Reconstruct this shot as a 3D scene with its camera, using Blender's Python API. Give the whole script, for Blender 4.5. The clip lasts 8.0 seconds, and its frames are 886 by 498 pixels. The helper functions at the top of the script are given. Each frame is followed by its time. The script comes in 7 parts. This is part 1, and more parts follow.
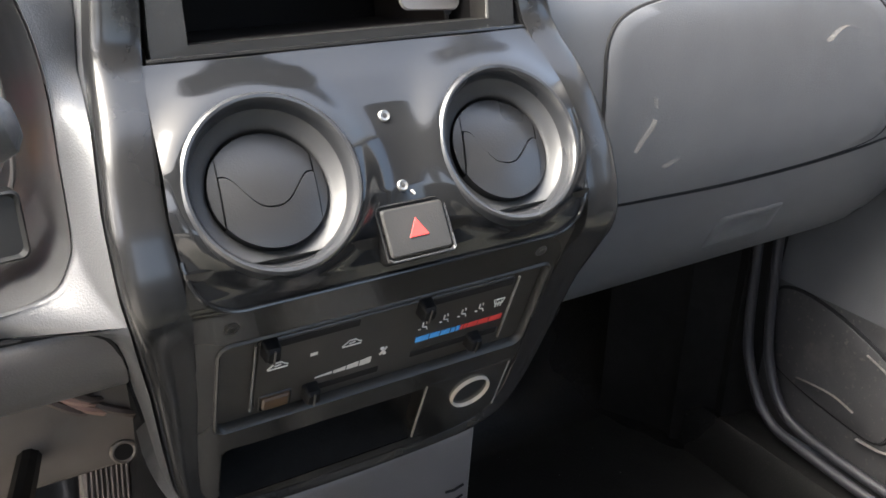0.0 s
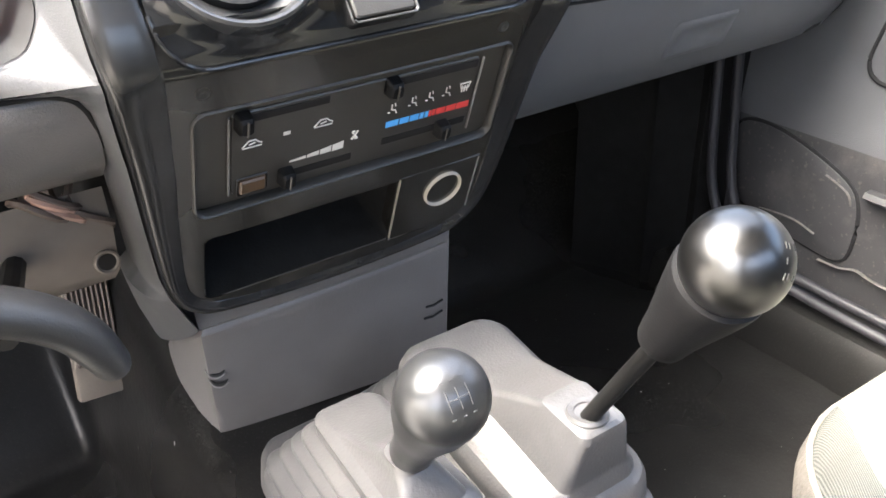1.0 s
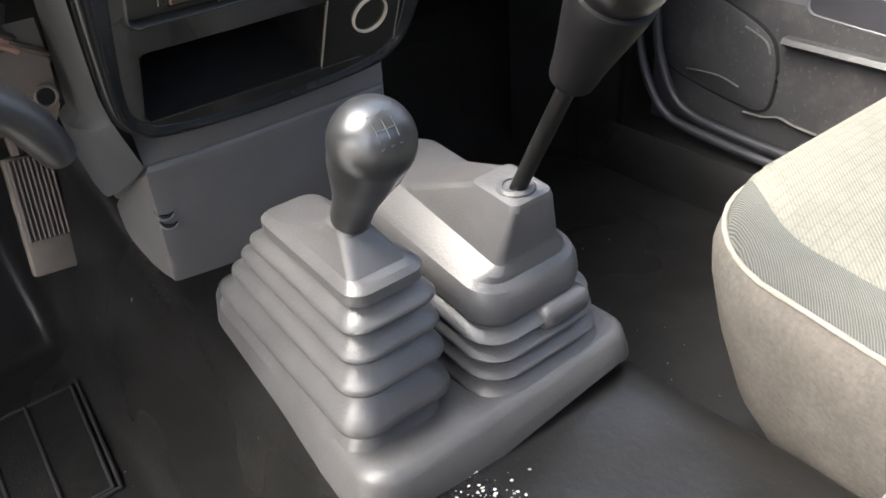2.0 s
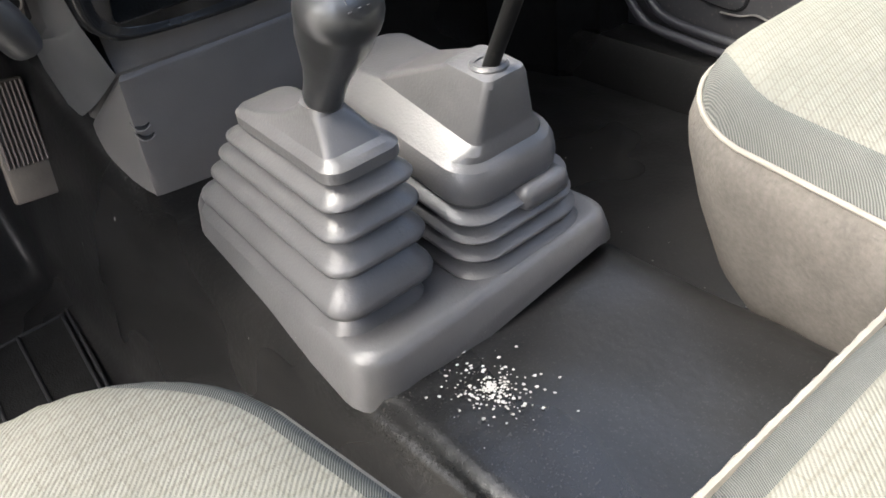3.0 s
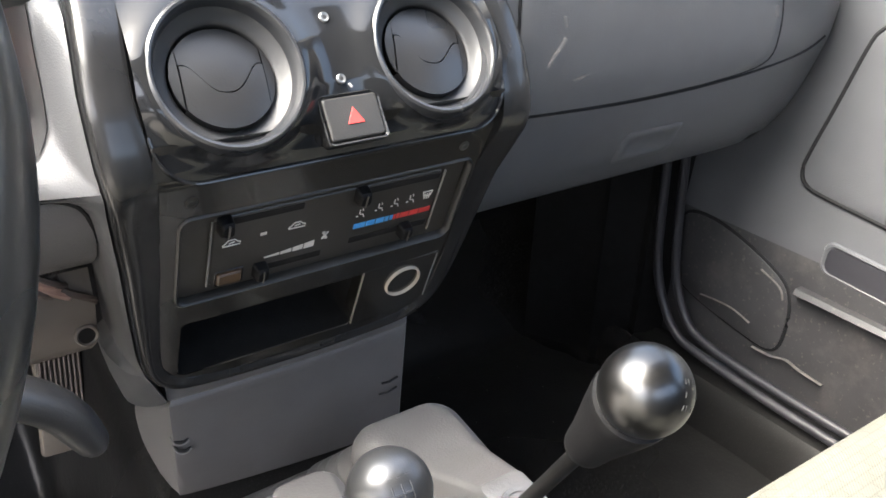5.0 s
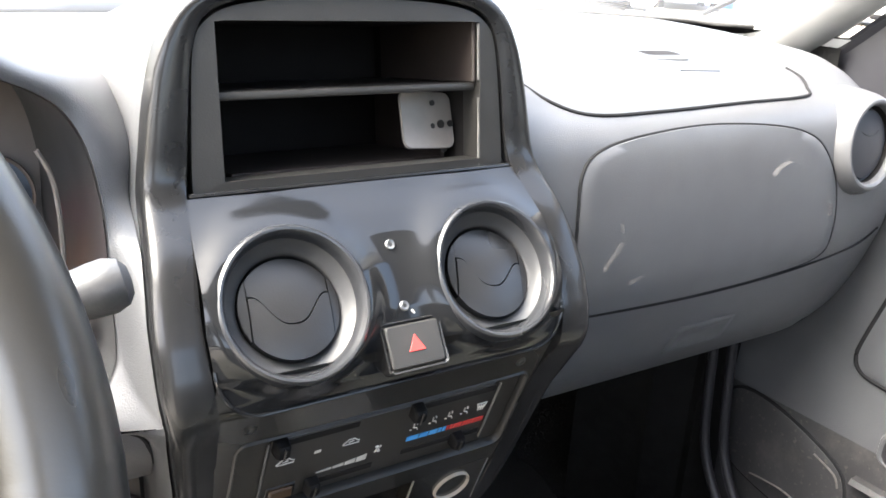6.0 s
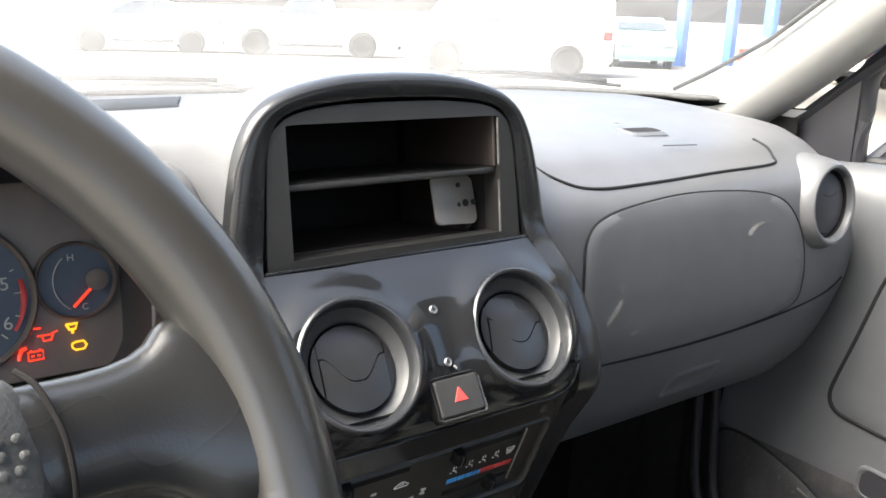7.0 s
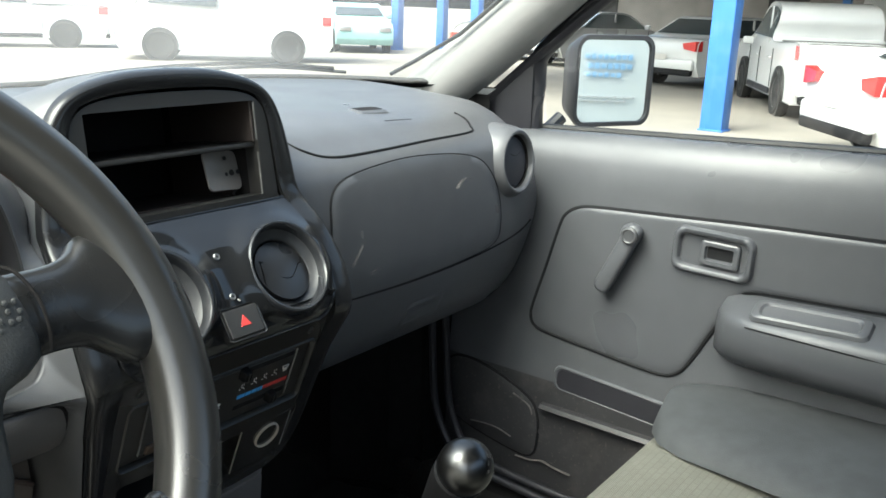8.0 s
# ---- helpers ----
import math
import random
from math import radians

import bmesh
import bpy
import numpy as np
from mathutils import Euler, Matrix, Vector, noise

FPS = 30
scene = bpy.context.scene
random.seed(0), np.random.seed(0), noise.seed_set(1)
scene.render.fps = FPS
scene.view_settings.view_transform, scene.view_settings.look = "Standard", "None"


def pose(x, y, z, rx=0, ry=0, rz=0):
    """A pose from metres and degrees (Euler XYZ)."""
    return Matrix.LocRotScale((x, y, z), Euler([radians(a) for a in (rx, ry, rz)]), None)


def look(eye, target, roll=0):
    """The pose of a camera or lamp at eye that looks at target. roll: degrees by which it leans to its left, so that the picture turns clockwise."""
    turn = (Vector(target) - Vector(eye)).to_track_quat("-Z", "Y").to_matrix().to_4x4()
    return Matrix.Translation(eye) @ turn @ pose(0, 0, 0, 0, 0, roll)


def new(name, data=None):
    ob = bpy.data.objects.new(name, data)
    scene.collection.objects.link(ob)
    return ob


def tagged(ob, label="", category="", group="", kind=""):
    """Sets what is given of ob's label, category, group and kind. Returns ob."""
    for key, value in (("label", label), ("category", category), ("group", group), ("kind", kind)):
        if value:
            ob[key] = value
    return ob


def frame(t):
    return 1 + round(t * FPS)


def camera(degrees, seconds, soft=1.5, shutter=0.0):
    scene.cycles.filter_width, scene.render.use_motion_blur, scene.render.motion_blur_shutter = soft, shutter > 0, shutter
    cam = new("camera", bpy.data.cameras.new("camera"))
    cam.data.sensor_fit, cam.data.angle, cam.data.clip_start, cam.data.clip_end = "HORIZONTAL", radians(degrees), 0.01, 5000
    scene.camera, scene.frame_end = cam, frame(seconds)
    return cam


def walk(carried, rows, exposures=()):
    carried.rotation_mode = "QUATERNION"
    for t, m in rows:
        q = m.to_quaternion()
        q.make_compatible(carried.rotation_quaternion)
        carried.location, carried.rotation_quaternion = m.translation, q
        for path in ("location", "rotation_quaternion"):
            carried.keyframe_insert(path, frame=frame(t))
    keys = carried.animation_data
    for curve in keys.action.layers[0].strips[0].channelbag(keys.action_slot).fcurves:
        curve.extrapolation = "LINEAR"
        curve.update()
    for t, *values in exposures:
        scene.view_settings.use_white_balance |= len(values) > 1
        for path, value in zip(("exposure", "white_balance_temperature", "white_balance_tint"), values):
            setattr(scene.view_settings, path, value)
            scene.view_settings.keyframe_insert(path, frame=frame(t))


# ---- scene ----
# ---- camera ----
cam = camera(54.0, 8.0, soft=1.6)
# seconds, eye x, y, z, yaw, pitch, roll
PATH = [
    (0.00, -0.2090, -0.3825, 0.7826, -31.45, -24.49, 0.97),
    (0.50, -0.2205, -0.4004, 0.7480, -31.91, -26.82, -0.34),
    (1.00, -0.2380, -0.4246, 0.7088, -33.70, -29.58, -1.83),
    (1.50, -0.2545, -0.4632, 0.6747, -35.20, -32.05, -3.73),
    (2.00, -0.2760, -0.4934, 0.6380, -36.90, -32.83, -4.28),
    (2.20, -0.2825, -0.5027, 0.6255, -37.00, -33.67, -5.38),
    (2.56, -0.2902, -0.5142, 0.6070, -37.18, -35.26, -6.91),
    (2.94, -0.2900, -0.5163, 0.6032, -37.26, -36.21, -7.14),
    (3.30, -0.2825, -0.5114, 0.6244, -37.17, -35.17, -5.56),
    (3.50, -0.2764, -0.5074, 0.6445, -37.06, -33.84, -4.11),
    (4.00, -0.2679, -0.4863, 0.6902, -37.17, -31.00, -0.79),
    (4.50, -0.2616, -0.4674, 0.7285, -36.80, -29.27, 1.04),
    (4.70, -0.2600, -0.4639, 0.7448, -36.93, -28.13, 1.63),
    (5.06, -0.2528, -0.4513, 0.7721, -36.30, -26.23, 2.71),
    (5.44, -0.2462, -0.4385, 0.7974, -35.11, -23.71, 3.42),
    (5.80, -0.2519, -0.4297, 0.8186, -34.20, -21.12, 3.63),
    (6.00, -0.2553, -0.4185, 0.8319, -33.80, -19.40, 3.58),
    (6.50, -0.2811, -0.4184, 0.8559, -33.16, -16.27, 3.53),
    (7.00, -0.3417, -0.4586, 0.8611, -35.92, -15.37, 2.21),
    (7.50, -0.4121, -0.5318, 0.8737, -41.45, -14.45, 2.19),
    (8.00, -0.4845, -0.5853, 0.8787, -53.76, -15.64, 2.12),
]
walk(cam, [(t, pose(x, y, z, 90 + pitch, 0, yaw) @ pose(0, 0, 0, 0, 0, roll)) for t, x, y, z, yaw, pitch, roll in PATH],
     [(0.0, 3.4, 6350, 7), (0.5, 4.1, 6400, 8), (1.0, 4.15, 6350, 8), (1.5, 3.72, 6200, 8), (2.0, 3.32, 6150, 7), (3.5, 3.25, 6100, 7), (4.7, 3.4, 6250, 7), (6.0, 3.62, 6250, 7), (6.5, 3.1, 6350, 8), (7.0, 2.75, 6300, 6), (7.5, 2.35, 6100, 2), (8.0, 1.95, 5900, -3)])

# ---- light: bright hazy daylight through windscreen, side windows and the open driver's doorway ----
world = bpy.data.worlds.new("sky")
scene.world = world
world.use_nodes = True
wn = world.node_tree.nodes
sky = wn.new("ShaderNodeTexSky")
sky.sky_type = "NISHITA"
sky.sun_disc = False
sky.sun_elevation = radians(53.7)
sky.sun_rotation = radians(-79)
sky.dust_density = 9.0
sky.ozone_density = 0.3
sky.air_density = 1.0
world.node_tree.links.new(sky.outputs[0], wn["Background"].inputs[0])
wn["Background"].inputs[1].default_value = 0.15
sun_data = bpy.data.lights.new("sun", "SUN")
sun_data.energy, sun_data.angle, sun_data.color = 1.35, radians(45), (1.0, 0.985, 0.96)
sun = new("sun", sun_data)
sun.matrix_world = look((0, 0, 30), (30 * 0.72, -30 * 0.14, 0))


# ---- materials ----
def material(name, color, rough=0.5, metal=0.0, var=0.12, scale=40.0, bump=0.0, bump_scale=400.0, stain=None, stain_scale=6.0,
             stain_amount=0.0, coat=0.0, spec=0.5, rough_var=0.1, stretch=(1, 1, 1), speck=None, speck_scale=500.0, speck_cut=0.66):
    """A surface with two scales of variation, fine relief and optional stains of another colour."""
    m = bpy.data.materials.new(name)
    m.use_nodes = True
    nt = m.node_tree
    n, ln = nt.nodes, nt.links
    b = n["Principled BSDF"]
    tc = n.new("ShaderNodeTexCoord")
    mp = n.new("ShaderNodeMapping")
    mp.inputs["Scale"].default_value = stretch
    ln.new(tc.outputs["Object"], mp.inputs["Vector"])
    n1 = n.new("ShaderNodeTexNoise")
    n1.inputs["Scale"].default_value, n1.inputs["Detail"].default_value = scale, 6
    n2 = n.new("ShaderNodeTexNoise")
    n2.inputs["Scale"].default_value, n2.inputs["Detail"].default_value = scale / 7, 3
    ln.new(mp.outputs[0], n1.inputs["Vector"])
    ln.new(mp.outputs[0], n2.inputs["Vector"])
    add = n.new("ShaderNodeMath")
    add.operation = "ADD"
    ln.new(n1.outputs[0], add.inputs[0])
    ln.new(n2.outputs[0], add.inputs[1])
    ramp = n.new("ShaderNodeMapRange")
    ramp.inputs["From Min"].default_value, ramp.inputs["From Max"].default_value = 0.7, 1.3
    ramp.inputs["To Min"].default_value, ramp.inputs["To Max"].default_value = 1 - var, 1 + var
    ln.new(add.outputs[0], ramp.inputs["Value"])
    mul = n.new("ShaderNodeMix")
    mul.data_type, mul.blend_type = "RGBA", "MULTIPLY"
    mul.inputs[0].default_value = 1.0
    mul.inputs[6].default_value = (*color, 1)
    ln.new(ramp.outputs[0], mul.inputs[7])
    out = mul.outputs[2]
    if stain is not None:
        n3 = n.new("ShaderNodeTexNoise")
        n3.inputs["Scale"].default_value, n3.inputs["Detail"].default_value, n3.inputs["Roughness"].default_value = stain_scale, 8, 0.65
        ln.new(mp.outputs[0], n3.inputs["Vector"])
        r3 = n.new("ShaderNodeMapRange")
        r3.inputs["From Min"].default_value, r3.inputs["From Max"].default_value = 0.52, 0.75
        r3.inputs["To Max"].default_value = stain_amount
        ln.new(n3.outputs[0], r3.inputs["Value"])
        ms = n.new("ShaderNodeMix")
        ms.data_type = "RGBA"
        ln.new(r3.outputs[0], ms.inputs[0])
        ln.new(out, ms.inputs[6])
        ms.inputs[7].default_value = (*stain, 1)
        out = ms.outputs[2]
    if speck is not None:
        n4 = n.new("ShaderNodeTexNoise")
        n4.inputs["Scale"].default_value, n4.inputs["Detail"].default_value = speck_scale, 3
        ln.new(mp.outputs[0], n4.inputs["Vector"])
        r4 = n.new("ShaderNodeMapRange")
        r4.inputs["From Min"].default_value, r4.inputs["From Max"].default_value = speck_cut, speck_cut + 0.08
        ln.new(n4.outputs[0], r4.inputs["Value"])
        m4 = n.new("ShaderNodeMix")
        m4.data_type = "RGBA"
        ln.new(r4.outputs[0], m4.inputs[0])
        ln.new(out, m4.inputs[6])
        m4.inputs[7].default_value = (*speck, 1)
        out = m4.outputs[2]
    ln.new(out, b.inputs["Base Color"])
    rr = n.new("ShaderNodeMapRange")
    rr.inputs["From Min"].default_value, rr.inputs["From Max"].default_value = 0.3, 0.7
    rr.inputs["To Min"].default_value, rr.inputs["To Max"].default_value = max(0.02, rough - rough_var), min(1, rough + rough_var)
    ln.new(n2.outputs[0], rr.inputs["Value"])
    ln.new(rr.outputs[0], b.inputs["Roughness"])
    b.inputs["Metallic"].default_value = metal
    b.inputs["Coat Weight"].default_value = coat
    b.inputs["Specular IOR Level"].default_value = spec
    if bump:
        nb = n.new("ShaderNodeTexNoise")
        nb.inputs["Scale"].default_value, nb.inputs["Detail"].default_value = bump_scale, 2
        ln.new(mp.outputs[0], nb.inputs["Vector"])
        bp = n.new("ShaderNodeBump")
        bp.inputs["Strength"].default_value, bp.inputs["Distance"].default_value = bump, 0.001
        ln.new(nb.outputs[0], bp.inputs["Height"])
        ln.new(bp.outputs[0], b.inputs["Normal"])
    return m


def glowing(name, color, strength):
    m = material(name, color, 0.4)
    b = m.node_tree.nodes["Principled BSDF"]
    b.inputs["Emission Color"].default_value = (*color, 1)
    b.inputs["Emission Strength"].default_value = strength
    return m


def woven(name, color_a, color_b, scale, angle=0.0, rough=0.95, bump=0.6, fine=900.0):
    """Cloth: two interlaced waves of thread."""
    m = material(name, color_a, rough, var=0.14, scale=25, rough_var=0.03, spec=0.2)
    nt = m.node_tree
    n, ln = nt.nodes, nt.links
    b = n["Principled BSDF"]
    old = b.inputs["Base Color"].links[0].from_socket
    tc = n.new("ShaderNodeTexCoord")
    mp = n.new("ShaderNodeMapping")
    mp.inputs["Rotation"].default_value = (0, 0, radians(angle))
    ln.new(tc.outputs["Object"], mp.inputs["Vector"])
    w1 = n.new("ShaderNodeTexWave")
    w1.inputs["Scale"].default_value, w1.inputs["Distortion"].default_value = scale, 0.6
    w1.bands_direction = "X"
    ln.new(mp.outputs[0], w1.inputs["Vector"])
    nz = n.new("ShaderNodeTexNoise")
    nz.inputs["Scale"].default_value = fine
    ln.new(mp.outputs[0], nz.inputs["Vector"])
    mixn = n.new("ShaderNodeMath")
    mixn.operation = "MULTIPLY"
    ln.new(w1.outputs["Fac"], mixn.inputs[0])
    ln.new(nz.outputs[0], mixn.inputs[1])
    mx = n.new("ShaderNodeMix")
    mx.data_type = "RGBA"
    ln.new(w1.outputs["Fac"], mx.inputs[0])
    ln.new(old, mx.inputs[6])
    mx.inputs[7].default_value = (*color_b, 1)
    ln.new(mx.outputs[2], b.inputs["Base Color"])
    bp = n.new("ShaderNodeBump")
    bp.inputs["Strength"].default_value, bp.inputs["Distance"].default_value = bump, 0.0015
    ln.new(mixn.outputs[0], bp.inputs["Height"])
    ln.new(bp.outputs[0], b.inputs["Normal"])
    return m


def glass(name, tint=(0.95, 0.97, 0.96), gloss=1.0, dust=0.0):
    m = bpy.data.materials.new(name)
    m.use_nodes = True
    nt = m.node_tree
    n, ln = nt.nodes, nt.links
    n.remove(n["Principled BSDF"])
    t = n.new("ShaderNodeBsdfTransparent")
    t.inputs[0].default_value = (*tint, 1)
    g = n.new("ShaderNodeBsdfGlossy")
    g.inputs["Roughness"].default_value = 0.02
    mx = n.new("ShaderNodeMixShader")
    mx.inputs[0].default_value = 0.05 * gloss
    ln.new(t.outputs[0], mx.inputs[1])
    ln.new(g.outputs[0], mx.inputs[2])
    out = mx.outputs[0]
    # Pale translucent layer: dust, and a stand-in for glare over the view outside.
    if dust:
        nz = n.new("ShaderNodeTexNoise")
        nz.inputs["Scale"].default_value, nz.inputs["Detail"].default_value = 7, 5
        rg = n.new("ShaderNodeMapRange")
        rg.inputs["From Min"].default_value, rg.inputs["From Max"].default_value = 0.3, 0.7
        rg.inputs["To Min"].default_value, rg.inputs["To Max"].default_value = dust * 0.6, dust * 1.4
        ln.new(nz.outputs[0], rg.inputs["Value"])
        tr = n.new("ShaderNodeBsdfTranslucent")
        tr.inputs[0].default_value = (0.8, 0.8, 0.78, 1)
        md = n.new("ShaderNodeMixShader")
        ln.new(rg.outputs[0], md.inputs[0])
        ln.new(out, md.inputs[1])
        ln.new(tr.outputs[0], md.inputs[2])
        out = md.outputs[0]
    ln.new(out, n["Material Output"].inputs[0])
    return m


M_DASH = material("grey_dash_plastic", (0.080, 0.0815, 0.086), 0.36, var=0.10, scale=30, bump=0.22, bump_scale=1000, stain=(0.13, 0.128, 0.125), stain_scale=14, stain_amount=0.07)
M_DOOR = material("grey_door_plastic", (0.066, 0.0685, 0.0745), 0.36, var=0.07, scale=24, bump=0.25, bump_scale=900, stain=(0.12, 0.118, 0.115), stain_scale=14, stain_amount=0.07)
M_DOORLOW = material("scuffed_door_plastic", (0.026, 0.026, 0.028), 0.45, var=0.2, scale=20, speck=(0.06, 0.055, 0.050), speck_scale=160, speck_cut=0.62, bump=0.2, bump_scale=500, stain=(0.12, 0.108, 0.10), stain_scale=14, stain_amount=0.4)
M_CONS = material("warm_grey_console_plastic", (0.105, 0.101, 0.101), 0.4, var=0.09, scale=25, bump=0.25, bump_scale=900, stain=(0.075, 0.064, 0.058), stain_scale=9, stain_amount=0.35)
M_TRIM = material("charcoal_gloss_trim", (0.012, 0.0122, 0.0128), 0.22, var=0.15, scale=25, coat=0.1, bump=0.010, bump_scale=300, rough_var=0.05, spec=0.4, stain=(0.04, 0.04, 0.042), stain_scale=22, stain_amount=0.10)
M_PANEL = material("charcoal_satin_vent_panel", (0.010, 0.0106, 0.0118), 0.15, var=0.1, scale=30, rough_var=0.05, coat=0.08, spec=0.42)
M_BEZEL = material("black_matt_bezel", (0.019, 0.0183, 0.0172), 0.46, var=0.15, scale=40, bump=0.15, bump_scale=900)
M_FASCIA = material("black_gloss_fascia", (0.0125, 0.0118, 0.0105), 0.24, var=0.2, scale=30, coat=0.3, stain=(0.05, 0.047, 0.042), stain_scale=12, stain_amount=0.25)
M_PLATE = material("black_heater_plate", (0.0235, 0.0215, 0.0185), 0.42, var=0.15, scale=40, bump=0.1, bump_scale=900, stain=(0.07, 0.065, 0.05), stain_scale=10, stain_amount=0.22)
M_HOLE = material("dark_cavity_plastic", (0.013, 0.012, 0.012), 0.85, var=0.2, scale=20, spec=0.15)
M_NEARBLACK = material("black_carpet_and_pocket_shade", (0.0075, 0.0075, 0.0075), 0.95, var=0.3, scale=60, bump=0.5, bump_scale=500, spec=0.05)
M_RUST = material("brown_inner_metal", (0.024, 0.0175, 0.015), 0.7, var=0.3, scale=30)
M_RING = material("silver_grey_ring", (0.023, 0.0242, 0.027), 0.3, metal=0.1, var=0.08, scale=50, rough_var=0.06, coat=0.25)
M_VENT = material("black_vent_plastic", (0.013, 0.0132, 0.014), 0.36, var=0.12, scale=50, bump=0.08, bump_scale=900)
M_STEEL = material("plain_steel", (0.30, 0.295, 0.285), 0.42, metal=1.0, var=0.15, scale=80)
M_ZINC = material("zinc_bracket", (0.24, 0.22, 0.205), 0.5, metal=0.2, var=0.12, scale=60, stain=(0.3, 0.27, 0.24), stain_scale=40, stain_amount=0.4)
M_WELL = material("tan_socket_metal", (0.30, 0.24, 0.17), 0.5, metal=0.3, var=0.2, scale=70)
M_RINGPALE = material("pale_tan_socket_ring", (0.34, 0.30, 0.25), 0.5, var=0.15, scale=60)
M_RED = material("red_print", (0.52, 0.045, 0.04), 0.5, var=0.1, scale=60)
M_BLUE = material("blue_print", (0.06, 0.28, 0.62), 0.5, var=0.1, scale=60)
M_WHITE = material("white_print", (0.52, 0.50, 0.47), 0.5, var=0.1, scale=60)
M_PALEEDGE = material("pale_wear_and_highlight", (0.13, 0.127, 0.12), 0.5, var=0.4, scale=90)
M_AMBER = material("amber_button", (0.06, 0.034, 0.016), 0.45, var=0.15, scale=60)
M_RUBBER = material("black_rubber_mat", (0.0078, 0.0077, 0.0077), 0.30, var=0.35, scale=16, bump=0.25, bump_scale=160, stain=(0.020, 0.0185, 0.017), stain_scale=7, stain_amount=0.4, rough_var=0.14, spec=0.32, speck=(0.022, 0.021, 0.020), speck_scale=600, speck_cut=0.6)
M_BOOT = material("grey_rubber_boot", (0.070, 0.069, 0.071), 0.42, var=0.16, scale=24, bump=0.22, bump_scale=520, stain=(0.13, 0.125, 0.122), stain_scale=12, stain_amount=0.22, rough_var=0.08, speck=(0.13, 0.126, 0.12), speck_scale=900, speck_cut=0.7)
M_KNOB = material("worn_silver_knob", (0.075, 0.077, 0.081), 0.38, metal=0.75, var=0.14, scale=45, stain=(0.07, 0.07, 0.07), stain_scale=60, stain_amount=0.35, bump=0.06, bump_scale=700)
M_KNOBS = material("polished_silver_knob", (0.085, 0.085, 0.085), 0.32, metal=1.0, var=0.14, scale=60, stain=(0.07, 0.07, 0.07), stain_scale=70, stain_amount=0.3, rough_var=0.05)
M_GRIP = material("black_grip_plastic", (0.006, 0.006, 0.0065), 0.55, var=0.15, scale=50, bump=0.15, bump_scale=800, spec=0.12)
M_ROD = material("black_steel_rod", (0.006, 0.006, 0.006), 0.45, metal=0.0, spec=0.15, var=0.4, scale=60, stain=(0.04, 0.036, 0.032), stain_scale=50, stain_amount=0.3)
M_SEAT = woven("beige_seat_cloth", (0.137, 0.135, 0.115), (0.124, 0.122, 0.104), 150, 45, bump=0.35)
# raised blocks of the cushion weave
st = M_SEAT.node_tree
brick = st.nodes.new("ShaderNodeTexBrick")
brick.inputs["Scale"].default_value = 30.0
brick.inputs["Color1"].default_value, brick.inputs["Color2"].default_value, brick.inputs["Mortar"].default_value = (1, 1, 1, 1), (0.94, 0.94, 0.93, 1), (0.85, 0.85, 0.83, 1)
brick.inputs["Mortar Size"].default_value, brick.inputs["Mortar Smooth"].default_value = 0.03, 0.6
st.links.new(st.nodes["Texture Coordinate"].outputs["Object"], brick.inputs["Vector"])
bmul = st.nodes.new("ShaderNodeMix")
bmul.data_type, bmul.blend_type = "RGBA", "MULTIPLY"
bmul.inputs[0].default_value = 1.0
sb = st.nodes["Principled BSDF"]
st.links.new(sb.inputs["Base Color"].links[0].from_socket, bmul.inputs[6])
st.links.new(brick.outputs["Color"], bmul.inputs[7])
st.links.new(bmul.outputs[2], sb.inputs["Base Color"])
M_TWILL = woven("grey_twill_cloth", (0.105, 0.108, 0.099), (0.046, 0.048, 0.046), 330, 35)
M_SIDE = material("beige_seat_side_cloth", (0.080, 0.074, 0.066), 0.95, var=0.2, scale=240, bump=0.9, bump_scale=330, stain=(0.15, 0.13, 0.11), stain_scale=12, stain_amount=0.3, spec=0.15)
M_DARKSEAT = material("dark_seat_bolster", (0.036, 0.039, 0.041), 0.75, var=0.2, scale=40, bump=0.3, bump_scale=600)
M_PIPE = material("cream_piping", (0.17, 0.157, 0.132), 0.8, var=0.1, scale=60, bump=0.4, bump_scale=900)
M_WHEEL = material("dark_grey_wheel_skin", (0.025, 0.024, 0.022), 0.29, var=0.14, scale=30, bump=0.035, bump_scale=1000, spec=0.8, stain=(0.04, 0.039, 0.037), stain_scale=9, stain_amount=0.3, rough_var=0.08)
M_WHEELTOP = material("wheel_spoke_plastic", (0.020, 0.0202, 0.0205), 0.27, var=0.1, scale=30, bump=0.08, bump_scale=1000, coat=0.15)
M_PAD = material("airbag_pad_plastic", (0.052, 0.053, 0.052), 0.45, var=0.1, scale=30, bump=0.3, bump_scale=800)
M_PILLAR = material("light_grey_headliner_trim", (0.25, 0.25, 0.245), 0.65, var=0.06, scale=30, bump=0.2, bump_scale=700)
M_CONE_V = material("dark_grey_vent_cone", (0.026, 0.0265, 0.028), 0.5, metal=0.0, var=0.1, scale=50, bump=0.04, bump_scale=900)
M_BLACKTRIM = material("black_window_trim", (0.02, 0.02, 0.024), 0.45, var=0.15, scale=40)
M_SEAL = material("black_seal", (0.012, 0.012, 0.012), 0.6, var=0.1, scale=40)
M_SEAM = material("shadow_gap_plastic", (0.010, 0.010, 0.011), 0.8, var=0.1, scale=40, spec=0.2)
M_HEADLINER = material("pale_headliner", (0.23, 0.226, 0.216), 0.9, var=0.05, scale=30, bump=0.3, bump_scale=300)
M_PEDAL = material("worn_pedal_rubber", (0.12, 0.102, 0.084), 0.7, var=0.25, scale=40, bump=0.3, bump_scale=300)
M_GLASS = glass("clear_glass")
M_SCREEN = glass("windscreen_dust_and_glare", dust=0.10)
M_SCUFF = material("pale_scuff", (0.145, 0.142, 0.138), 0.6, var=0.3, scale=150)
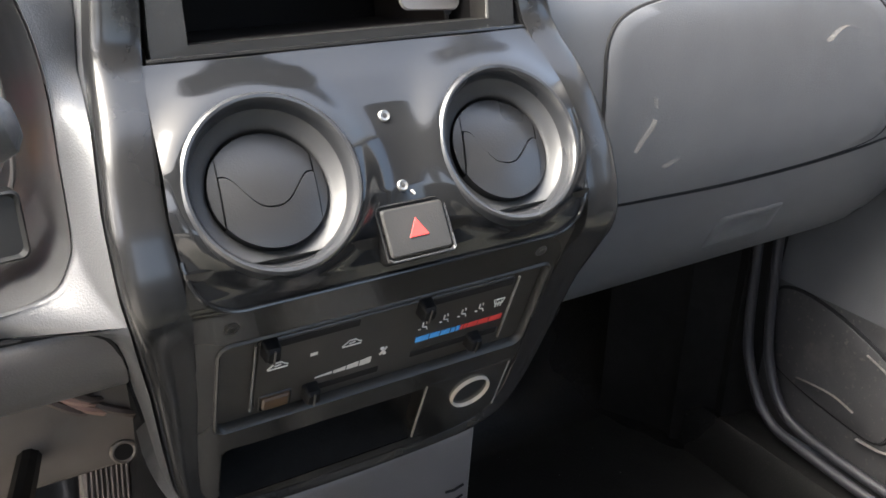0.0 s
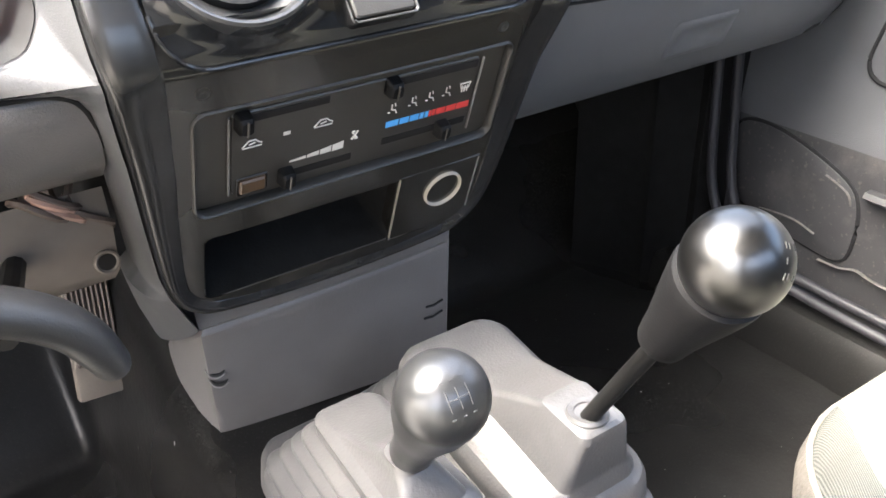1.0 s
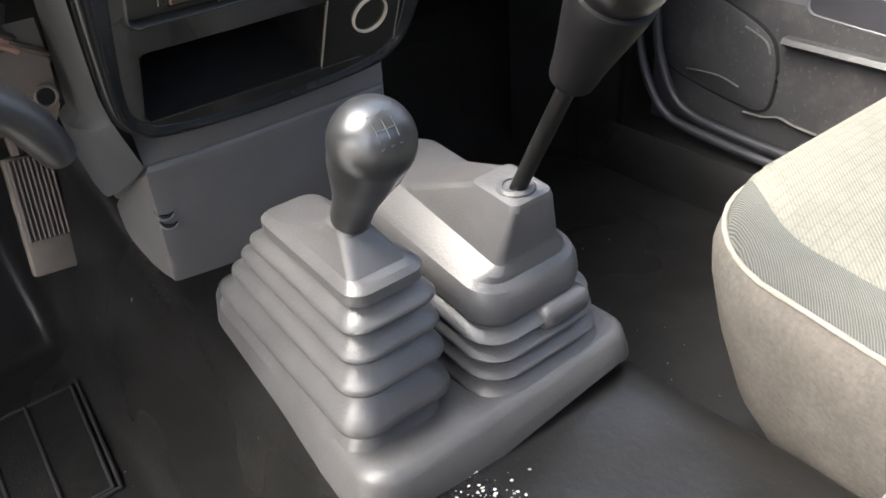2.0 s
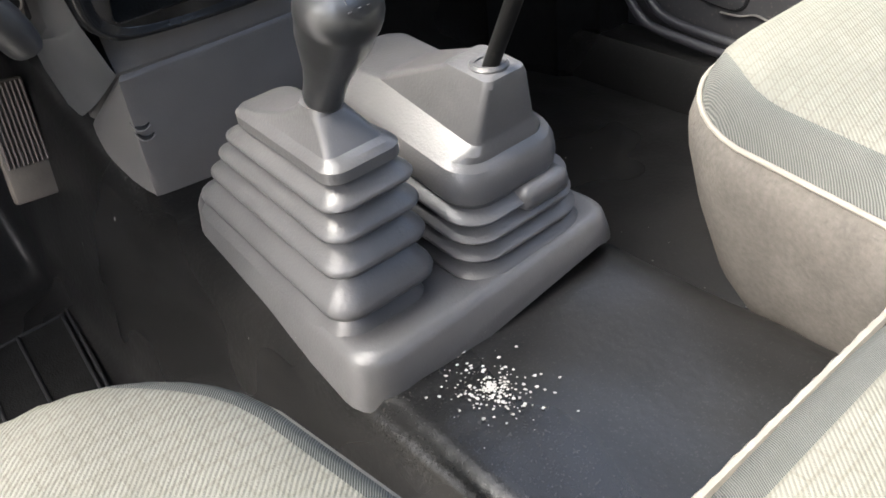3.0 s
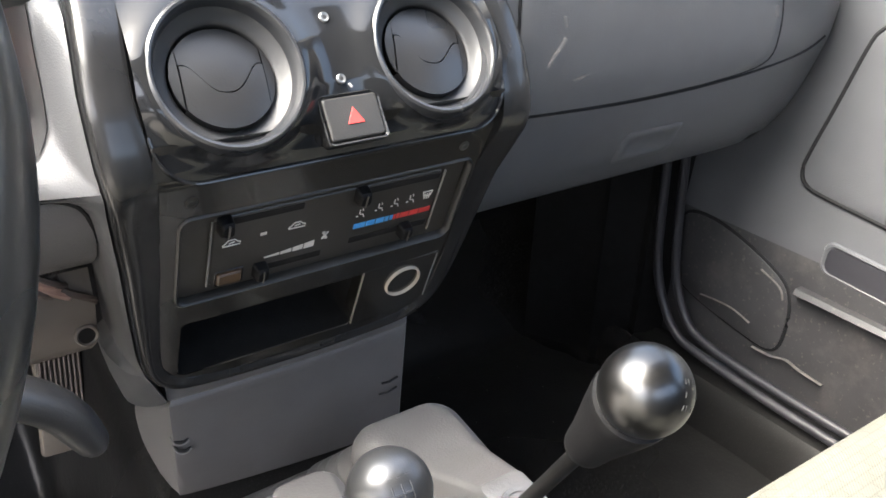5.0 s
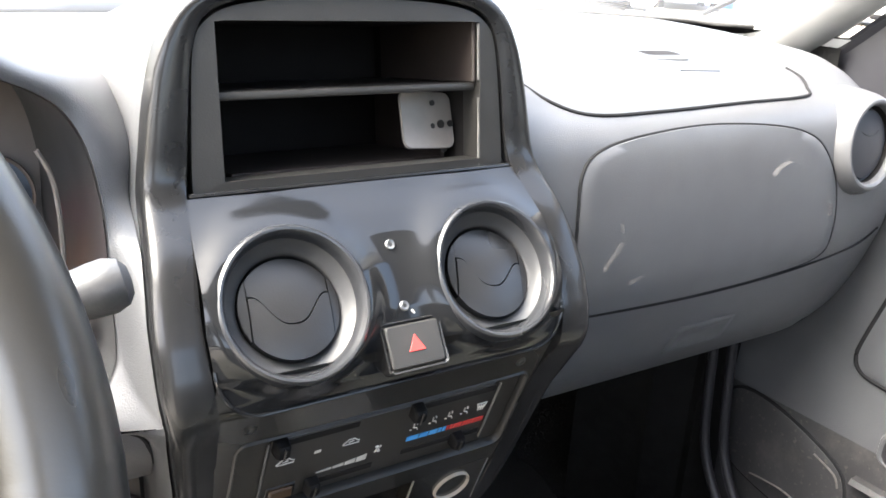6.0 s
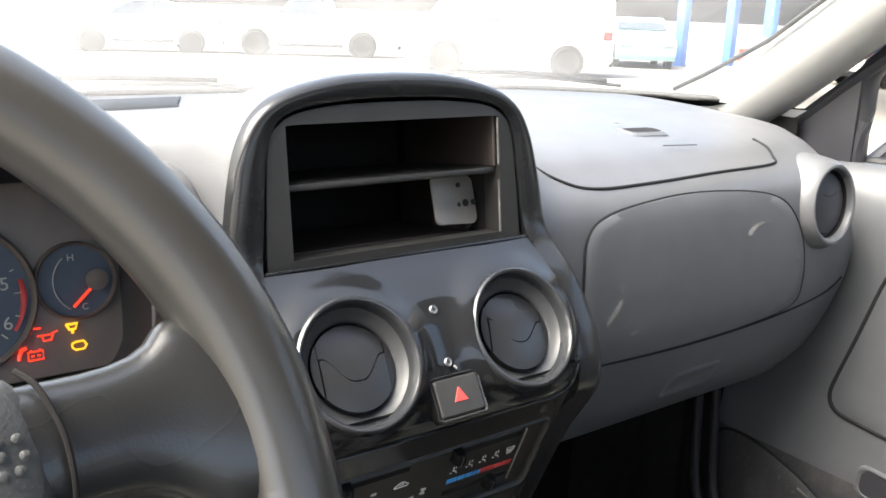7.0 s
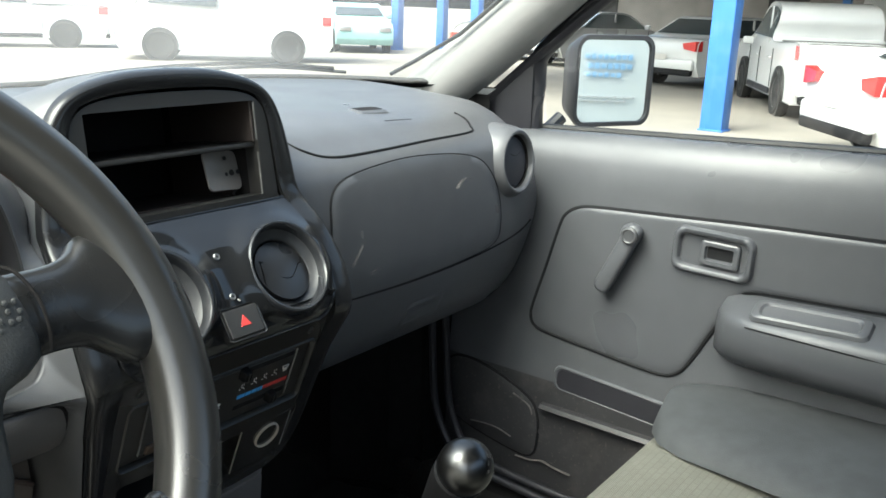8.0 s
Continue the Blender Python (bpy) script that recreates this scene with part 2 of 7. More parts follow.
nt = M_SCUFF.node_tree
sc_noise = nt.nodes.new("ShaderNodeTexNoise")
sc_noise.inputs["Scale"].default_value, sc_noise.inputs["Detail"].default_value = 260, 4
sc_map = nt.nodes.new("ShaderNodeMapRange")
sc_map.inputs["From Min"].default_value, sc_map.inputs["From Max"].default_value, sc_map.inputs["To Max"].default_value = 0.44, 0.75, 0.5
nt.links.new(sc_noise.outputs[0], sc_map.inputs["Value"])
nt.links.new(sc_map.outputs[0], nt.nodes["Principled BSDF"].inputs["Alpha"])
M_WEARLOW = material("dull_scratch", (0.075, 0.070, 0.066), 0.6, var=0.5, scale=120)
M_DUST = material("pale_dust", (0.28, 0.27, 0.255), 0.8, var=0.3, scale=150)
M_HANDLE = material("dark_grey_handle_plastic", (0.045, 0.046, 0.049), 0.38, var=0.12, scale=40, bump=0.15, bump_scale=800)
M_PADDLE = material("black_grey_paddle_plastic", (0.020, 0.0205, 0.022), 0.4, var=0.12, scale=40, bump=0.15, bump_scale=800)
M_OFFICE = material("pale_office_stucco", (0.44, 0.48, 0.49), 0.8, var=0.1, scale=1.5)
M_MIRROR = material("mirror_glass", (0.85, 0.88, 0.88), 0.03, metal=1.0, var=0.02, scale=20, rough_var=0.01)
M_WIRE = material("pinkish_wire", (0.35, 0.22, 0.18), 0.6, var=0.2, scale=60)
M_UNDER = material("dusty_brown_bracket_metal", (0.125, 0.108, 0.095), 0.6, var=0.3, scale=18, stain=(0.05, 0.042, 0.035), stain_scale=12, stain_amount=0.5)
M_BROWN = material("brown_dark_metal", (0.07, 0.053, 0.046), 0.6, var=0.3, scale=30)
M_RECESS = material("recess_dark_plastic", (0.045, 0.045, 0.046), 0.45, var=0.12, scale=40, bump=0.15, bump_scale=900)
# Cluster and dial colours are raised to hold the glare of the lens.
M_CLUSTER = material("cluster_plastic_with_glare", (0.17, 0.14, 0.12), 0.4, var=0.15, scale=40)
M_DIAL = material("blue_grey_dial_with_glare", (0.075, 0.095, 0.13), 0.5, var=0.08, scale=60)
M_LAMPRED = glowing("red_warning_lamp", (1.0, 0.05, 0.02), 0.2)
M_LAMPAMB = glowing("amber_warning_lamp", (1.0, 0.42, 0.02), 0.25)
M_GROUND = material("pale_concrete_yard", (0.205, 0.19, 0.165), 0.9, var=0.12, scale=0.8, bump=0.3, bump_scale=30, stain=(0.14, 0.133, 0.125), stain_scale=0.35, stain_amount=0.5)
M_CARWHITE = material("white_car_paint", (0.62, 0.63, 0.63), 0.25, var=0.03, scale=3, coat=0.6, rough_var=0.05)
M_CARGREY = material("silver_car_paint", (0.5, 0.51, 0.52), 0.28, metal=0.4, var=0.04, scale=3, coat=0.5, rough_var=0.05)
M_CARGLASS = material("dark_car_window", (0.03, 0.04, 0.045), 0.08, var=0.1, scale=3, rough_var=0.03)
M_TYRE = material("tyre_rubber", (0.02, 0.02, 0.02), 0.8, var=0.15, scale=20)
M_RIM = material("wheel_rim", (0.45, 0.45, 0.45), 0.35, metal=0.8, var=0.1, scale=15)
M_TAIL = material("red_tail_lamp", (0.55, 0.03, 0.03), 0.2, var=0.1, scale=20, coat=0.5)
M_GLINT = material("orange_glint_brass", (0.55, 0.33, 0.16), 0.3, metal=0.9, var=0.2, scale=90)
M_SIGN = material("faded_blue_lettering", (0.20, 0.36, 0.55), 0.6, var=0.15, scale=8)
M_TEAL = material("teal_paint", (0.22, 0.38, 0.37), 0.4, var=0.1, scale=5)
M_POST = material("blue_painted_post", (0.05, 0.17, 0.50), 0.5, var=0.12, scale=6, bump=0.1, bump_scale=60, stain=(0.2, 0.25, 0.35), stain_scale=3, stain_amount=0.25)
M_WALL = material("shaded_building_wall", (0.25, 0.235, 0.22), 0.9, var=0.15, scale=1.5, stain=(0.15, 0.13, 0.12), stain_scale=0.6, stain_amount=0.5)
M_REDWALL = material("brick_red_panel", (0.20, 0.105, 0.09), 0.85, var=0.2, scale=2)
M_CONE = material("orange_red_sign", (0.75, 0.12, 0.08), 0.6, var=0.1, scale=10)


# ---- building helpers ----
def part(name, bm, mat, parent=None, label="", sharp=32, smooth=True):
    """Links a bmesh as one mesh object, under a thing or a part."""
    me = bpy.data.meshes.new(name)
    bmesh.ops.recalc_face_normals(bm, faces=bm.faces)
    bm.to_mesh(me)
    bm.free()
    me.materials.append(mat)
    if smooth:
        me.polygons.foreach_set("use_smooth", [True] * len(me.polygons))
        me.set_sharp_from_angle(angle=radians(sharp))
    ob = new(name, me)
    if parent is not None:
        ob.parent = parent
        base = parent
        inv = Matrix.Identity(4)
        while base is not None:
            inv = inv @ base.matrix_basis.inverted() if base.type == "EMPTY" else inv
            base = base.parent
        ob.matrix_parent_inverse = inv if parent.type == "EMPTY" else Matrix.Identity(4)
    if label:
        tagged(ob, label)
    return ob


def thing(name, at, label, category, group="", kind=""):
    e = new(name)
    e.empty_display_size = 0.05
    e.matrix_basis = Matrix.Translation(at)
    return tagged(e, label, category, group, kind)


def basis(origin, u, v):
    """Local frame: u across, v up the surface, w out of it."""
    u, v = Vector(u).normalized(), Vector(v).normalized()
    w = u.cross(v)
    m = Matrix.Identity(4)
    for i in range(3):
        m[i][0], m[i][1], m[i][2], m[i][3] = u[i], v[i], w[i], origin[i]
    return m


def box(size, at=(0, 0, 0), bevel=0.0, seg=2, m=None, bm=None):
    own = bmesh.new()
    bmesh.ops.create_cube(own, size=1.0, matrix=Matrix.Translation(at) @ Matrix.Diagonal((*size, 1)))
    if bevel:
        bmesh.ops.bevel(own, geom=own.edges[:], offset=bevel, segments=seg, profile=0.5, affect="EDGES")
    if m is not None:
        own.transform(m)
    return own if bm is None else join(bm, own)


def join(bm, other):
    me = bpy.data.meshes.new("tmp")
    other.to_mesh(me)
    other.free()
    bm.from_mesh(me)
    bpy.data.meshes.remove(me)
    return bm


def loft(rings, closed=True, cap0=False, cap1=False, bm=None, m=None):
    bm = bm or bmesh.new()
    vs = [[bm.verts.new(m @ Vector(p) if m is not None else p) for p in ring] for ring in rings]
    n = len(rings[0])
    for a, b in zip(vs, vs[1:]):
        for i in range(n if closed else n - 1):
            j = (i + 1) % n
            bm.faces.new((a[i], a[j], b[j], b[i]))
    if cap0:
        bm.faces.new(vs[0])
    if cap1:
        bm.faces.new(vs[-1])
    return bm


def rrect(w, h, r, n=5, cx=0.0, cy=0.0):
    pts = []
    for sx, sy, a0 in ((1, 1, 0), (-1, 1, 90), (-1, -1, 180), (1, -1, 270)):
        for k in range(n + 1):
            a = radians(a0 + 90 * k / n)
            pts.append((cx + sx * (w / 2 - r) + r * math.cos(a), cy + sy * (h / 2 - r) + r * math.sin(a)))
    return pts


def lathe(profile, seg=32, m=None, bm=None, cap0=False, cap1=False):
    """Turns (radius, height) round the local z axis."""
    rings = [[(r * math.cos(2 * math.pi * k / seg), r * math.sin(2 * math.pi * k / seg), h) for k in range(seg)] for r, h in profile]
    return loft(rings, True, cap0, cap1, bm, m)


def smooth_path(pts, n=6, closed=False):
    """Catmull-Rom through the points."""
    P = [Vector(p) for p in pts]
    N = len(P)
    out = []
    for i in range(N if closed else N - 1):
        p0 = P[(i - 1) % N] if closed or i else P[0]
        p1, p2 = P[i], P[(i + 1) % N]
        p3 = P[(i + 2) % N] if closed or i + 2 < N else P[-1]
        for k in range(n):
            t = k / n
            out.append(0.5 * ((2 * p1) + (p2 - p0) * t + (2 * p0 - 5 * p1 + 4 * p2 - p3) * t * t + (3 * p1 - p0 - 3 * p2 + p3) * t ** 3))
    if not closed:
        out.append(P[-1])
    return out


def tube(pts, radius, seg=8, closed=False, bm=None, squash=1.0, up=(0, 0, 1)):
    P = [Vector(p) for p in pts]
    N = len(P)
    rings = []
    for i, p in enumerate(P):
        a = P[(i - 1) % N] if closed or i else P[0]
        b = P[(i + 1) % N] if closed or i + 1 < N else P[-1]
        t = (b - a).normalized()
        s = t.cross(Vector(up))
        s = s.normalized() if s.length > 1e-4 else t.orthogonal().normalized()
        q = s.cross(t).normalized()
        r = radius[i] if isinstance(radius, (list, tuple)) else radius
        rings.append([p + r * (math.cos(2 * math.pi * k / seg) * s + squash * math.sin(2 * math.pi * k / seg) * q) for k in range(seg)])
    if closed:
        rings.append(rings[0])
    bm = loft(rings, True, not closed, not closed, bm)
    if closed:
        bmesh.ops.remove_doubles(bm, verts=bm.verts, dist=1e-6)
    return bm


def interp(table, x):
    return float(np.interp(x, [a for a, _ in table], [b for _, b in table]))


def words(text, size, m, mat, name, parent, label="", depth=0.0004):
    """Letters in the built-in font, turned into a mesh."""
    cu = bpy.data.curves.new(name, "FONT")
    cu.body, cu.size, cu.extrude = text, size, depth
    cu.align_x, cu.align_y = "CENTER", "CENTER"
    tmp = bpy.data.objects.new("tmp_text", cu)
    me = bpy.data.meshes.new_from_object(tmp)
    bpy.data.objects.remove(tmp)
    bm = bmesh.new()
    bm.from_mesh(me)
    bpy.data.meshes.remove(me)
    bm.transform(m)
    return part(name, bm, mat, parent, label, smooth=False)


# front of the centre stack: (z, y)
STACK_FRONT = [(0.36, 0.080), (0.39, 0.066), (0.45, 0.042), (0.53, 0.012), (0.560, -0.004), (0.572, -0.011), (0.585, -0.0115), (0.60, -0.008), (0.62, 0.0), (0.645, 0.0145), (0.66, 0.0255), (0.672, 0.0375), (0.680, 0.0475), (0.686, 0.054), (0.70, 0.0585), (0.784, 0.069), (0.82, 0.073)]


# half outline of the centre stack, from its crown down to its foot
outer = [(0.0, 0.8165), (0.045, 0.8145), (0.085, 0.806), (0.109, 0.793), (0.123, 0.772), (0.132, 0.74), (0.1385, 0.70), (0.1455, 0.66), (0.1497, 0.63), (0.1505, 0.61), (0.1500, 0.59), (0.1455, 0.56), (0.1385, 0.52), (0.1325, 0.47), (0.1270, 0.43), (0.1205, 0.407), (0.108, 0.3925), (0.09, 0.385), (0.05, 0.381), (0.0, 0.379)]


# ---- dashboard surface: profile (y, z) from the windscreen down to the knees ----
DASH = [(0.53, 0.756), (0.36, 0.752), (0.20, 0.746), (0.135, 0.735), (0.104, 0.718), (0.082, 0.702), (0.071, 0.68), (0.066, 0.63),
        (0.068, 0.575), (0.075, 0.545), (0.094, 0.49), (0.120, 0.445), (0.155, 0.425), (0.32, 0.42)]
DASH_FINE = [(p.x, p.y) for p in smooth_path([(y, z, 0) for y, z in DASH], 5)]


def screen_y(x):
    return 0.545 - 0.262 * (abs(x) / 0.67) ** 5


def dash_point(x, s, out=0.0):
    s = max(0.0, min(len(DASH) - 1.001, s)) * 5
    i = int(s)
    f = s - i
    y = DASH_FINE[i][0] * (1 - f) + DASH_FINE[i + 1][0] * f
    z = DASH_FINE[i][1] * (1 - f) + DASH_FINE[i + 1][1] * f
    if y > 0.14 and z > 0.73:
        y = 0.14 + (y - 0.14) * (screen_y(x) - 0.14) / 0.39
    if x > 0.56:
        y += 0.018 * ((x - 0.56) / 0.11) ** 2 * min(1, max(0, (0.75 - z) / 0.05))
    if x > 0.585:
        z -= 0.085 * ((x - 0.585) / 0.085) ** 2 * min(1, max(0, (z - 0.58) / 0.15)) * max(0.25, min(1, 1 - (y - 0.14) / 0.2))
    if out:
        a, b = dash_point(x, s / 5 - 0.05), dash_point(x, s / 5 + 0.05)
        d = (b - a)
        n = Vector((0, d.z, -d.y)).normalized()
        return Vector((x, y, z)) + n * out
    return Vector((x, y, z))


def dash_s(z, lo=2.0, hi=12.0):
    for _ in range(40):
        mid = (lo + hi) / 2
        if dash_point(0.3, mid).z > z:
            lo = mid
        else:
            hi = mid
    return lo


def on_dash(x, z, out=0.0):
    return dash_point(x, dash_s(z), out)


def dash_patch(outline, out):
    """A lid that follows the dashboard: rings shrink towards its middle."""
    cx = sum(p[0] for p in outline) / len(outline)
    cz = sum(p[1] for p in outline) / len(outline)
    rings = []
    for k, o in ((1.0, -0.004), (0.998, out - 0.0015), (0.985, out), (0.9, out), (0.75, out), (0.55, out), (0.35, out), (0.15, out), (0.03, out)):
        rings.append([on_dash(cx + (x - cx) * k, cz + (z - cz) * k, o) for x, z in outline])
    return loft(rings, True, False, True)


dashboard = thing("dashboard", (0.3, 0.2, 0.42), "mid-grey moulded plastic dashboard with faint scuffs", "dashboard")
xs = [0.10 + 0.57 * k / 40 for k in range(41)]
part("passenger_dash", loft([[dash_point(x, s / 4) for s in range(0, 53)] for x in xs], False), M_DASH, dashboard, sharp=60)
def ease(t):
    t = min(1.0, max(0.0, t))
    return t * t * (3 - 2 * t)


def dash_top_z(y):
    return interp([(0.05, 0.715), (0.10, 0.728), (0.135, 0.735), (0.20, 0.746), (0.36, 0.752), (0.53, 0.756)], y)


# the driver's half of the top, back to the hood
part("driver_dash_top", loft([[Vector((x, ya + (0.165 - ya) * i / 14, dash_top_z(ya + (0.165 - ya) * i / 14))) for i in range(15)] for x, ya in [(-0.125 - 0.0157 * k, screen_y(-0.125 - 0.0157 * k)) for k in range(36)]], False), M_DASH, dashboard, sharp=60)

# centre of the top behind the stack
part("centre_dash_top", loft([[dash_point(x, k / 4) for k in range(0, 7)] for x in [-0.1351 + 0.0236 * k for k in range(11)]], False), M_DASH, dashboard, sharp=60)

# face round the instrument opening: a flush panel from the opening's edge to the stack, brow and knee panel
EDGE = [(-0.375, 0.787), (-0.30, 0.783), (-0.26, 0.776), (-0.222, 0.765), (-0.204, 0.756), (-0.187, 0.747), (-0.1735, 0.735), (-0.1640, 0.715), (-0.1592, 0.682), (-0.1605, 0.645), (-0.1625, 0.613), (-0.1658, 0.602), (-0.173, 0.592), (-0.183, 0.588), (-0.198, 0.5855), (-0.22, 0.585), (-0.30, 0.585), (-0.375, 0.585)]
right_edge = [(p.x, p.y) for p in smooth_path([(x, z, 0) for x, z in EDGE], 4)]
opening = right_edge + [(-0.75 - x, z) for x, z in reversed(right_edge[1:-1])]


def edge_y(z):
    return interp([(0.58, 0.0215), (0.588, 0.022), (0.602, 0.027), (0.613, 0.0325), (0.645, 0.0465), (0.665, 0.0535), (0.685, 0.060), (0.73, 0.070)], z) - 0.028 * ease((z - 0.735) / 0.04)


def seam_at(z):
    """The line where the grey face meets the side of the stack."""
    return Vector((-interp([(b, a) for a, b in reversed(outer)], z) - 0.0012, interp(STACK_FRONT, z) + 0.0095 + 0.012 * ease((z - 0.66) / 0.03), z))


def face_out(x, z):
    """Outer end of the roll, and the point that draws its curve: the stack's side, the knee panel, or the flat top behind the hood."""
    e = Vector((x, edge_y(z), z))
    if x < -0.375:
        zo = 0.677 + (z - 0.677) * 1.3
        xo = max(-0.68, -0.375 + (x + 0.375) * 1.16)
        o = Vector((xo, 0.032, max(0.568, zo))) if zo < 0.575 else Vector((xo, 0.068 + 0.062 * ease((zo - 0.655) / 0.072), min(zo, 0.742)))
    elif z > 0.6025:
        o = seam_at(interp([(0.602, 0.577), (0.613, 0.596), (0.645, 0.642), (0.685, 0.688), (0.715, 0.722), (0.735, 0.742), (0.79, 0.80)], z))
    else:
        o = seam_at(0.577).lerp(Vector((-0.20, 0.0240, 0.5725)), min(1.0, max(0.0, (-0.1655 - x) / 0.0345)))
        if x < -0.20:
            o = Vector((x, 0.0240, 0.5725))
    w = ease((z - 0.700) / 0.055)
    top = Vector((min(-0.127, -0.375 + (x + 0.375) * 1.22), 0.20, dash_top_z(0.20) + 0.0008))
    c = e.lerp(o, 0.5) + Vector((0, -0.003, 0))
    hood = Vector((x + 0.35 * (top.x - x), e.y - 0.012, z + 0.012 + 0.016 * ease((z - 0.735) / 0.05)))
    return c.lerp(hood, w), o.lerp(top, w)


def face_ring(t, dy):
    out = []
    for x, z in opening:
        e, (c, o) = Vector((x, edge_y(z), z)), face_out(x, z)
        out.append(e * (1 - t) ** 2 + c * (2 * t * (1 - t)) + o * t * t + Vector((0, dy, 0)))
    return out


def recess_ring(scale, y):
    return [Vector((-0.375 + (x + 0.375) * scale, edge_y(z) + y, 0.677 + (z - 0.677) * scale)) for x, z in opening]


part("instrument_face", loft([face_ring(0.0, 0.004), face_ring(0.0, 0.001), face_ring(0.015, -0.0005)] + [face_ring(k / 14, 0.0) for k in range(1, 15)] + [[p + Vector((0, 0.03, -0.004)) for p in face_ring(1.0, 0.0)]], True), M_DASH, dashboard, "grey face round the instruments", sharp=60)
part("instrument_recess", loft([recess_ring(0.9965, 0.002), recess_ring(0.993, 0.006), recess_ring(0.975, 0.05), recess_ring(0.95, 0.14), recess_ring(0.94, 0.17)], True), M_RECESS, dashboard, "dark grey bezel round the dials", sharp=50)
sw = basis((-0.197, 0.050, 0.617), (1, 0.1, 0), (0, 0.15, 1))
part("blank_switch", loft([[(u, v, w) for u, v in rrect(a, b, 0.004, 4)] for w, a, b in ((-0.012, 0.034, 0.034), (0.001, 0.034, 0.034), (0.002, 0.032, 0.032), (-0.001, 0.029, 0.029))], True, False, True, None, sw), M_SEAL, dashboard, "black blank switch")

# airbag cover seam, slot and label on the passenger top
bag = smooth_path([on_dash(0.135, 0.742, 0.0004), on_dash(0.165, 0.736, 0.0004), on_dash(0.187, 0.719, 0.0004), on_dash(0.222, 0.7095, 0.0004), on_dash(0.30, 0.709, 0.0004),
                   on_dash(0.40, 0.711, 0.0004), on_dash(0.495, 0.7125, 0.0004), on_dash(0.510, 0.7185, 0.0004), on_dash(0.514, 0.727, 0.0004), on_dash(0.509, 0.734, 0.0004)], 6)
part("airbag_seam", tube(bag, 0.0016, 6), M_SEAM, dashboard, "dark seam of the airbag cover")
slot_m = basis((0.374, 0.175, 0.7445), (1, -0.12, 0), (0.1, 1, 0.06))
part("label_slot", loft([[(u, v, -0.002) for u, v in rrect(0.052, 0.034, 0.006)], [(u, v, 0.0008) for u, v in rrect(0.046, 0.026, 0.006)], [(u, v, 0.0008) for u, v in rrect(0.042, 0.022, 0.006)], [(u, v, 0.0004) for u, v in rrect(0.040, 0.020, 0.006)]], True, False, False, None, slot_m), M_DASH, dashboard, "shallow rounded slot")
part("slot_shadow", loft([[(u, v, 0.0010) for u, v in rrect(0.041, 0.021, 0.006)]], True, True, False, None, slot_m), M_HOLE, dashboard, smooth=False)
part("airbag_label", tube([Vector((0.355, 0.128, 0.7362)), Vector((0.40, 0.122, 0.7355))], 0.0007, 6), M_HANDLE, dashboard)

# glovebox lid
lid_pts = [(0.195, 0.60), (0.1935, 0.64), (0.196, 0.668), (0.212, 0.684), (0.255, 0.6925), (0.34, 0.697), (0.43, 0.692), (0.482, 0.681), (0.510, 0.66), (0.531, 0.625), (0.542, 0.58),
           (0.533, 0.551), (0.46, 0.541), (0.36, 0.538), (0.27, 0.540), (0.205, 0.5445), (0.196, 0.56)]
lid = [(p.x, p.y) for p in smooth_path([(x, z, 0) for x, z in lid_pts], 5, True)]
part("glovebox_lid", dash_patch(lid, 0.0025), M_DASH, dashboard, "scuffed grey glovebox lid", sharp=50)
part("lid_gap", tube([on_dash(x, z, 0.0008) for x, z in lid], 0.0014, 6, True), M_SEAM, dashboard, "dark gap round the lid")
seam = smooth_path([on_dash(0.14, 0.548, 0.0005), on_dash(0.205, 0.5415, 0.0005), on_dash(0.36, 0.535, 0.0005), on_dash(0.50, 0.54, 0.0005), on_dash(0.60, 0.553, 0.0005), on_dash(0.65, 0.565, 0.0005)], 6)
part("lower_seam", tube(seam, 0.0014, 6), M_SEAM, dashboard)
lat_m = basis(on_dash(0.405, 0.478), (1, 0, 0), (0, -0.42, 0.9))
latch = loft([[(u, v, 0.0) for u, v in rrect(0.085, 0.042, 0.006)], [(u, v, 0.0012) for u, v in rrect(0.080, 0.038, 0.006)], [(u, v, 0.0012) for u, v in rrect(0.064, 0.024, 0.006)],
              [(u, v, 0.0005) for u, v in rrect(0.06, 0.02, 0.006)]], True, False, True, None, lat_m)
part("glovebox_latch", latch, M_DASH, dashboard, "scratched latch recess under the lid")
for pts in (((0.226, 0.586), (0.230, 0.594), (0.237, 0.602), (0.241, 0.609)), ((0.258, 0.569), (0.265, 0.5725), (0.272, 0.574)), ((0.424, 0.649), (0.433, 0.656), (0.446, 0.660), (0.458, 0.657)), ((0.520, 0.612), (0.524, 0.600)), ((0.24, 0.618), (0.238, 0.626))):
    part("scuff", tube(smooth_path([on_dash(x, z, 0.0026) for x, z in pts], 4), 0.0052, 8, squash=0.08), M_SCUFF, dashboard, "pale scuff on the lid")
# end vent at the passenger door
vm = basis((0.570, 0.058, 0.668), (1, 0.03, 0), (0.0, 0.12, 1)) @ Matrix.Diagonal((0.94, 0.96, 1, 1))
ev = part("end_vent", lathe([(0.063, -0.07), (0.0575, -0.028), (0.0530, -0.011), (0.0490, -0.0025), (0.0460, 0.0004), (0.0435, 0.0006), (0.0415, -0.0010), (0.0402, -0.0050), (0.0398, -0.0128)], 56, vm), M_DASH, dashboard, "round grey end vent")
part("vent_barrel", lathe([(0.0399, -0.007), (0.0395, -0.0136), (0.0, -0.0136)], 40, vm), M_HOLE, ev)
part("vent_disc", lathe([(0.0376, -0.0134), (0.0350, -0.0092), (0.022, -0.0064), (0.008, -0.0052), (0.0, -0.005)], 40, vm), M_BLACKTRIM, ev)
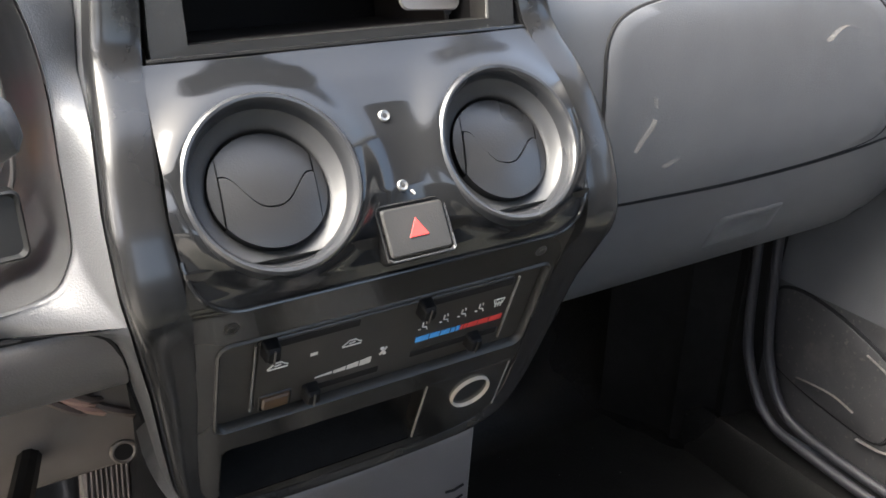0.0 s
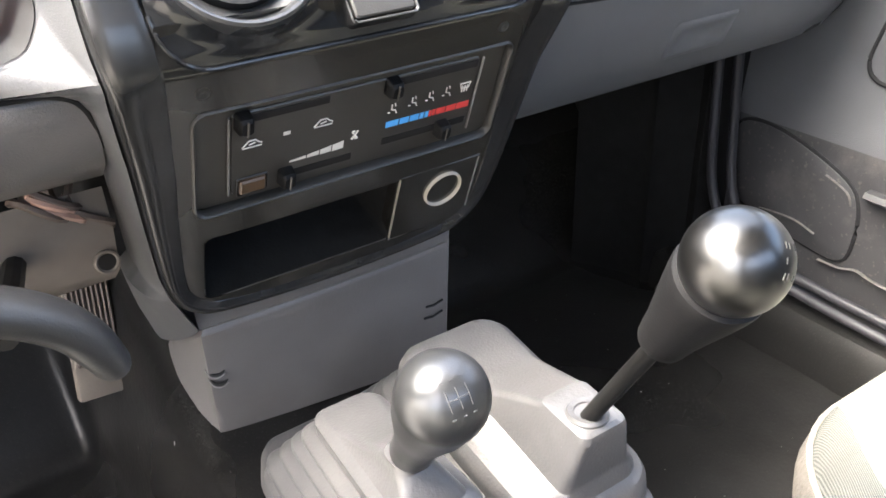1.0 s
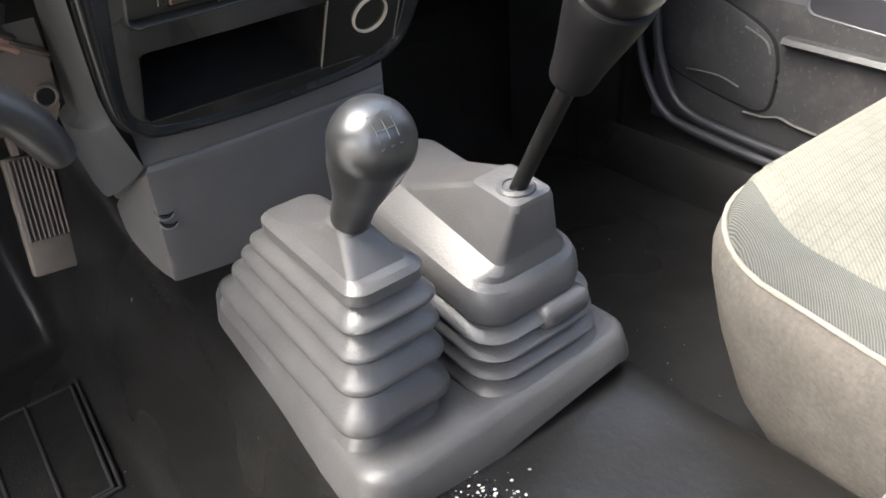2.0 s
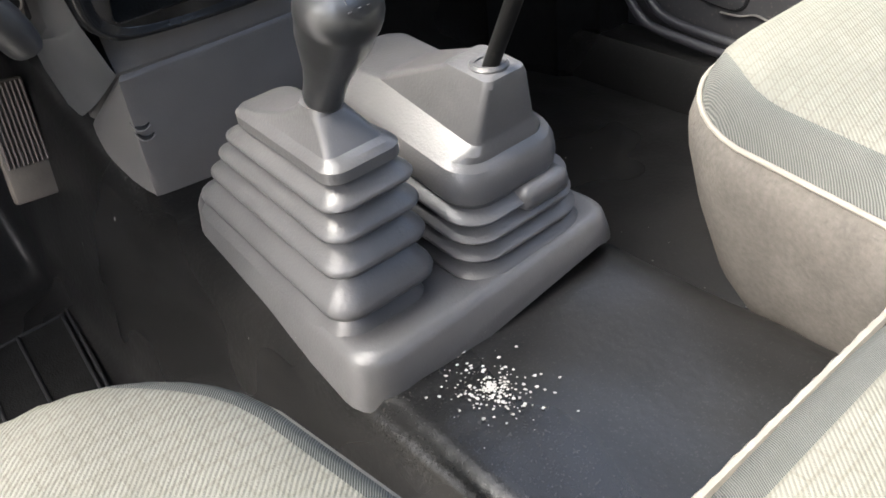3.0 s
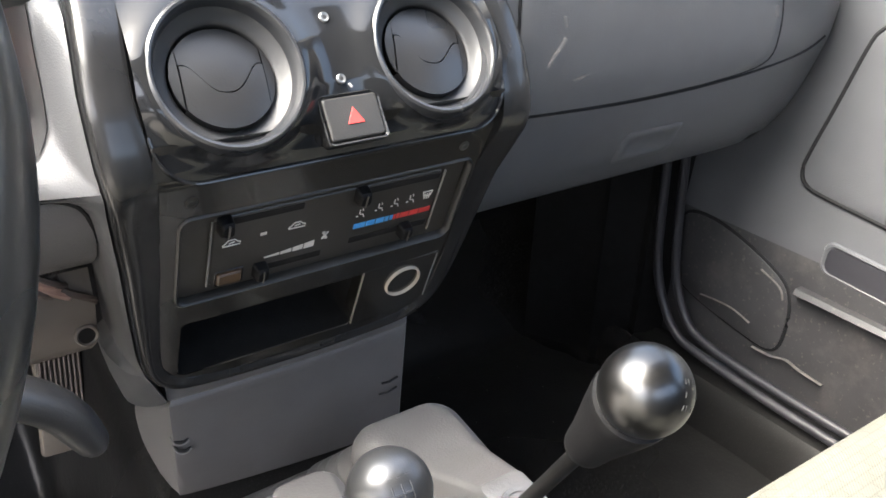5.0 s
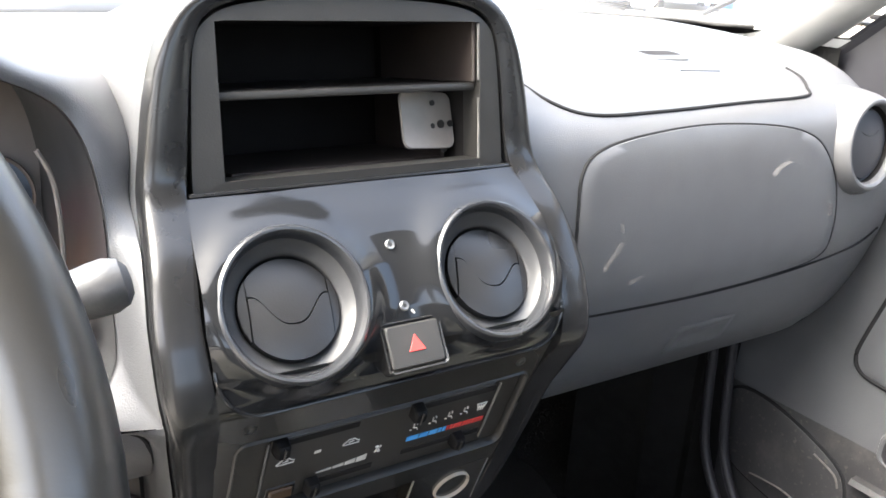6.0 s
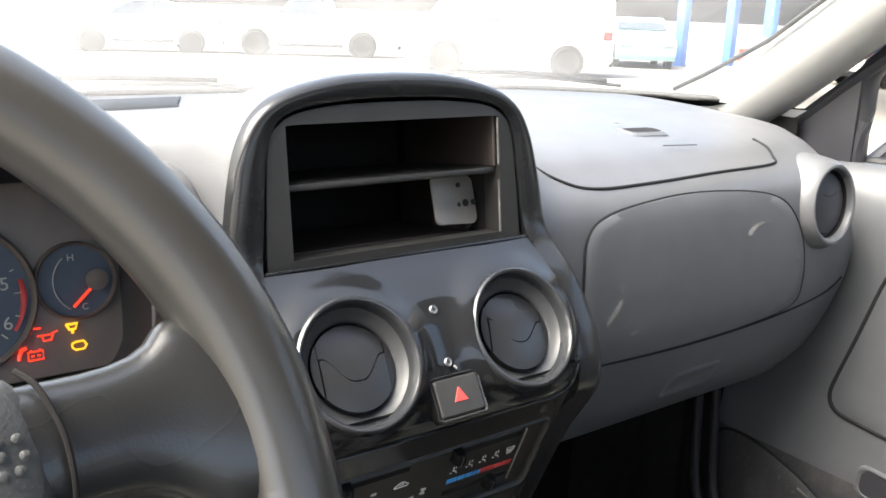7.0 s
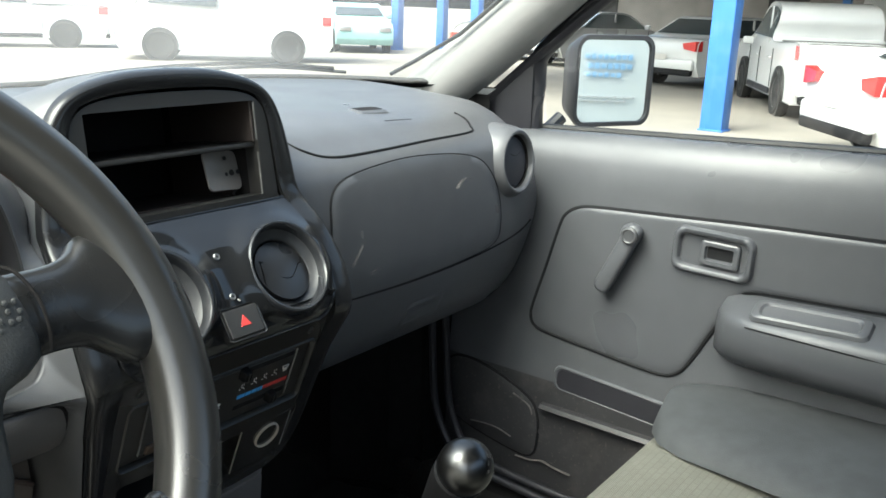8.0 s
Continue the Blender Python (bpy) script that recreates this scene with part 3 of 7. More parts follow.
part("vent_flap_gap", tube([vm @ Vector((u, 0.016 - 0.007 * math.cos(u / 0.020 * 1.57), -0.0053 - 7.0 * u * u)) for u in [-0.018 + 0.0026 * k for k in range(14)]], 0.0009, 6), M_SEAL, ev)

# defroster slot at the foot of the windscreen, driver's side
part("defroster_slot", loft([[Vector((xa + (xb - xa) * k / 10, ya + (yb - ya) * k / 10, dash_top_z(ya + (yb - ya) * k / 10) + h)) for k in range(11)] for xa, ya, xb, yb, h in ((-0.36, 0.405, -0.036, 0.438, 0.0002), (-0.36, 0.408, -0.038, 0.441, 0.0022), (-0.36, 0.470, -0.012, 0.505, 0.0022), (-0.36, 0.473, -0.010, 0.508, 0.0002))], False), M_SEAL, dashboard, "black defroster slot")

# grey facing beside the stack: it narrows past the knee panel, then sweeps back under the dash to the console
def facing(l, r, bulge):
    l, r = Vector(l), Vector(r)
    row = [l + Vector((0.004, 0.045, -0.004)), l + Vector((0.0002, 0.008, 0)), l + Vector((0.0006, 0.0015, 0))]
    for t in (0.06, 0.18, 0.34, 0.5, 0.66, 0.82, 0.94, 1.0):
        row.append(l.lerp(r, t) + Vector((-0.35 * bulge, -bulge, 0)) * (4 * t * (1 - t)))
    return row + [r + Vector((0.0004, 0.0015, 0)), r + Vector((0.0006, 0.022, 0))]


LEFT = [(0.0, (-0.200, 0.0245, 0.5722)), (1.0, (-0.168, 0.0200, 0.5700)), (2.0, (-0.1575, 0.0190, 0.5655)), (3.0, (-0.1520, 0.0230, 0.5570)), (4.0, (-0.1482, 0.0320, 0.5430)), (5.0, (-0.1450, 0.0450, 0.5270)),
        (6.0, (-0.1390, 0.0700, 0.4920)), (7.0, (-0.1290, 0.1150, 0.4460)), (8.0, (-0.1165, 0.1700, 0.3800)), (8.15, (-0.1250, 0.1700, 0.3740)), (9.0, (-0.1140, 0.2050, 0.3250)), (10.0, (-0.1000, 0.2310, 0.2770))]
FOOT = [(0.0, 0.577), (1.0, 0.572), (2.0, 0.564), (3.0, 0.554), (4.0, 0.541), (5.0, 0.525), (6.0, 0.492), (7.0, 0.452), (8.0, 0.412), (8.15, 0.408)]
rail = []
for k in range(61):
    s = k / 6
    l = Vector([interp([(a, p[i]) for a, p in LEFT], s) for i in range(3)])
    if s <= 8.15:
        r = seam_at(interp(FOOT, s))
    else:
        r = seam_at(0.408).lerp(Vector((-0.0975, 0.1085, 0.3505)), ease((s - 8.15) / 1.85))
    rail.append(facing(l, r, 0.002 + 0.006 * ease((s - 5) / 3)))
part("stack_side_trim", loft(rail, False), M_DASH, dashboard, "grey trim beside the centre stack", sharp=60)
knee = []
for z, y in ((0.583, 0.05), (0.5715, 0.030), (0.5690, 0.0235), (0.5640, 0.0215), (0.55, 0.0260), (0.53, 0.038), (0.515, 0.052), (0.50, 0.075), (0.497, 0.12)):
    xe = interp([(0.497, -0.1425), (0.527, -0.1462), (0.543, -0.1487), (0.557, -0.1530), (0.5655, -0.1590), (0.5700, -0.1690), (0.5722, -0.190)], z)
    knee.append([Vector((-0.66 + (xe + 0.66) * k / 16, y, z)) for k in range(17)] + [Vector((xe + 0.001, y + 0.003, z)), Vector((xe + 0.001, y + 0.03, z))])
part("knee_panel", loft(knee, False), M_CONS, dashboard, "grey knee panel below the dials", sharp=60)
kg = smooth_path([(-0.40, 0.0245, 0.5712), (-0.24, 0.0238, 0.5712), (-0.180, 0.0225, 0.5702), (-0.1665, 0.0200, 0.5690), (-0.1580, 0.0195, 0.5645), (-0.1526, 0.0235, 0.5565), (-0.1488, 0.0325, 0.5425), (-0.1468, 0.0415, 0.5300)], 6)
part("knee_panel_gap", tube(kg, 0.0019, 6), M_SEAM, dashboard)

# ---- firewall, metal brackets and wires under the driver's dash ----
under = thing("under_dash_bracket", (-0.2, 0.2, 0.43), "grey-brown metal bracket under the dash with a round hole", "bracket")
br = loft([[Vector((x, 0.13, 0.47)), Vector((x, 0.125, 0.44)), Vector((x, 0.135, 0.405)), Vector((x, 0.16, 0.385)), Vector((x, 0.25, 0.38))] for x in (-0.30, -0.25, -0.2, -0.16, -0.135)], False)
part("bracket_plate", br, M_UNDER, under, sharp=40)
hm_b = basis((-0.1435, 0.1285, 0.4165), (1, 0, 0), (0, 0.1, 1))
part("bracket_hole", lathe([(0.0062, 0.0012), (0.0, 0.0012)], 20, hm_b), M_HOLE, under, "round hole in the bracket")
part("hole_lip", lathe([(0.0090, -0.001), (0.0086, 0.0018), (0.0074, 0.0024), (0.0061, 0.0012)], 20, hm_b), M_UNDER, under)
wires = thing("cable_loom", (-0.18, 0.16, 0.45), "pinkish brown wires hanging under the dash", "cable")
for k, (x0, z0, x1, z1) in enumerate(((-0.185, 0.49, -0.145, 0.455), (-0.175, 0.485, -0.15, 0.44), (-0.19, 0.47, -0.155, 0.462), (-0.165, 0.49, -0.17, 0.45), (-0.15, 0.48, -0.14, 0.43))):
    part("wire", tube(smooth_path([(x0, 0.14, z0), ((x0 + x1) / 2 - 0.012, 0.128, (z0 + z1) / 2 + 0.006), ((x0 + x1) / 2 + 0.01, 0.126, (z0 + z1) / 2 - 0.01), (x1, 0.15, z1)], 5), 0.0028, 6), M_WIRE if k % 2 else M_BROWN, wires)

firewall = loft([[Vector((x, screen_y(x) + 0.014, 0.754)), Vector((x, max(0.56, screen_y(x) + 0.02), 0.66)), Vector((x, 0.62, 0.45)), Vector((x, 0.60, 0.20)), Vector((x, 0.45, 0.02))] for x in [-0.72 + 0.144 * k for k in range(11)]], False)
tagged(part("firewall", firewall, M_NEARBLACK, None, "black carpeted bulkhead behind the dashboard"), category="wall", kind="structure")

for s, nm in ((1, "passenger"), (-1, "driver")):
    sw = loft([[Vector((s * x, y, 0.0)), Vector((s * x, y, 0.40)), Vector((s * x, y, 0.742))] for x, y in ((0.70, 0.20), (0.71, 0.30), (0.72, 0.66))], False)
    tagged(part("wall_" + nm, sw, M_NEARBLACK, None, "black side wall of the footwell", smooth=False), category="wall", kind="structure")

# ---- floor: rubber mat pressed over the tunnel ----
def floor_z(x, y):
    side = abs(x - 0.005)
    top = 0.214 + 0.10 * max(0.0, (y - 0.12)) / 0.3
    t = min(1.0, max(0.0, (side - 0.102) / (0.064 if x < 0.005 else 0.15)))
    t = t * t * (3 - 2 * t)
    low = 0.03 if y > -0.2 else 0.03 + 0.05 * min(1.0, (-0.2 - y) / 0.1)
    if y > 0.42:
        low += (y - 0.42) * 0.9
        top += (y - 0.42) * 0.7
    wav = 0.003 * noise.noise(Vector((x * 9, y * 9, 0))) + 0.0012 * noise.noise(Vector((x * 35, y * 35, 3)))
    return top * (1 - t) + low * t + wav


rows = []
for j in range(111):
    y = -1.0 + 1.62 * j / 110
    rows.append([Vector((-0.72 + 1.44 * i / 120, y, floor_z(-0.72 + 1.44 * i / 120, y))) for i in range(121)])
tagged(part("floor", loft(rows, False), M_RUBBER, None, "worn black rubber cab floor mat with dusty smears", sharp=60), category="floor", kind="structure")

pad = thing("heel_pad", (-0.24, 0.27, 0.03), "ribbed black heel pad moulded in the rubber mat", "mat")
for a, b in (((-0.170, 0.330), (-0.40, 0.335)), ((-0.170, 0.330), (-0.190, 0.158)), ((-0.190, 0.158), (-0.40, 0.152)), ((-0.219, 0.330), (-0.234, 0.156)), ((-0.262, 0.331), (-0.275, 0.155)), ((-0.31, 0.332), (-0.32, 0.154)), ((-0.163, 0.333), (-0.184, 0.154)), ((-0.184, 0.154), (-0.40, 0.146))):
    n = 8
    pts = [(a[0] + (b[0] - a[0]) * k / n, a[1] + (b[1] - a[1]) * k / n) for k in range(n + 1)]
    part("rib", tube([Vector((x, y, floor_z(x, y) + 0.002)) for x, y in pts], 0.0021, 8), M_SEAM, pad)
pl = [[Vector((-0.170 - 0.23 * i / 8 - 0.02 * j / 6 * (1 - i / 8), 0.331 - 0.174 * j / 6 + 0.003 * i / 8, 0)) for i in range(9)] for j in range(7)]
for r in pl:
    for v in r:
        v.z = floor_z(v.x, v.y) + 0.0015
part("pad_field", loft(pl, False), M_NEARBLACK, pad)

# pale wear and crumbs on the mat
dust = bmesh.new()
for k in range(420):
    r = abs(random.gauss(0, 0.015)) if k < 280 else abs(random.gauss(0, 0.30))
    a = random.uniform(0, 6.283)
    x, y = (-0.045 + r * math.cos(a), -0.225 + 1.3 * r * math.sin(a)) if k < 280 else (random.uniform(-0.35, 0.5), random.uniform(-0.25, 0.40))
    s = random.uniform(0.0004, 0.0015) if k < 280 else random.uniform(0.0003, 0.0011)
    pts = [Vector((x + s * math.cos(q) * random.uniform(0.5, 1.3), y + s * math.sin(q) * random.uniform(0.5, 1.3), 0)) for q in (0.0, 1.2, 2.5, 3.8, 5.0)]
    for p in pts:
        p.z = floor_z(p.x, p.y) + 0.0011
    dust.faces.new([dust.verts.new(p) for p in pts])
tagged(part("floor_dust", dust, M_DUST, None, "pale crumbs and worn specks on the rubber mat", smooth=False), category="dust", kind="stuff")

# Added brass cap that stands in for an orange glint on the mat.
stud = thing("mat_glint", (-0.122, 0.40, floor_z(-0.122, 0.40)), "orange glint on the rubber mat, drawn as a small brass cap", "stud")
part("cap", lathe([(0.0065, 0.0), (0.0062, 0.002), (0.004, 0.0032), (0.0, 0.0036)], 16, Matrix.Translation((-0.122, 0.40, floor_z(-0.122, 0.40)))), M_GLINT, stud)

# ---- pedal, parking brake handle ----
pedal = thing("accelerator_pedal", (-0.135, 0.335, 0.17), "worn ribbed accelerator pedal with dusty rubber", "pedal")
pm = basis((-0.137, 0.335, 0.232), (0.95, 0.12, -0.16), (0.12, 0.30, 0.94))
part("pedal_plate", box((0.046, 0.118, 0.012), (0, 0, -0.004), 0.004, 2, pm), M_PEDAL, pedal)
for k in range(9):
    part("rib", box((0.0026, 0.080, 0.004), (-0.019 + 0.0047 * k, 0.016, 0.004), 0.001, 1, pm), M_BROWN, pedal)
part("pedal_arm", tube([pm @ Vector((0, 0.03, -0.01)), (-0.13, 0.40, 0.32), (-0.14, 0.42, 0.42)], 0.007, 8), M_BROWN, pedal)
brake = thing("parking_brake_handle", (-0.19, 0.0, 0.43), "grey pull-out parking brake handle on a black rod", "brake handle")
grip = smooth_path([(-0.178, -0.019, 0.434), (-0.184, -0.02, 0.449), (-0.196, -0.021, 0.468), (-0.220, -0.023, 0.487), (-0.258, -0.025, 0.503), (-0.30, -0.025, 0.511)], 4)
part("grip", tube(grip, [0.0125 + 0.0045 * min(1.0, k / 5) ** 0.6 for k in range(len(grip))], 16, squash=0.7), M_PADDLE, brake, "smooth dark grey grip")
part("rod", tube([(-0.222, 0.0, 0.46), (-0.20, 0.12, 0.435), (-0.182, 0.23, 0.412)], 0.0075, 10), M_ROD, brake)
part("rod_collar", lathe([(0.014, -0.004), (0.014, 0.004), (0.009, 0.005)], 16, basis((-0.188, 0.195, 0.418), (1, 0, 0), (0, 0.15, 1))), M_ROD, brake)

# ---- lower console box under the stack ----
console = thing("lower_console", (0.02, 0.13, 0.21), "warm grey plastic console box with clip dents under the stack", "console")
BACK = [(0.222, (-0.0855, 0.146, 0.2220)), (0.236, (-0.0905, 0.160, 0.2240)), (0.262, (-0.0945, 0.180, 0.2270)), (0.300, (-0.0958, 0.205, 0.2400)), (0.330, (-0.0952, 0.225, 0.2530)), (0.349, (-0.0915, 0.238, 0.2690)), (0.40, (-0.0905, 0.240, 0.3200))]


def cons_row(z, inset):
    """One level of the shell: back along the driver's side, round the front corner, across the front."""
    l = Vector((-0.097 + 0.0105 * (0.349 - z) / 0.127 + inset, 0.109 + 0.036 * max(0.0, 0.349 - z) / 0.127 + inset, z))
    b = Vector([interp([(a, p[i]) for a, p in BACK], z) for i in range(3)]) + Vector((inset, 0, 0))
    r = Vector((0.130, 0.112 + 0.010 * max(0.0, 0.349 - z) / 0.127 + inset * 0.3, z))
    side = [b.lerp(l, t) for t in (0.0, 0.2, 0.4, 0.6, 0.8, 0.93)]
    front = [l.lerp(r, t) + Vector((0, -0.004 * (4 * t * (1 - t)), 0)) for t in (0.022, 0.06, 0.15, 0.3, 0.45, 0.6, 0.75, 0.9, 0.98)]
    return side + [l + Vector((0.0004, 0.0006, 0))] + front + [r + Vector((0.002, 0.008, 0)), Vector((r.x + 0.004, 0.25, z))]


rows = [cons_row(z, i) for z, i in ((0.40, 0.0), (0.37, 0.0), (0.3515, 0.0), (0.3495, 0.0012), (0.3475, 0.0035), (0.3455, 0.0012), (0.3435, 0.0), (0.335, 0.0), (0.318, 0.0), (0.30, 0.0), (0.28, 0.0), (0.26, 0.0), (0.245, 0.0), (0.235, 0.0), (0.228, 0.0), (0.222, 0.0))]
part("console_shell", loft(rows, False), M_CONS, console, sharp=30)
for dx, dz in ((0.0, 0.0), (0.0012, -0.0095)):
    notch = smooth_path([(-0.0935 + dx, 0.1270, 0.3035 + dz), (-0.0905 + dx, 0.1235, 0.2985 + dz), (-0.0850 + dx, 0.1216, 0.2975 + dz), (-0.0805 + dx, 0.1212, 0.3000 + dz)], 5)
    part("clip_dent", tube(notch, [0.0004 + 0.0013 * math.sin(math.pi * k / (len(notch) - 1)) for k in range(len(notch))], 8), M_SEAM, console)
    part("dent_lip", tube([p + Vector((0, -0.0006, -0.0022)) for p in notch], 0.0010, 8), M_CONS, console)
part("clip_dent", tube([(0.118, 0.1125, 0.292), (0.108, 0.1115, 0.2905), (0.100, 0.1115, 0.2915)], 0.0011, 6), M_SEAM, console)
part("clip_dent", tube([(0.118, 0.1135, 0.280), (0.107, 0.1125, 0.2783), (0.098, 0.1125, 0.2795)], 0.0010, 6), M_SEAM, console)


# ---- centre stack ----
stack = thing("centre_stack", (0, 0.1, 0.38), "charcoal glossy centre stack with empty radio bay and round vents", "dashboard console")
def front_y(z):
    return interp(STACK_FRONT, z)


inner = [(0.0, 0.800), (0.045, 0.7985), (0.078, 0.794), (0.096, 0.786), (0.1045, 0.770), (0.109, 0.74), (0.113, 0.70), (0.120, 0.66), (0.1238, 0.63), (0.1235, 0.61), (0.1222, 0.59), (0.119, 0.56), (0.1155, 0.52), (0.115, 0.47), (0.113, 0.43), (0.109, 0.411), (0.099, 0.400), (0.085, 0.394), (0.05, 0.390), (0.0, 0.3895)]
def ring_of(half, dy, sink=0.0, flat=0.0):
    right = smooth_path([(x, z, 0) for x, z in half], 4)
    pts = [(p.x, p.y) for p in right] + [(-p.x, p.y) for p in reversed(right[1:-1])]
    out = []
    for x, z in pts:
        out.append(Vector((x, front_y(z) + dy * (1 - flat * ease((0.60 - z) / 0.05)) + sink * ease((0.578 - z) / 0.02), z)))
    return out


def mix_half(t):
    return [(a[0] * (1 - t) + b[0] * t, a[1] * (1 - t) + b[1] * t) for a, b in zip(outer, inner)]


def ring_back(t):
    """Side of the surround: it runs back from the front edge to the dashboard face."""
    out = []
    for p in ring_of(outer, 0.0):
        f = front_y(p.z)
        yb = max(f + 0.022, 0.078)
        out.append(Vector((p.x, f + 0.012 + (yb - f - 0.012) * t, p.z)))
    return out


part("surround", loft([ring_back(1.0), ring_back(0.55), ring_back(0.2), ring_of(mix_half(0.0), 0.0085), ring_of(mix_half(0.05), 0.0048, 0.0, 0.45), ring_of(mix_half(0.13), 0.0022, 0.0, 0.7), ring_of(mix_half(0.24), 0.0006, 0.0, 0.9), ring_of(mix_half(0.38), -0.0002), ring_of(mix_half(0.55), 0.0, 0.0010), ring_of(mix_half(0.75), 0.0006, 0.0022), ring_of(mix_half(0.95), 0.0013, 0.0026), ring_of(inner, 0.0018, 0.0026), ring_of(inner, 0.012)]), M_TRIM, stack, "scratched glossy charcoal surround", sharp=60)

# grey fairing that carries the surround into the dashboard top
def fair(dx, dy, drop):
    right = [p for p in smooth_path([(x, z, 0) for x, z in outer[:8]], 4)]
    pts = [(p.x, p.y) for p in reversed(right)] + [(-p.x, p.y) for p in right[1:]]
    out = []
    for x, z in pts:
        base = 0.742 if z > 0.742 else z
        out.append(Vector((x * (1 + dx / 0.13 * (0.15 + 0.85 * ease((z - 0.70) / 0.09))), front_y(z) + dy, z + (base - z) * drop)))
    return out


part("stack_fairing", loft([fair(0.0, 0.012, 0.0), fair(0.004, 0.016, 0.0), fair(0.012, 0.05, 0.06), fair(0.022, 0.11, 0.35), fair(0.034, 0.20, 0.85), fair(0.045, 0.30, 1.08)], False), M_DASH, dashboard, sharp=60)

# radio bezel with the empty bay
BZ = basis((0, 0.0585, 0.684), (1, 0, 0), (0, 0.13, 1))
bez = [(x, z) for x, z in [(p.x, p.y) for p in smooth_path([(0.109, 0.0, 0), (0.110, 0.01, 0), (0.1075, 0.05, 0), (0.104, 0.085, 0), (0.097, 0.099, 0), (0.08, 0.108, 0), (0.045, 0.1125, 0), (0.0, 0.1135, 0)], 4)]]
bez_full = bez + [(-x, z) for x, z in reversed(bez[:-1])]
hole = []
for x, z in bez_full:  # each rim point is drawn in to the bay's straight edge
    a = math.atan2(z - 0.05, x)
    k = min(0.0905 / max(1e-6, abs(math.cos(a))), (0.0505 if math.sin(a) > 0 else 0.0485) / max(1e-6, abs(math.sin(a))))
    hole.append((k * math.cos(a), 0.05 + k * math.sin(a)))
part("radio_bezel", loft([[(u, v, -0.01) for u, v in bez_full], [(u * 0.997, v, -0.001) for u, v in bez_full], [(u * 1.004, v * 0.995 + 0.0002, 0.0) for u, v in hole], [(u, v, -0.003) for u, v in hole], [(u, v, -0.02) for u, v in hole]], True, False, False, None, BZ), M_BEZEL, stack, "matt black radio bezel", sharp=40)
bay = part("radio_bay", loft([[(u * 181.5, v * 100.2, w) for u, v in ((-0.0005, 0.00002), (0.0005, 0.00002), (0.0005, 0.001), (-0.0005, 0.001))] for w in (-0.003, -0.15)], True, False, True, None, BZ), M_HOLE, stack, "empty dark radio bay", smooth=False)
part("bay_shelf", box((0.181, 0.005, 0.13), (0, 0.0575, -0.070), 0.0015, 2, BZ), M_BEZEL, bay, "thin black shelf across the bay")
part("bay_pocket_wall", box((0.003, 0.042, 0.13), (0.0885, 0.081, -0.068), 0.001, 1, BZ), M_RUST, bay)
part("bay_floor_metal", box((0.16, 0.003, 0.10), (0.005, 0.006, -0.085), 0.001, 1, BZ), M_RUST, bay, "bare brown metal behind the bay")
part("bay_side_metal", box((0.003, 0.045, 0.10), (0.083, 0.028, -0.085), 0.001, 1, BZ), M_RUST, bay)
bk = loft([[(u, v, 0.0) for u, v in rrect(0.046, 0.040, 0.006, 4)], [(u, v, 0.0016) for u, v in rrect(0.045, 0.039, 0.006, 4)]], True, True, True, None, BZ @ Matrix.Translation((0.066, 0.034, -0.030)) @ pose(0, 0, 0, -14, 8, -4))
brk = part("mounting_bracket", bk, M_ZINC, stack, "pale metal radio mounting bracket")
for u, v, r in ((-0.017, -0.003, 0.0024), (-0.004, -0.003, 0.002), (0.004, -0.004, 0.002), (0.011, -0.003, 0.003), (0.019, -0.003, 0.0024), (0.004, 0.012, 0.002), (0.013, -0.020, 0.0032)):
    part("bracket_hole", lathe([(r, -0.0005), (r, 0.0006), (0.0, 0.0006)], 12, BZ @ Matrix.Translation((0.066 + u, 0.034 + v, -0.0285)) @ pose(0, 0, 0, -14, 8, -4)), M_SEAL, brk)

# Highlights on the bottom and right rim of the bay, drawn as pale lines.
for a, b in (((-0.089, 0.0005), (0.0895, 0.0005)), ((0.0903, 0.002), (0.0903, 0.050)), ((0.0903, 0.062), (0.0903, 0.099))):
    part("bay_highlight", tube([BZ @ Vector((a[0] + (b[0] - a[0]) * k / 6, a[1] + (b[1] - a[1]) * k / 6, -0.0012)) for k in range(7)], 0.0009, 6), M_PALEEDGE, stack, "highlight along the bay's rim, drawn as a pale line")

# vent panel: a curved sheet with collars swelling round the two vents
VX, VZ, VR = 0.0705, 0.6345, 0.0445


def panel_y(x, z):
    y = front_y(z) + 0.002
    for sx in (-VX, VX):
        r = math.hypot(x - sx, (z - VZ) / 0.845)
        y -= 0.009 * math.exp(-((r - VR) / 0.0125) ** 2) if r > VR else 0.009
    return y


bm = bmesh.new()
NX, NZ = 200, 100
half_w = [(0.5755 + 0.030 * (1 - math.cos(radians(a))), 0.0945 + 0.0275 * math.sin(radians(a))) for a in range(0, 91, 6)] + [(0.625, 0.1238), (0.66, 0.1205), (0.686, 0.116)]
grid = []
for j in range(NZ + 1):
    z = 0.5757 + 0.1098 * j / NZ
    w = interp(half_w, z)
    grid.append([bm.verts.new((w * (2 * i / NX - 1), panel_y(w * (2 * i / NX - 1), z), z)) for i in range(NX + 1)])
for j in range(NZ):
    for i in range(NX):
        q = (grid[j][i], grid[j][i + 1], grid[j + 1][i + 1], grid[j + 1][i])
        c = (q[0].co + q[2].co) / 2
        if all(math.hypot(c.x - sx, (c.z - VZ) / 0.845) > VR - 0.0005 for sx in (-VX, VX)):
            bm.faces.new(q)
bmesh.ops.delete(bm, geom=[v for v in bm.verts if not v.link_faces], context="VERTS")
part("vent_panel", bm, M_PANEL, stack, "dark satin vent panel", sharp=70)
edge_line = [(w - 0.0005, z) for z, w in half_w if z < 0.62]
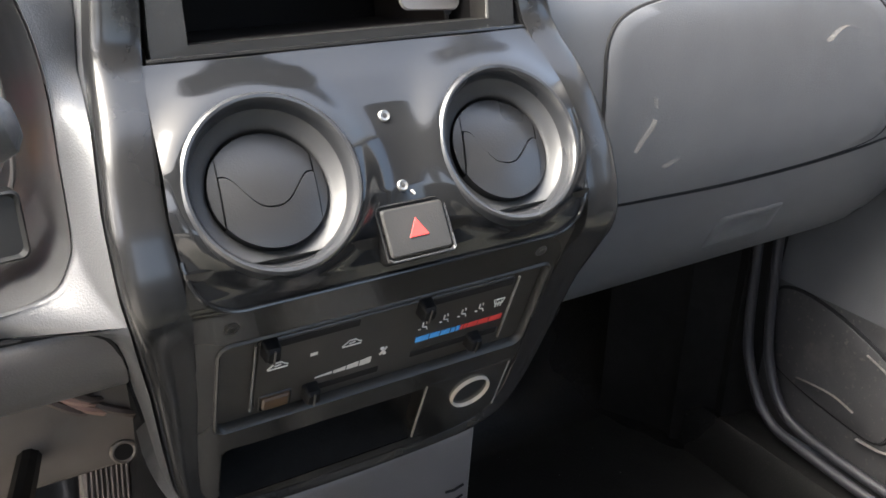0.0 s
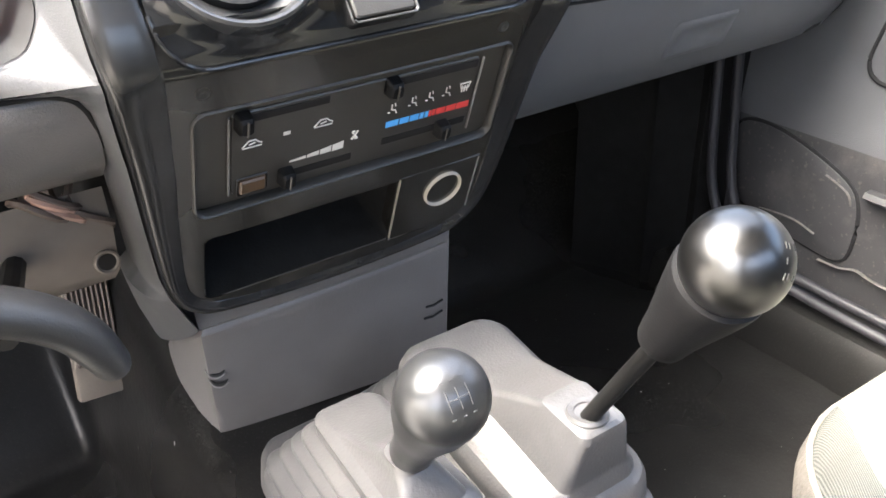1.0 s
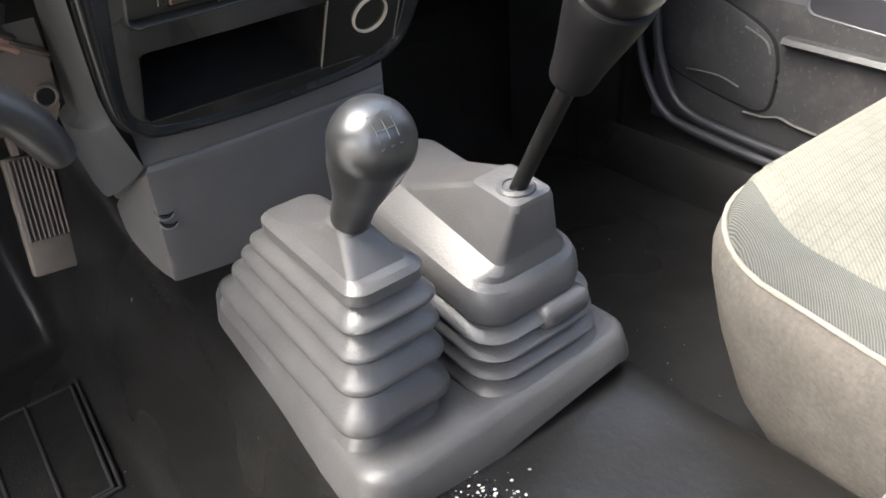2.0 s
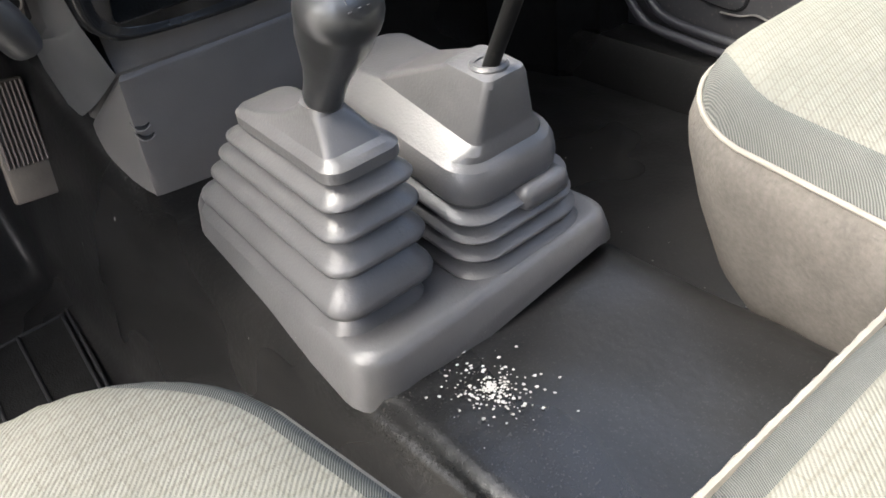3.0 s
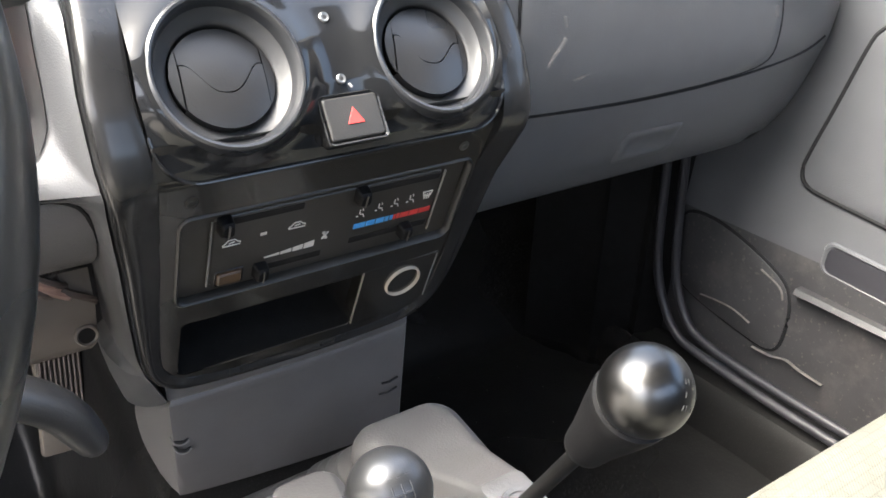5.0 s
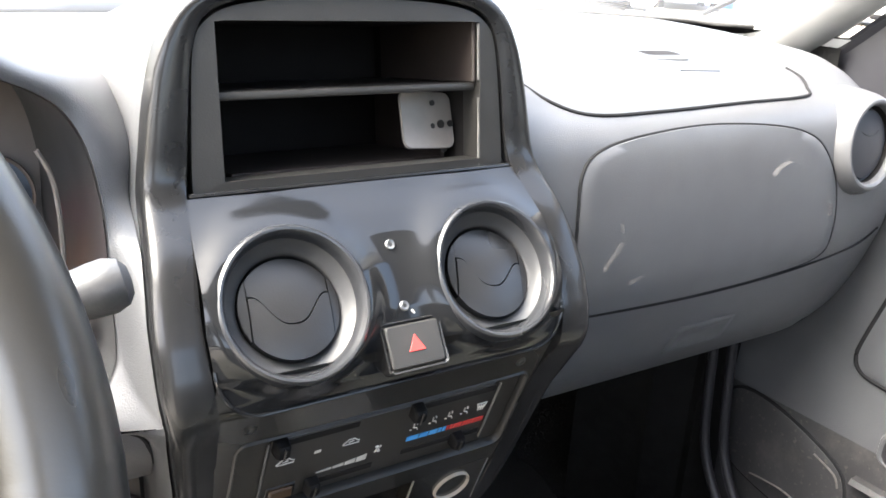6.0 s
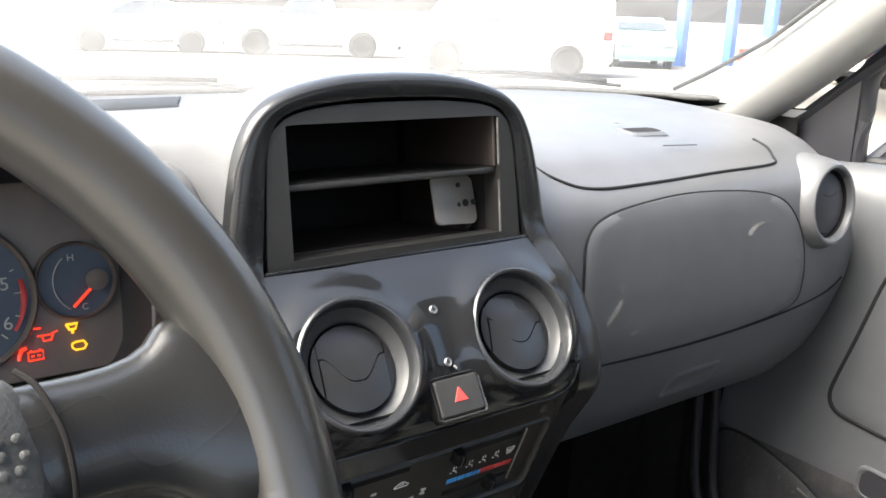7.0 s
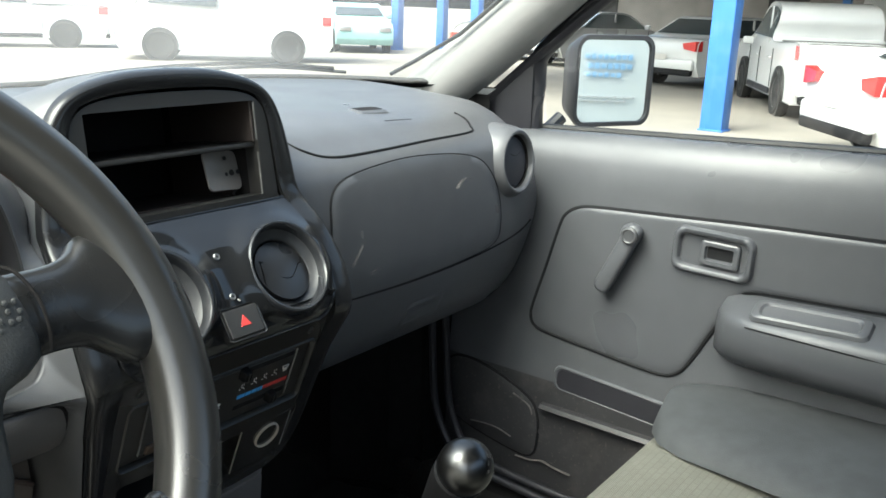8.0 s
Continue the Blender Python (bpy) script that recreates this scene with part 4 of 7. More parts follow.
edge_path = [Vector((-x, front_y(z) + 0.0012, z)) for x, z in reversed(edge_line)] + [Vector((x, front_y(z) + 0.0012, z)) for x, z in edge_line]
part("panel_edge", tube(edge_path, 0.0013, 8), M_PANEL, stack)
part("panel_top_edge", tube([Vector((0.113 * k / 10, front_y(0.685) + 0.004, 0.6865)) for k in range(-10, 11)], 0.0016, 8), M_TRIM, stack)

VB = Vector((0, 0.53, 0.85)).normalized()
for sx in (-VX, VX):
    vm = basis((sx, front_y(VZ) - 0.006, VZ), (1, 0, 0), VB)
    vent = part("air_vent", lathe([(0.0475, -0.012), (0.0470, -0.003), (0.0460, 0.0006), (0.0446, 0.0018), (0.0432, 0.0014), (0.0420, -0.0004), (0.0411, -0.0030), (0.0405, -0.0062), (0.0400, -0.0085)], 72, vm), M_RING, stack, "silver-grey flared ring round a black vent")
    part("vent_cone", lathe([(0.0403, -0.0080), (0.0388, -0.0096), (0.0365, -0.0113), (0.0340, -0.0128), (0.0322, -0.0140), (0.0314, -0.0155), (0.0312, -0.03)], 72, vm), M_CONE_V, vent)
    part("vent_barrel", lathe([(0.0313, -0.0165), (0.0311, -0.018), (0.0308, -0.036), (0.0, -0.036)], 48, vm), M_SEAL, vent)
    dm = vm @ pose(0, 0, -0.0045, -6, 0, -5 if sx < 0 else -13) @ Matrix.Scale(0.865, 4)
    # louvre ball in two halves with a curved split
    def ball(u, v):
        return -0.0050 - 3.4 * (u * u + v * v)
    for half in (1, -1):
        rows = []
        for i in range(41):
            u = -0.0284 + 0.0568 * i / 40
            split = 0.0090 - 0.0205 * (0.5 + 0.5 * math.cos(math.pi * min(1.0, abs(u) / 0.0262) ** 1.35))
            edge = math.sqrt(max(0.0, 0.0352 ** 2 - u * u))
            a, b = (split + 0.0007, edge) if half > 0 else (split - 0.0007, -edge)
            lift = 0.0 if half > 0 else 0.0012
            rows.append([(u, a, ball(u, a) - 0.004)] + [(u, a + (b - a) * k / 10, ball(u, a + (b - a) * k / 10) + lift) for k in range(11)] + [(u, b, ball(u, b) - 0.006)])
        part("vent_flap", loft(rows, False, False, False, None, dm), M_VENT, vent)
    for side in (1, -1):
        rows = []
        for i in range(7):
            u = side * (0.0292 + 0.0063 * i / 6)
            edge = math.sqrt(max(0.0, 0.0356 ** 2 - u * u))
            rows.append([(u, edge * (k / 5 - 1), ball(u, edge * (k / 5 - 1)) + 0.0004) for k in range(11)])
        part("vent_cheek", loft(rows, False, False, False, None, dm), M_VENT, vent)

# screw heads and the small scar
for z, r in ((0.6535, 0.0034), (0.6205, 0.0032)):
    sm = basis((0.0, panel_y(0, z) - 0.0004, z), (1, 0, 0), VB)
    sc = part("screw", lathe([(r, -0.001), (r, 0.0006), (r * 0.8, 0.0012), (r * 0.45, 0.0008), (0.0, 0.0002)], 16, sm), M_STEEL, stack, "bare screw in its hole")
    part("screw_recess", lathe([(r * 0.42, 0.0010), (0.0, 0.0012)], 10, sm), M_SEAL, sc)
part("panel_scar", tube([(0.0045, panel_y(0.0045, 0.6165) - 0.0004, 0.6175), (0.0062, panel_y(0.0062, 0.615) - 0.0004, 0.6155)], 0.0008, 6), M_WHITE, stack)

# hazard switch
hm = basis((0.0015, front_y(0.5985) - 0.0005, 0.5985), (1, 0, 0), VB)
hz = part("hazard_switch", loft([[(u, v, -0.006) for u, v in rrect(0.0425, 0.0315, 0.003)], [(u, v, 0.0022) for u, v in rrect(0.0425, 0.0315, 0.003)], [(u, v, 0.0030) for u, v in rrect(0.0412, 0.0300, 0.0026)], [(u, v, 0.0022) for u, v in rrect(0.0392, 0.0280, 0.002)], [(u, v, -0.001) for u, v in rrect(0.0386, 0.0274, 0.002)]], True, False, False, None, hm), M_TRIM, stack, "black hazard switch with a pale lower rim")
part("switch_key", loft([[(u, v, -0.002) for u, v in rrect(0.0380, 0.0268, 0.002)], [(u, v, 0.0030) for u, v in rrect(0.0376, 0.0264, 0.002)], [(u, v, 0.0039) for u, v in rrect(0.0356, 0.0246, 0.002)], [(u, v, 0.0040) for u, v in rrect(0.0340, 0.0232, 0.002)]], True, False, True, None, hm), M_BEZEL, hz, sharp=20)
part("switch_rim_wear", tube([hm @ Vector((u, v, 0.0028)) for u, v in ((-0.0195, -0.0135), (-0.018, -0.0150), (0.019, -0.0150), (0.0205, -0.0135), (0.0205, -0.006))], 0.0005, 6), M_HANDLE, hz, "pale worn rim")
part("hazard_triangle", loft([[(0, 0.0062, 0.0041), (-0.0060, -0.0042, 0.0041), (0.0060, -0.0042, 0.0041)], [(0, 0.0058, 0.0046), (-0.0056, -0.0040, 0.0046), (0.0056, -0.0040, 0.0046)]], True, False, True, None, hm), M_RED, hz, "red triangle", smooth=False)

# ---- heater fascia ----
FD = Vector((0, -0.37, 0.93)).normalized()
FM = basis((0.0, 0.0035, 0.5605), (1, 0, 0), FD)   # v runs up the face: negative is down
def fz(z):
    return (z - 0.5605) / 0.93


def plate(w, h, cx, cv, w0, w1, r=0.004, bev=0.0012, bm=None):
    rings = [[(u, v, w0) for u, v in rrect(w, h, r, 4, cx, cv)], [(u, v, w1 - bev) for u, v in rrect(w, h, r, 4, cx, cv)], [(u, v, w1) for u, v in rrect(w - 2 * bev, h - 2 * bev, max(0.0004, r - bev), 4, cx, cv)]]
    return loft(rings, True, False, True, bm, FM)


# one glossy frame with three rounded openings
HOLES = ((0.2150, 0.0775, 0.0030, fz(0.5105), 0.007), (0.1430, 0.0590, -0.0290, fz(0.4280), 0.006), (0.0700, 0.0640, 0.0755, fz(0.4275), 0.002))


def in_hole(u, v, grow=0.0):
    for w, h, cu, cv, r in HOLES:
        du, dv = abs(u - cu) - (w / 2 - r + grow), abs(v - cv) - (h / 2 - r + grow)
        if math.hypot(max(du, 0), max(dv, 0)) + min(0, max(du, dv)) < r:
            return True
    return False


def fascia_w(u, v):
    return 0.0012 - 0.002 * (abs(u) / 0.122) ** 6


bm = bmesh.new()
NU, NV = 150, 120
v_hi, v_lo = fz(0.600), fz(0.3875)
net = [[bm.verts.new(FM @ Vector((0.1215 * (2 * i / NU - 1), v_lo + (v_hi - v_lo) * j / NV, fascia_w(0.1215 * (2 * i / NU - 1), 0) - 0.0022 * ease((v_lo + (v_hi - v_lo) * j / NV - fz(0.572)) / 0.004)))) for i in range(NU + 1)] for j in range(NV + 1)]
for j in range(NV):
    for i in range(NU):
        u, v = 0.1215 * (2 * (i + 0.5) / NU - 1), v_lo + (v_hi - v_lo) * (j + 0.5) / NV
        if not in_hole(u, v) and abs(u) < interp([(0.385, 0.088), (0.393, 0.100), (0.400, 0.108), (0.412, 0.1155), (0.43, 0.1195), (0.47, 0.13)], 0.5605 + 0.93 * v):
            bm.faces.new((net[j][i], net[j][i + 1], net[j + 1][i + 1], net[j + 1][i]))
bmesh.ops.delete(bm, geom=[q for q in bm.verts if not q.link_faces], context="VERTS")
part("fascia", bm, M_FASCIA, stack, "worn glossy black fascia", sharp=60)
for w, h, cu, cv, r in HOLES[:1]:
    part("opening_lip", loft([[(u, v, fascia_w(u, v) + d) for u, v in rrect(w + g, h + g, r + g / 2, 6, cu, cv)] for g, d in ((0.0045, -0.001), (0.004, 0.0008), (0.0015, 0.0016), (-0.0005, 0.0006), (-0.0012, -0.004), (-0.0012, -0.012))], True, False, False, None, FM), M_BEZEL, stack, sharp=60)
heater = part("heater_plate", plate(0.214, 0.076, 0.003, fz(0.5105), -0.012, -0.004, 0.006, 0.001), M_PLATE, stack, "black heater plate with sliders", sharp=40)
part("heater_face", plate(0.171, 0.0615, 0.0035, fz(0.5105), -0.006, -0.0026, 0.003, 0.0008), M_PLATE, heater, sharp=40)
for u in (-0.0835, 0.0915):
    part("heater_edge", box((0.0011, 0.060, 0.002), (u, fz(0.5105), -0.0022), 0.0003, 1, FM), M_PALEEDGE, heater, "pale worn edge of the heater face")
def slot(u0, u1, v, h=0.0056):
    return plate(u1 - u0, h, (u0 + u1) / 2, v, -0.006, -0.0022, 0.001, 0.0003)


VT, VM, VBt = fz(0.5345), fz(0.5135), fz(0.4865)
part("slider_slot", slot(-0.072, -0.020, VT), M_HOLE, heater)
part("slider_slot", slot(-0.050, 0.000, VBt), M_HOLE, heater)
part("slider_slot", slot(0.022, 0.088, VT), M_HOLE, heater)
part("slider_slot", slot(0.022, 0.088, fz(0.491)), M_HOLE, heater)
for u, v in ((-0.0755, VT), (-0.0465, VBt), (0.0225, VT - 0.001), (0.068, fz(0.490))):
    k = part("slider_knob", loft([[(a, b, -0.003) for a, b in rrect(0.010, 0.013, 0.002, 3, u, v)], [(a, b, 0.004) for a, b in rrect(0.009, 0.0115, 0.002, 3, u, v)], [(a, b, 0.006) for a, b in rrect(0.007, 0.008, 0.002, 3, u, v)]], True, False, True, None, FM), M_GRIP, heater, "small black slider knob")
    part("knob_rib", box((0.0012, 0.011, 0.0015), (u, v, 0.0062), 0.0004, 1, FM), M_PLATE, k)
part("ac_button", plate(0.017, 0.0105, -0.0685, VBt + 0.0005, -0.004, 0.0005, 0.001, 0.0012), M_AMBER, heater, "amber air conditioning button")
part("ac_button_frame", loft([[(a, b, -0.0022) for a, b in rrect(0.0205, 0.0140, 0.001, 2, -0.0685, VBt + 0.0005)], [(a, b, -0.0012) for a, b in rrect(0.0195, 0.0130, 0.001, 2, -0.0685, VBt + 0.0005)], [(a, b, -0.0030) for a, b in rrect(0.0182, 0.0118, 0.001, 2, -0.0685, VBt + 0.0005)]], True, False, False, None, FM), M_SEAL, heater)
# printed scales
for u0, u1, mt in ((0.0230, 0.0325, M_BLUE), (0.0334, 0.0405, M_BLUE), (0.0414, 0.0480, M_BLUE), (0.0488, 0.0520, M_BLUE), (0.0528, 0.0555, M_BLUE), (0.0562, 0.0580, M_RED), (0.0588, 0.0612, M_RED), (0.0620, 0.0690, M_RED), (0.0698, 0.0775, M_RED), (0.0783, 0.0880, M_RED)):
    part("scale_bar", box((u1 - u0, 0.0047, 0.0004), ((u0 + u1) / 2, fz(0.5045) - 0.0006, -0.0023), 0.0, 1, FM), mt, heater, smooth=False)
for k, (u0, u1) in enumerate(((-0.0440, -0.0330), (-0.0320, -0.0240), (-0.0231, -0.0155), (-0.0146, -0.0070))):
    h0, h1 = 0.0010 + 0.0012 * k, 0.0010 + 0.0012 * (k + 1)
    v0 = VBt + 0.0095 + 0.0
    bm = loft([[(u0, v0 - 0.1 * h0, -0.0025), (u1, v0, -0.0025), (u1, v0 + h1, -0.0025), (u0, v0 + h0, -0.0025)], [(u0, v0 - 0.1 * h0, -0.0022), (u1, v0, -0.0022), (u1, v0 + h1, -0.0022), (u0, v0 + h0, -0.0022)]], True, False, True, None, FM)
    part("fan_scale_bar", bm, M_WHITE, heater, smooth=False)
def icon_lines(lines, u, v, s=1.0, r=0.00045):
    bm = bmesh.new()
    for ln in lines:
        tube([FM @ Vector((u + a * s, v + b * s, -0.0022)) for a, b in ln], r, 5, False, bm)
    return bm


seat_icon = [[(-0.001, 0.003), (-0.001, -0.001), (0.002, -0.002), (0.003, -0.0045)], [(0.001, 0.0035), (0.0015, 0.0015)], [(-0.0035, -0.003), (-0.002, -0.003)]]
for u, v in ((0.0265, fz(0.516)), (0.0415, fz(0.5175)), (0.0545, fz(0.518)), (0.0675, fz(0.5185))):
    part("airflow_icon", icon_lines(seat_icon, u, v), M_WHITE, heater)
part("defrost_icon", icon_lines([[(-0.004, 0.003), (0.004, 0.003), (0.003, -0.001), (-0.003, -0.001), (-0.004, 0.003)], [(-0.002, 0.001), (-0.002, -0.004)], [(0, 0.001), (0, -0.004)], [(0.002, 0.001), (0.002, -0.004)]], 0.0815, fz(0.5185)), M_WHITE, heater)
car_icon = [[(-0.006, -0.001), (-0.004, 0.001), (-0.002, 0.003), (0.002, 0.003), (0.004, 0.001), (0.006, 0.0), (0.006, -0.002), (-0.006, -0.002), (-0.006, -0.001)], [(-0.002, 0.0), (0.002, 0.001)]]
part("recirculation_icon", icon_lines(car_icon, -0.069, fz(0.5165)), M_WHITE, heater)
part("fresh_air_icon", icon_lines(car_icon, -0.023, fz(0.5185)), M_WHITE, heater)
part("fan_icon", icon_lines([[(-0.002, 0.003), (0.002, -0.003)], [(-0.002, -0.003), (0.002, 0.003)], [(-0.002, 0.003), (0, 0.003)], [(0.002, -0.003), (0, -0.003)]], 0.0005, fz(0.503), 1.0, 0.0007), M_WHITE, heater)
part("scale_mark", box((0.0045, 0.0024, 0.0004), (-0.047, fz(0.518), -0.0023), 0.0, 1, FM), M_WHITE, heater, smooth=False)
for u in (-0.099, 0.098):
    part("fascia_screw", lathe([(0.0042, -0.003), (0.0042, 0.001), (0.0025, 0.0016), (0.0, 0.0008)], 12, FM @ Matrix.Translation((u, fz(0.560), 0.0))), M_BEZEL, stack)

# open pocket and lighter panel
# The pocket is no carpet: its near-black colour puts the shade inside.
part("pocket", loft([[(u, v, w) for u, v in rrect(0.142 - t, 0.058 - t, 0.006, 4, -0.029, fz(0.428))] for w, t in ((0.001, 0.0), (-0.002, 0.002), (-0.09, 0.012))], True, False, True, None, FM), M_NEARBLACK, stack, "open pocket with shade put into its near-black sides", sharp=40)
lp = part("lighter_panel", plate(0.070, 0.064, 0.0755, fz(0.4275), -0.02, 0.0012, 0.002, 0.0012), M_FASCIA, stack, "black lighter panel with pale worn edges", sharp=40)
for u in (0.0415, 0.1085):
    part("panel_wear", box((0.0013, 0.060, 0.0016), (u, fz(0.4275), 0.0008), 0.0004, 1, FM), M_PIPE if u < 0.06 else M_PALEEDGE, lp, "pale worn edge")
lm = FM @ Matrix.Translation((0.081, fz(0.4345), 0.0012))
sock = part("lighter_socket", lathe([(0.0158, -0.002), (0.0158, 0.0014), (0.0153, 0.0024), (0.0147, 0.0025), (0.0142, 0.0018), (0.0139, -0.001), (0.0137, -0.004)], 40, lm), M_RINGPALE, stack, "open lighter socket with pale ring")
part("socket_well", lathe([(0.0139, -0.0005), (0.0136, -0.002), (0.0130, -0.013), (0.0, -0.013)], 32, lm), M_WELL, sock)
part("socket_contact", box((0.004, 0.012, 0.010), (-0.008, 0.003, -0.008), 0.001, 1, lm), M_SEAL, sock)

# ---- gear lever boots ----
boot = thing("gear_lever_boot", (0.0, -0.05, 0.2), "grey rubber twin gaiter cover moulded in one piece on the tunnel", "gear gaiter")
def base_ring(g, z, drop):
    pts = []
    for u, v in rrect(0.232 + 2 * g, 0.278 + 2 * g, max(0.004, 0.026 + g), 6, 0.010, -0.044):
        arch = 0.018 * (1 - min(1.0, abs(u - 0.02) / 0.10) ** 2) + (0.016 if u > 0 else 0.0) * min(1.0, abs(u) / 0.1)
        taper = (0.27 if u < 0 else 0.10) * (v + 0.183) / 0.278
        pts.append(Vector((u * (1 - taper), v, z + drop * arch)))
    return pts


part("boot_base", loft([base_ring(0.006, 0.205, 1.0), base_ring(0.005, 0.213, 0.9), base_ring(0.001, 0.236, 0.3), base_ring(-0.003, 0.2425, 0.15), base_ring(-0.008, 0.245, 0.05), base_ring(-0.03, 0.2445, 0.0), base_ring(-0.07, 0.244, 0.0), base_ring(-0.10, 0.244, 0.0)], True, False, True), M_BOOT, boot, sharp=45)


def lerp_ring(a, b, t, n=5):
    """Rounded rectangle between two (cx, cy, w, l, r, z_rear, z_front)."""
    cx, cy, w, l, r, zr, zf = [p + (q - p) * t for p, q in zip(a, b)]
    return cx, cy, w, l, r, zr, zf


def ring_at(p, grow=0.0, dz=0.0, n=5):
    cx, cy, w, l, r, zr, zf = p
    w, l = w + 2 * grow, l + 2 * grow
    r = min(r + grow * 0.5, w / 2 - 0.001, l / 2 - 0.001)
    out = []
    for u, v in rrect(w, l, r, n, cx, cy):
        t = (v - (cy - l / 2)) / l
        if u < cx and cx < 0:
            u += 0.07 * (v - (cy - l / 2)) * (cx - u) / (w / 2)
        out.append(Vector((u, v, zr + (zf - zr) * t + dz)))
    return out


FOLD = ((0.0, -1.0), (0.07, -1.0), (0.11, -0.45), (0.15, 0.35), (0.21, 0.72), (0.30, 0.80), (0.42, 0.66), (0.58, 0.30), (0.76, -0.15), (0.90, -0.60), (0.97, -0.92))


def concertina(low, high, steps, depth=0.0085):
    """Flat-faced folds with rounded shoulders and narrow deep grooves between them."""
    rings = []
    for a, b in zip(steps, steps[1:]):
        for f, out in FOLD:
            rings.append(ring_at(lerp_ring(low, high, a + (b - a) * f), depth * out, 0.0, 7))
    rings.append(ring_at(lerp_ring(low, high, steps[-1]), -depth, 0.0, 7))
    return rings


# main lever: four tall folds, a cap and a pinched neck
L1 = (-0.0620, -0.0455, 0.0755, 0.221, 0.018, 0.240, 0.245)
H1 = (-0.0610, -0.0960, 0.0500, 0.120, 0.012, 0.354, 0.352)
part("main_gaiter", loft([ring_at(L1, 0.0015, -0.002, 7), ring_at(L1, -0.0005, 0.002, 7), ring_at(lerp_ring(L1, H1, 0.10), -0.0035, 0.0, 7)] + concertina(L1, H1, (0.15, 0.44, 0.66, 0.84, 1.0), 0.0088)), M_BOOT, boot, "tall four-fold grey gaiter", sharp=60)
C1 = H1
cap = [ring_at(C1, -0.003, -0.002), ring_at(C1, 0.0025, 0.001), ring_at(C1, 0.0025, 0.008), ring_at(C1, -0.001, 0.0115), ring_at((-0.062, -0.103, 0.041, 0.092, 0.006, 0.367, 0.366)), ring_at((-0.064, -0.117, 0.030, 0.050, 0.006, 0.379, 0.376)), ring_at((-0.065, -0.122, 0.024, 0.030, 0.008, 0.386, 0.384)), ring_at((-0.0655, -0.1245, 0.023, 0.025, 0.011, 0.391, 0.390))]
part("main_gaiter_cap", loft(cap, True, False, True), M_BOOT, boot, sharp=28)
# transfer lever: low dark folds under a thick cap with a steep peak
L2 = (0.0500, -0.047, 0.104, 0.250, 0.024, 0.240, 0.256)
H2 = (0.0480, -0.0755, 0.092, 0.175, 0.021, 0.292, 0.322)
part("transfer_gaiter", loft(concertina(L2, H2, (0.0, 0.27, 0.52, 0.77, 1.0), 0.0075)), M_BOOT, boot, "low grey four-fold gaiter", sharp=60)
C2 = (0.0470, -0.078, 0.090, 0.170, 0.022, 0.291, 0.320)
cap2 = [ring_at(C2, -0.008, -0.003, 7), ring_at(C2, -0.001, -0.001, 7), ring_at(C2, 0.0022, 0.004, 7), ring_at(C2, 0.003, 0.011, 7), ring_at(C2, 0.002, 0.020, 7), ring_at(C2, -0.0005, 0.0255, 7), ring_at(C2, -0.005, 0.0295, 7),
        ring_at((0.0475, -0.0825, 0.070, 0.150, 0.012, 0.3250, 0.3520), 0, 0, 7), ring_at((0.0490, -0.1055, 0.057, 0.100, 0.008, 0.3300, 0.3520), 0, 0, 7),
        ring_at((0.0485, -0.1100, 0.054, 0.090, 0.007, 0.3340, 0.3550), 0, 0, 7), ring_at((0.0455, -0.1400, 0.037, 0.044, 0.006, 0.3690, 0.3745), 0, 0, 7), ring_at((0.0455, -0.1410, 0.034, 0.040, 0.006, 0.3735, 0.3775), 0, 0, 7), ring_at((0.0455, -0.1420, 0.027, 0.033, 0.006, 0.3755, 0.3785), 0, 0, 7)]
part("transfer_gaiter_cap", loft(cap2, True, False, True), M_BOOT, boot, "thick grey cap with a steep peak", sharp=24)
part("neck_collar", lathe([(0.0130, -0.006), (0.0130, 0.000), (0.0115, 0.002), (0.0080, 0.0015)], 24, Matrix.Translation((0.044, -0.146, 0.377))), M_BOOT, boot)
part("gaiter_lug", box((0.044, 0.022, 0.019), (0.066, -0.163, 0.284), 0.007, 3), M_BOOT, boot, "moulded lug under the cap")


def lever(name, foot, top, r0, r1, mat, parent):
    return part(name, tube([Vector(foot), Vector(top)], [r0, r1], 14), mat, parent)


main = thing("gear_lever", (-0.064, -0.115, 0.375), "gear lever with worn satin silver ball knob and faded shift pattern", "gear lever")
k1 = Vector((-0.0660, -0.162, 0.452))
f1 = Vector((-0.064, -0.115, 0.370))
d1 = (k1 - f1).normalized()
m1 = Matrix.Translation(k1) @ d1.to_track_quat("Z", "Y").to_matrix().to_4x4()
prof = [(0.0098, -0.0705), (0.0112, -0.069), (0.0118, -0.066), (0.0122, -0.056), (0.0136, -0.045), (0.0166, -0.033), (0.0205, -0.018)]
prof += [(0.0230 * math.sin(radians(a)), -0.0230 * math.cos(radians(a)) * 1.02) for a in [70 + 10 * k for k in range(12)]]
part("knob", lathe(prof, 40, m1, None, True), M_KNOB, main, "worn satin silver ball knob", sharp=60)
tm = m1 @ pose(0, 0, 0, 24, -6, 0)
for k in range(3):
    u = -0.0052 + 0.0052 * k
    part("pattern_mark", tube([tm @ Vector((u, v, math.sqrt(0.0233 ** 2 - u * u - v * v))) for v in (-0.005, -0.0025, 0.0, 0.0025, 0.005)], 0.0004, 6), M_HANDLE, main)
    for v in (-0.0085, 0.0085):
        part("pattern_mark", tube([tm @ Vector((u + a, v, math.sqrt(0.0233 ** 2 - (u + a) ** 2 - v * v))) for a in (-0.0009, 0.0009)], 0.0004, 6), M_HANDLE, main)
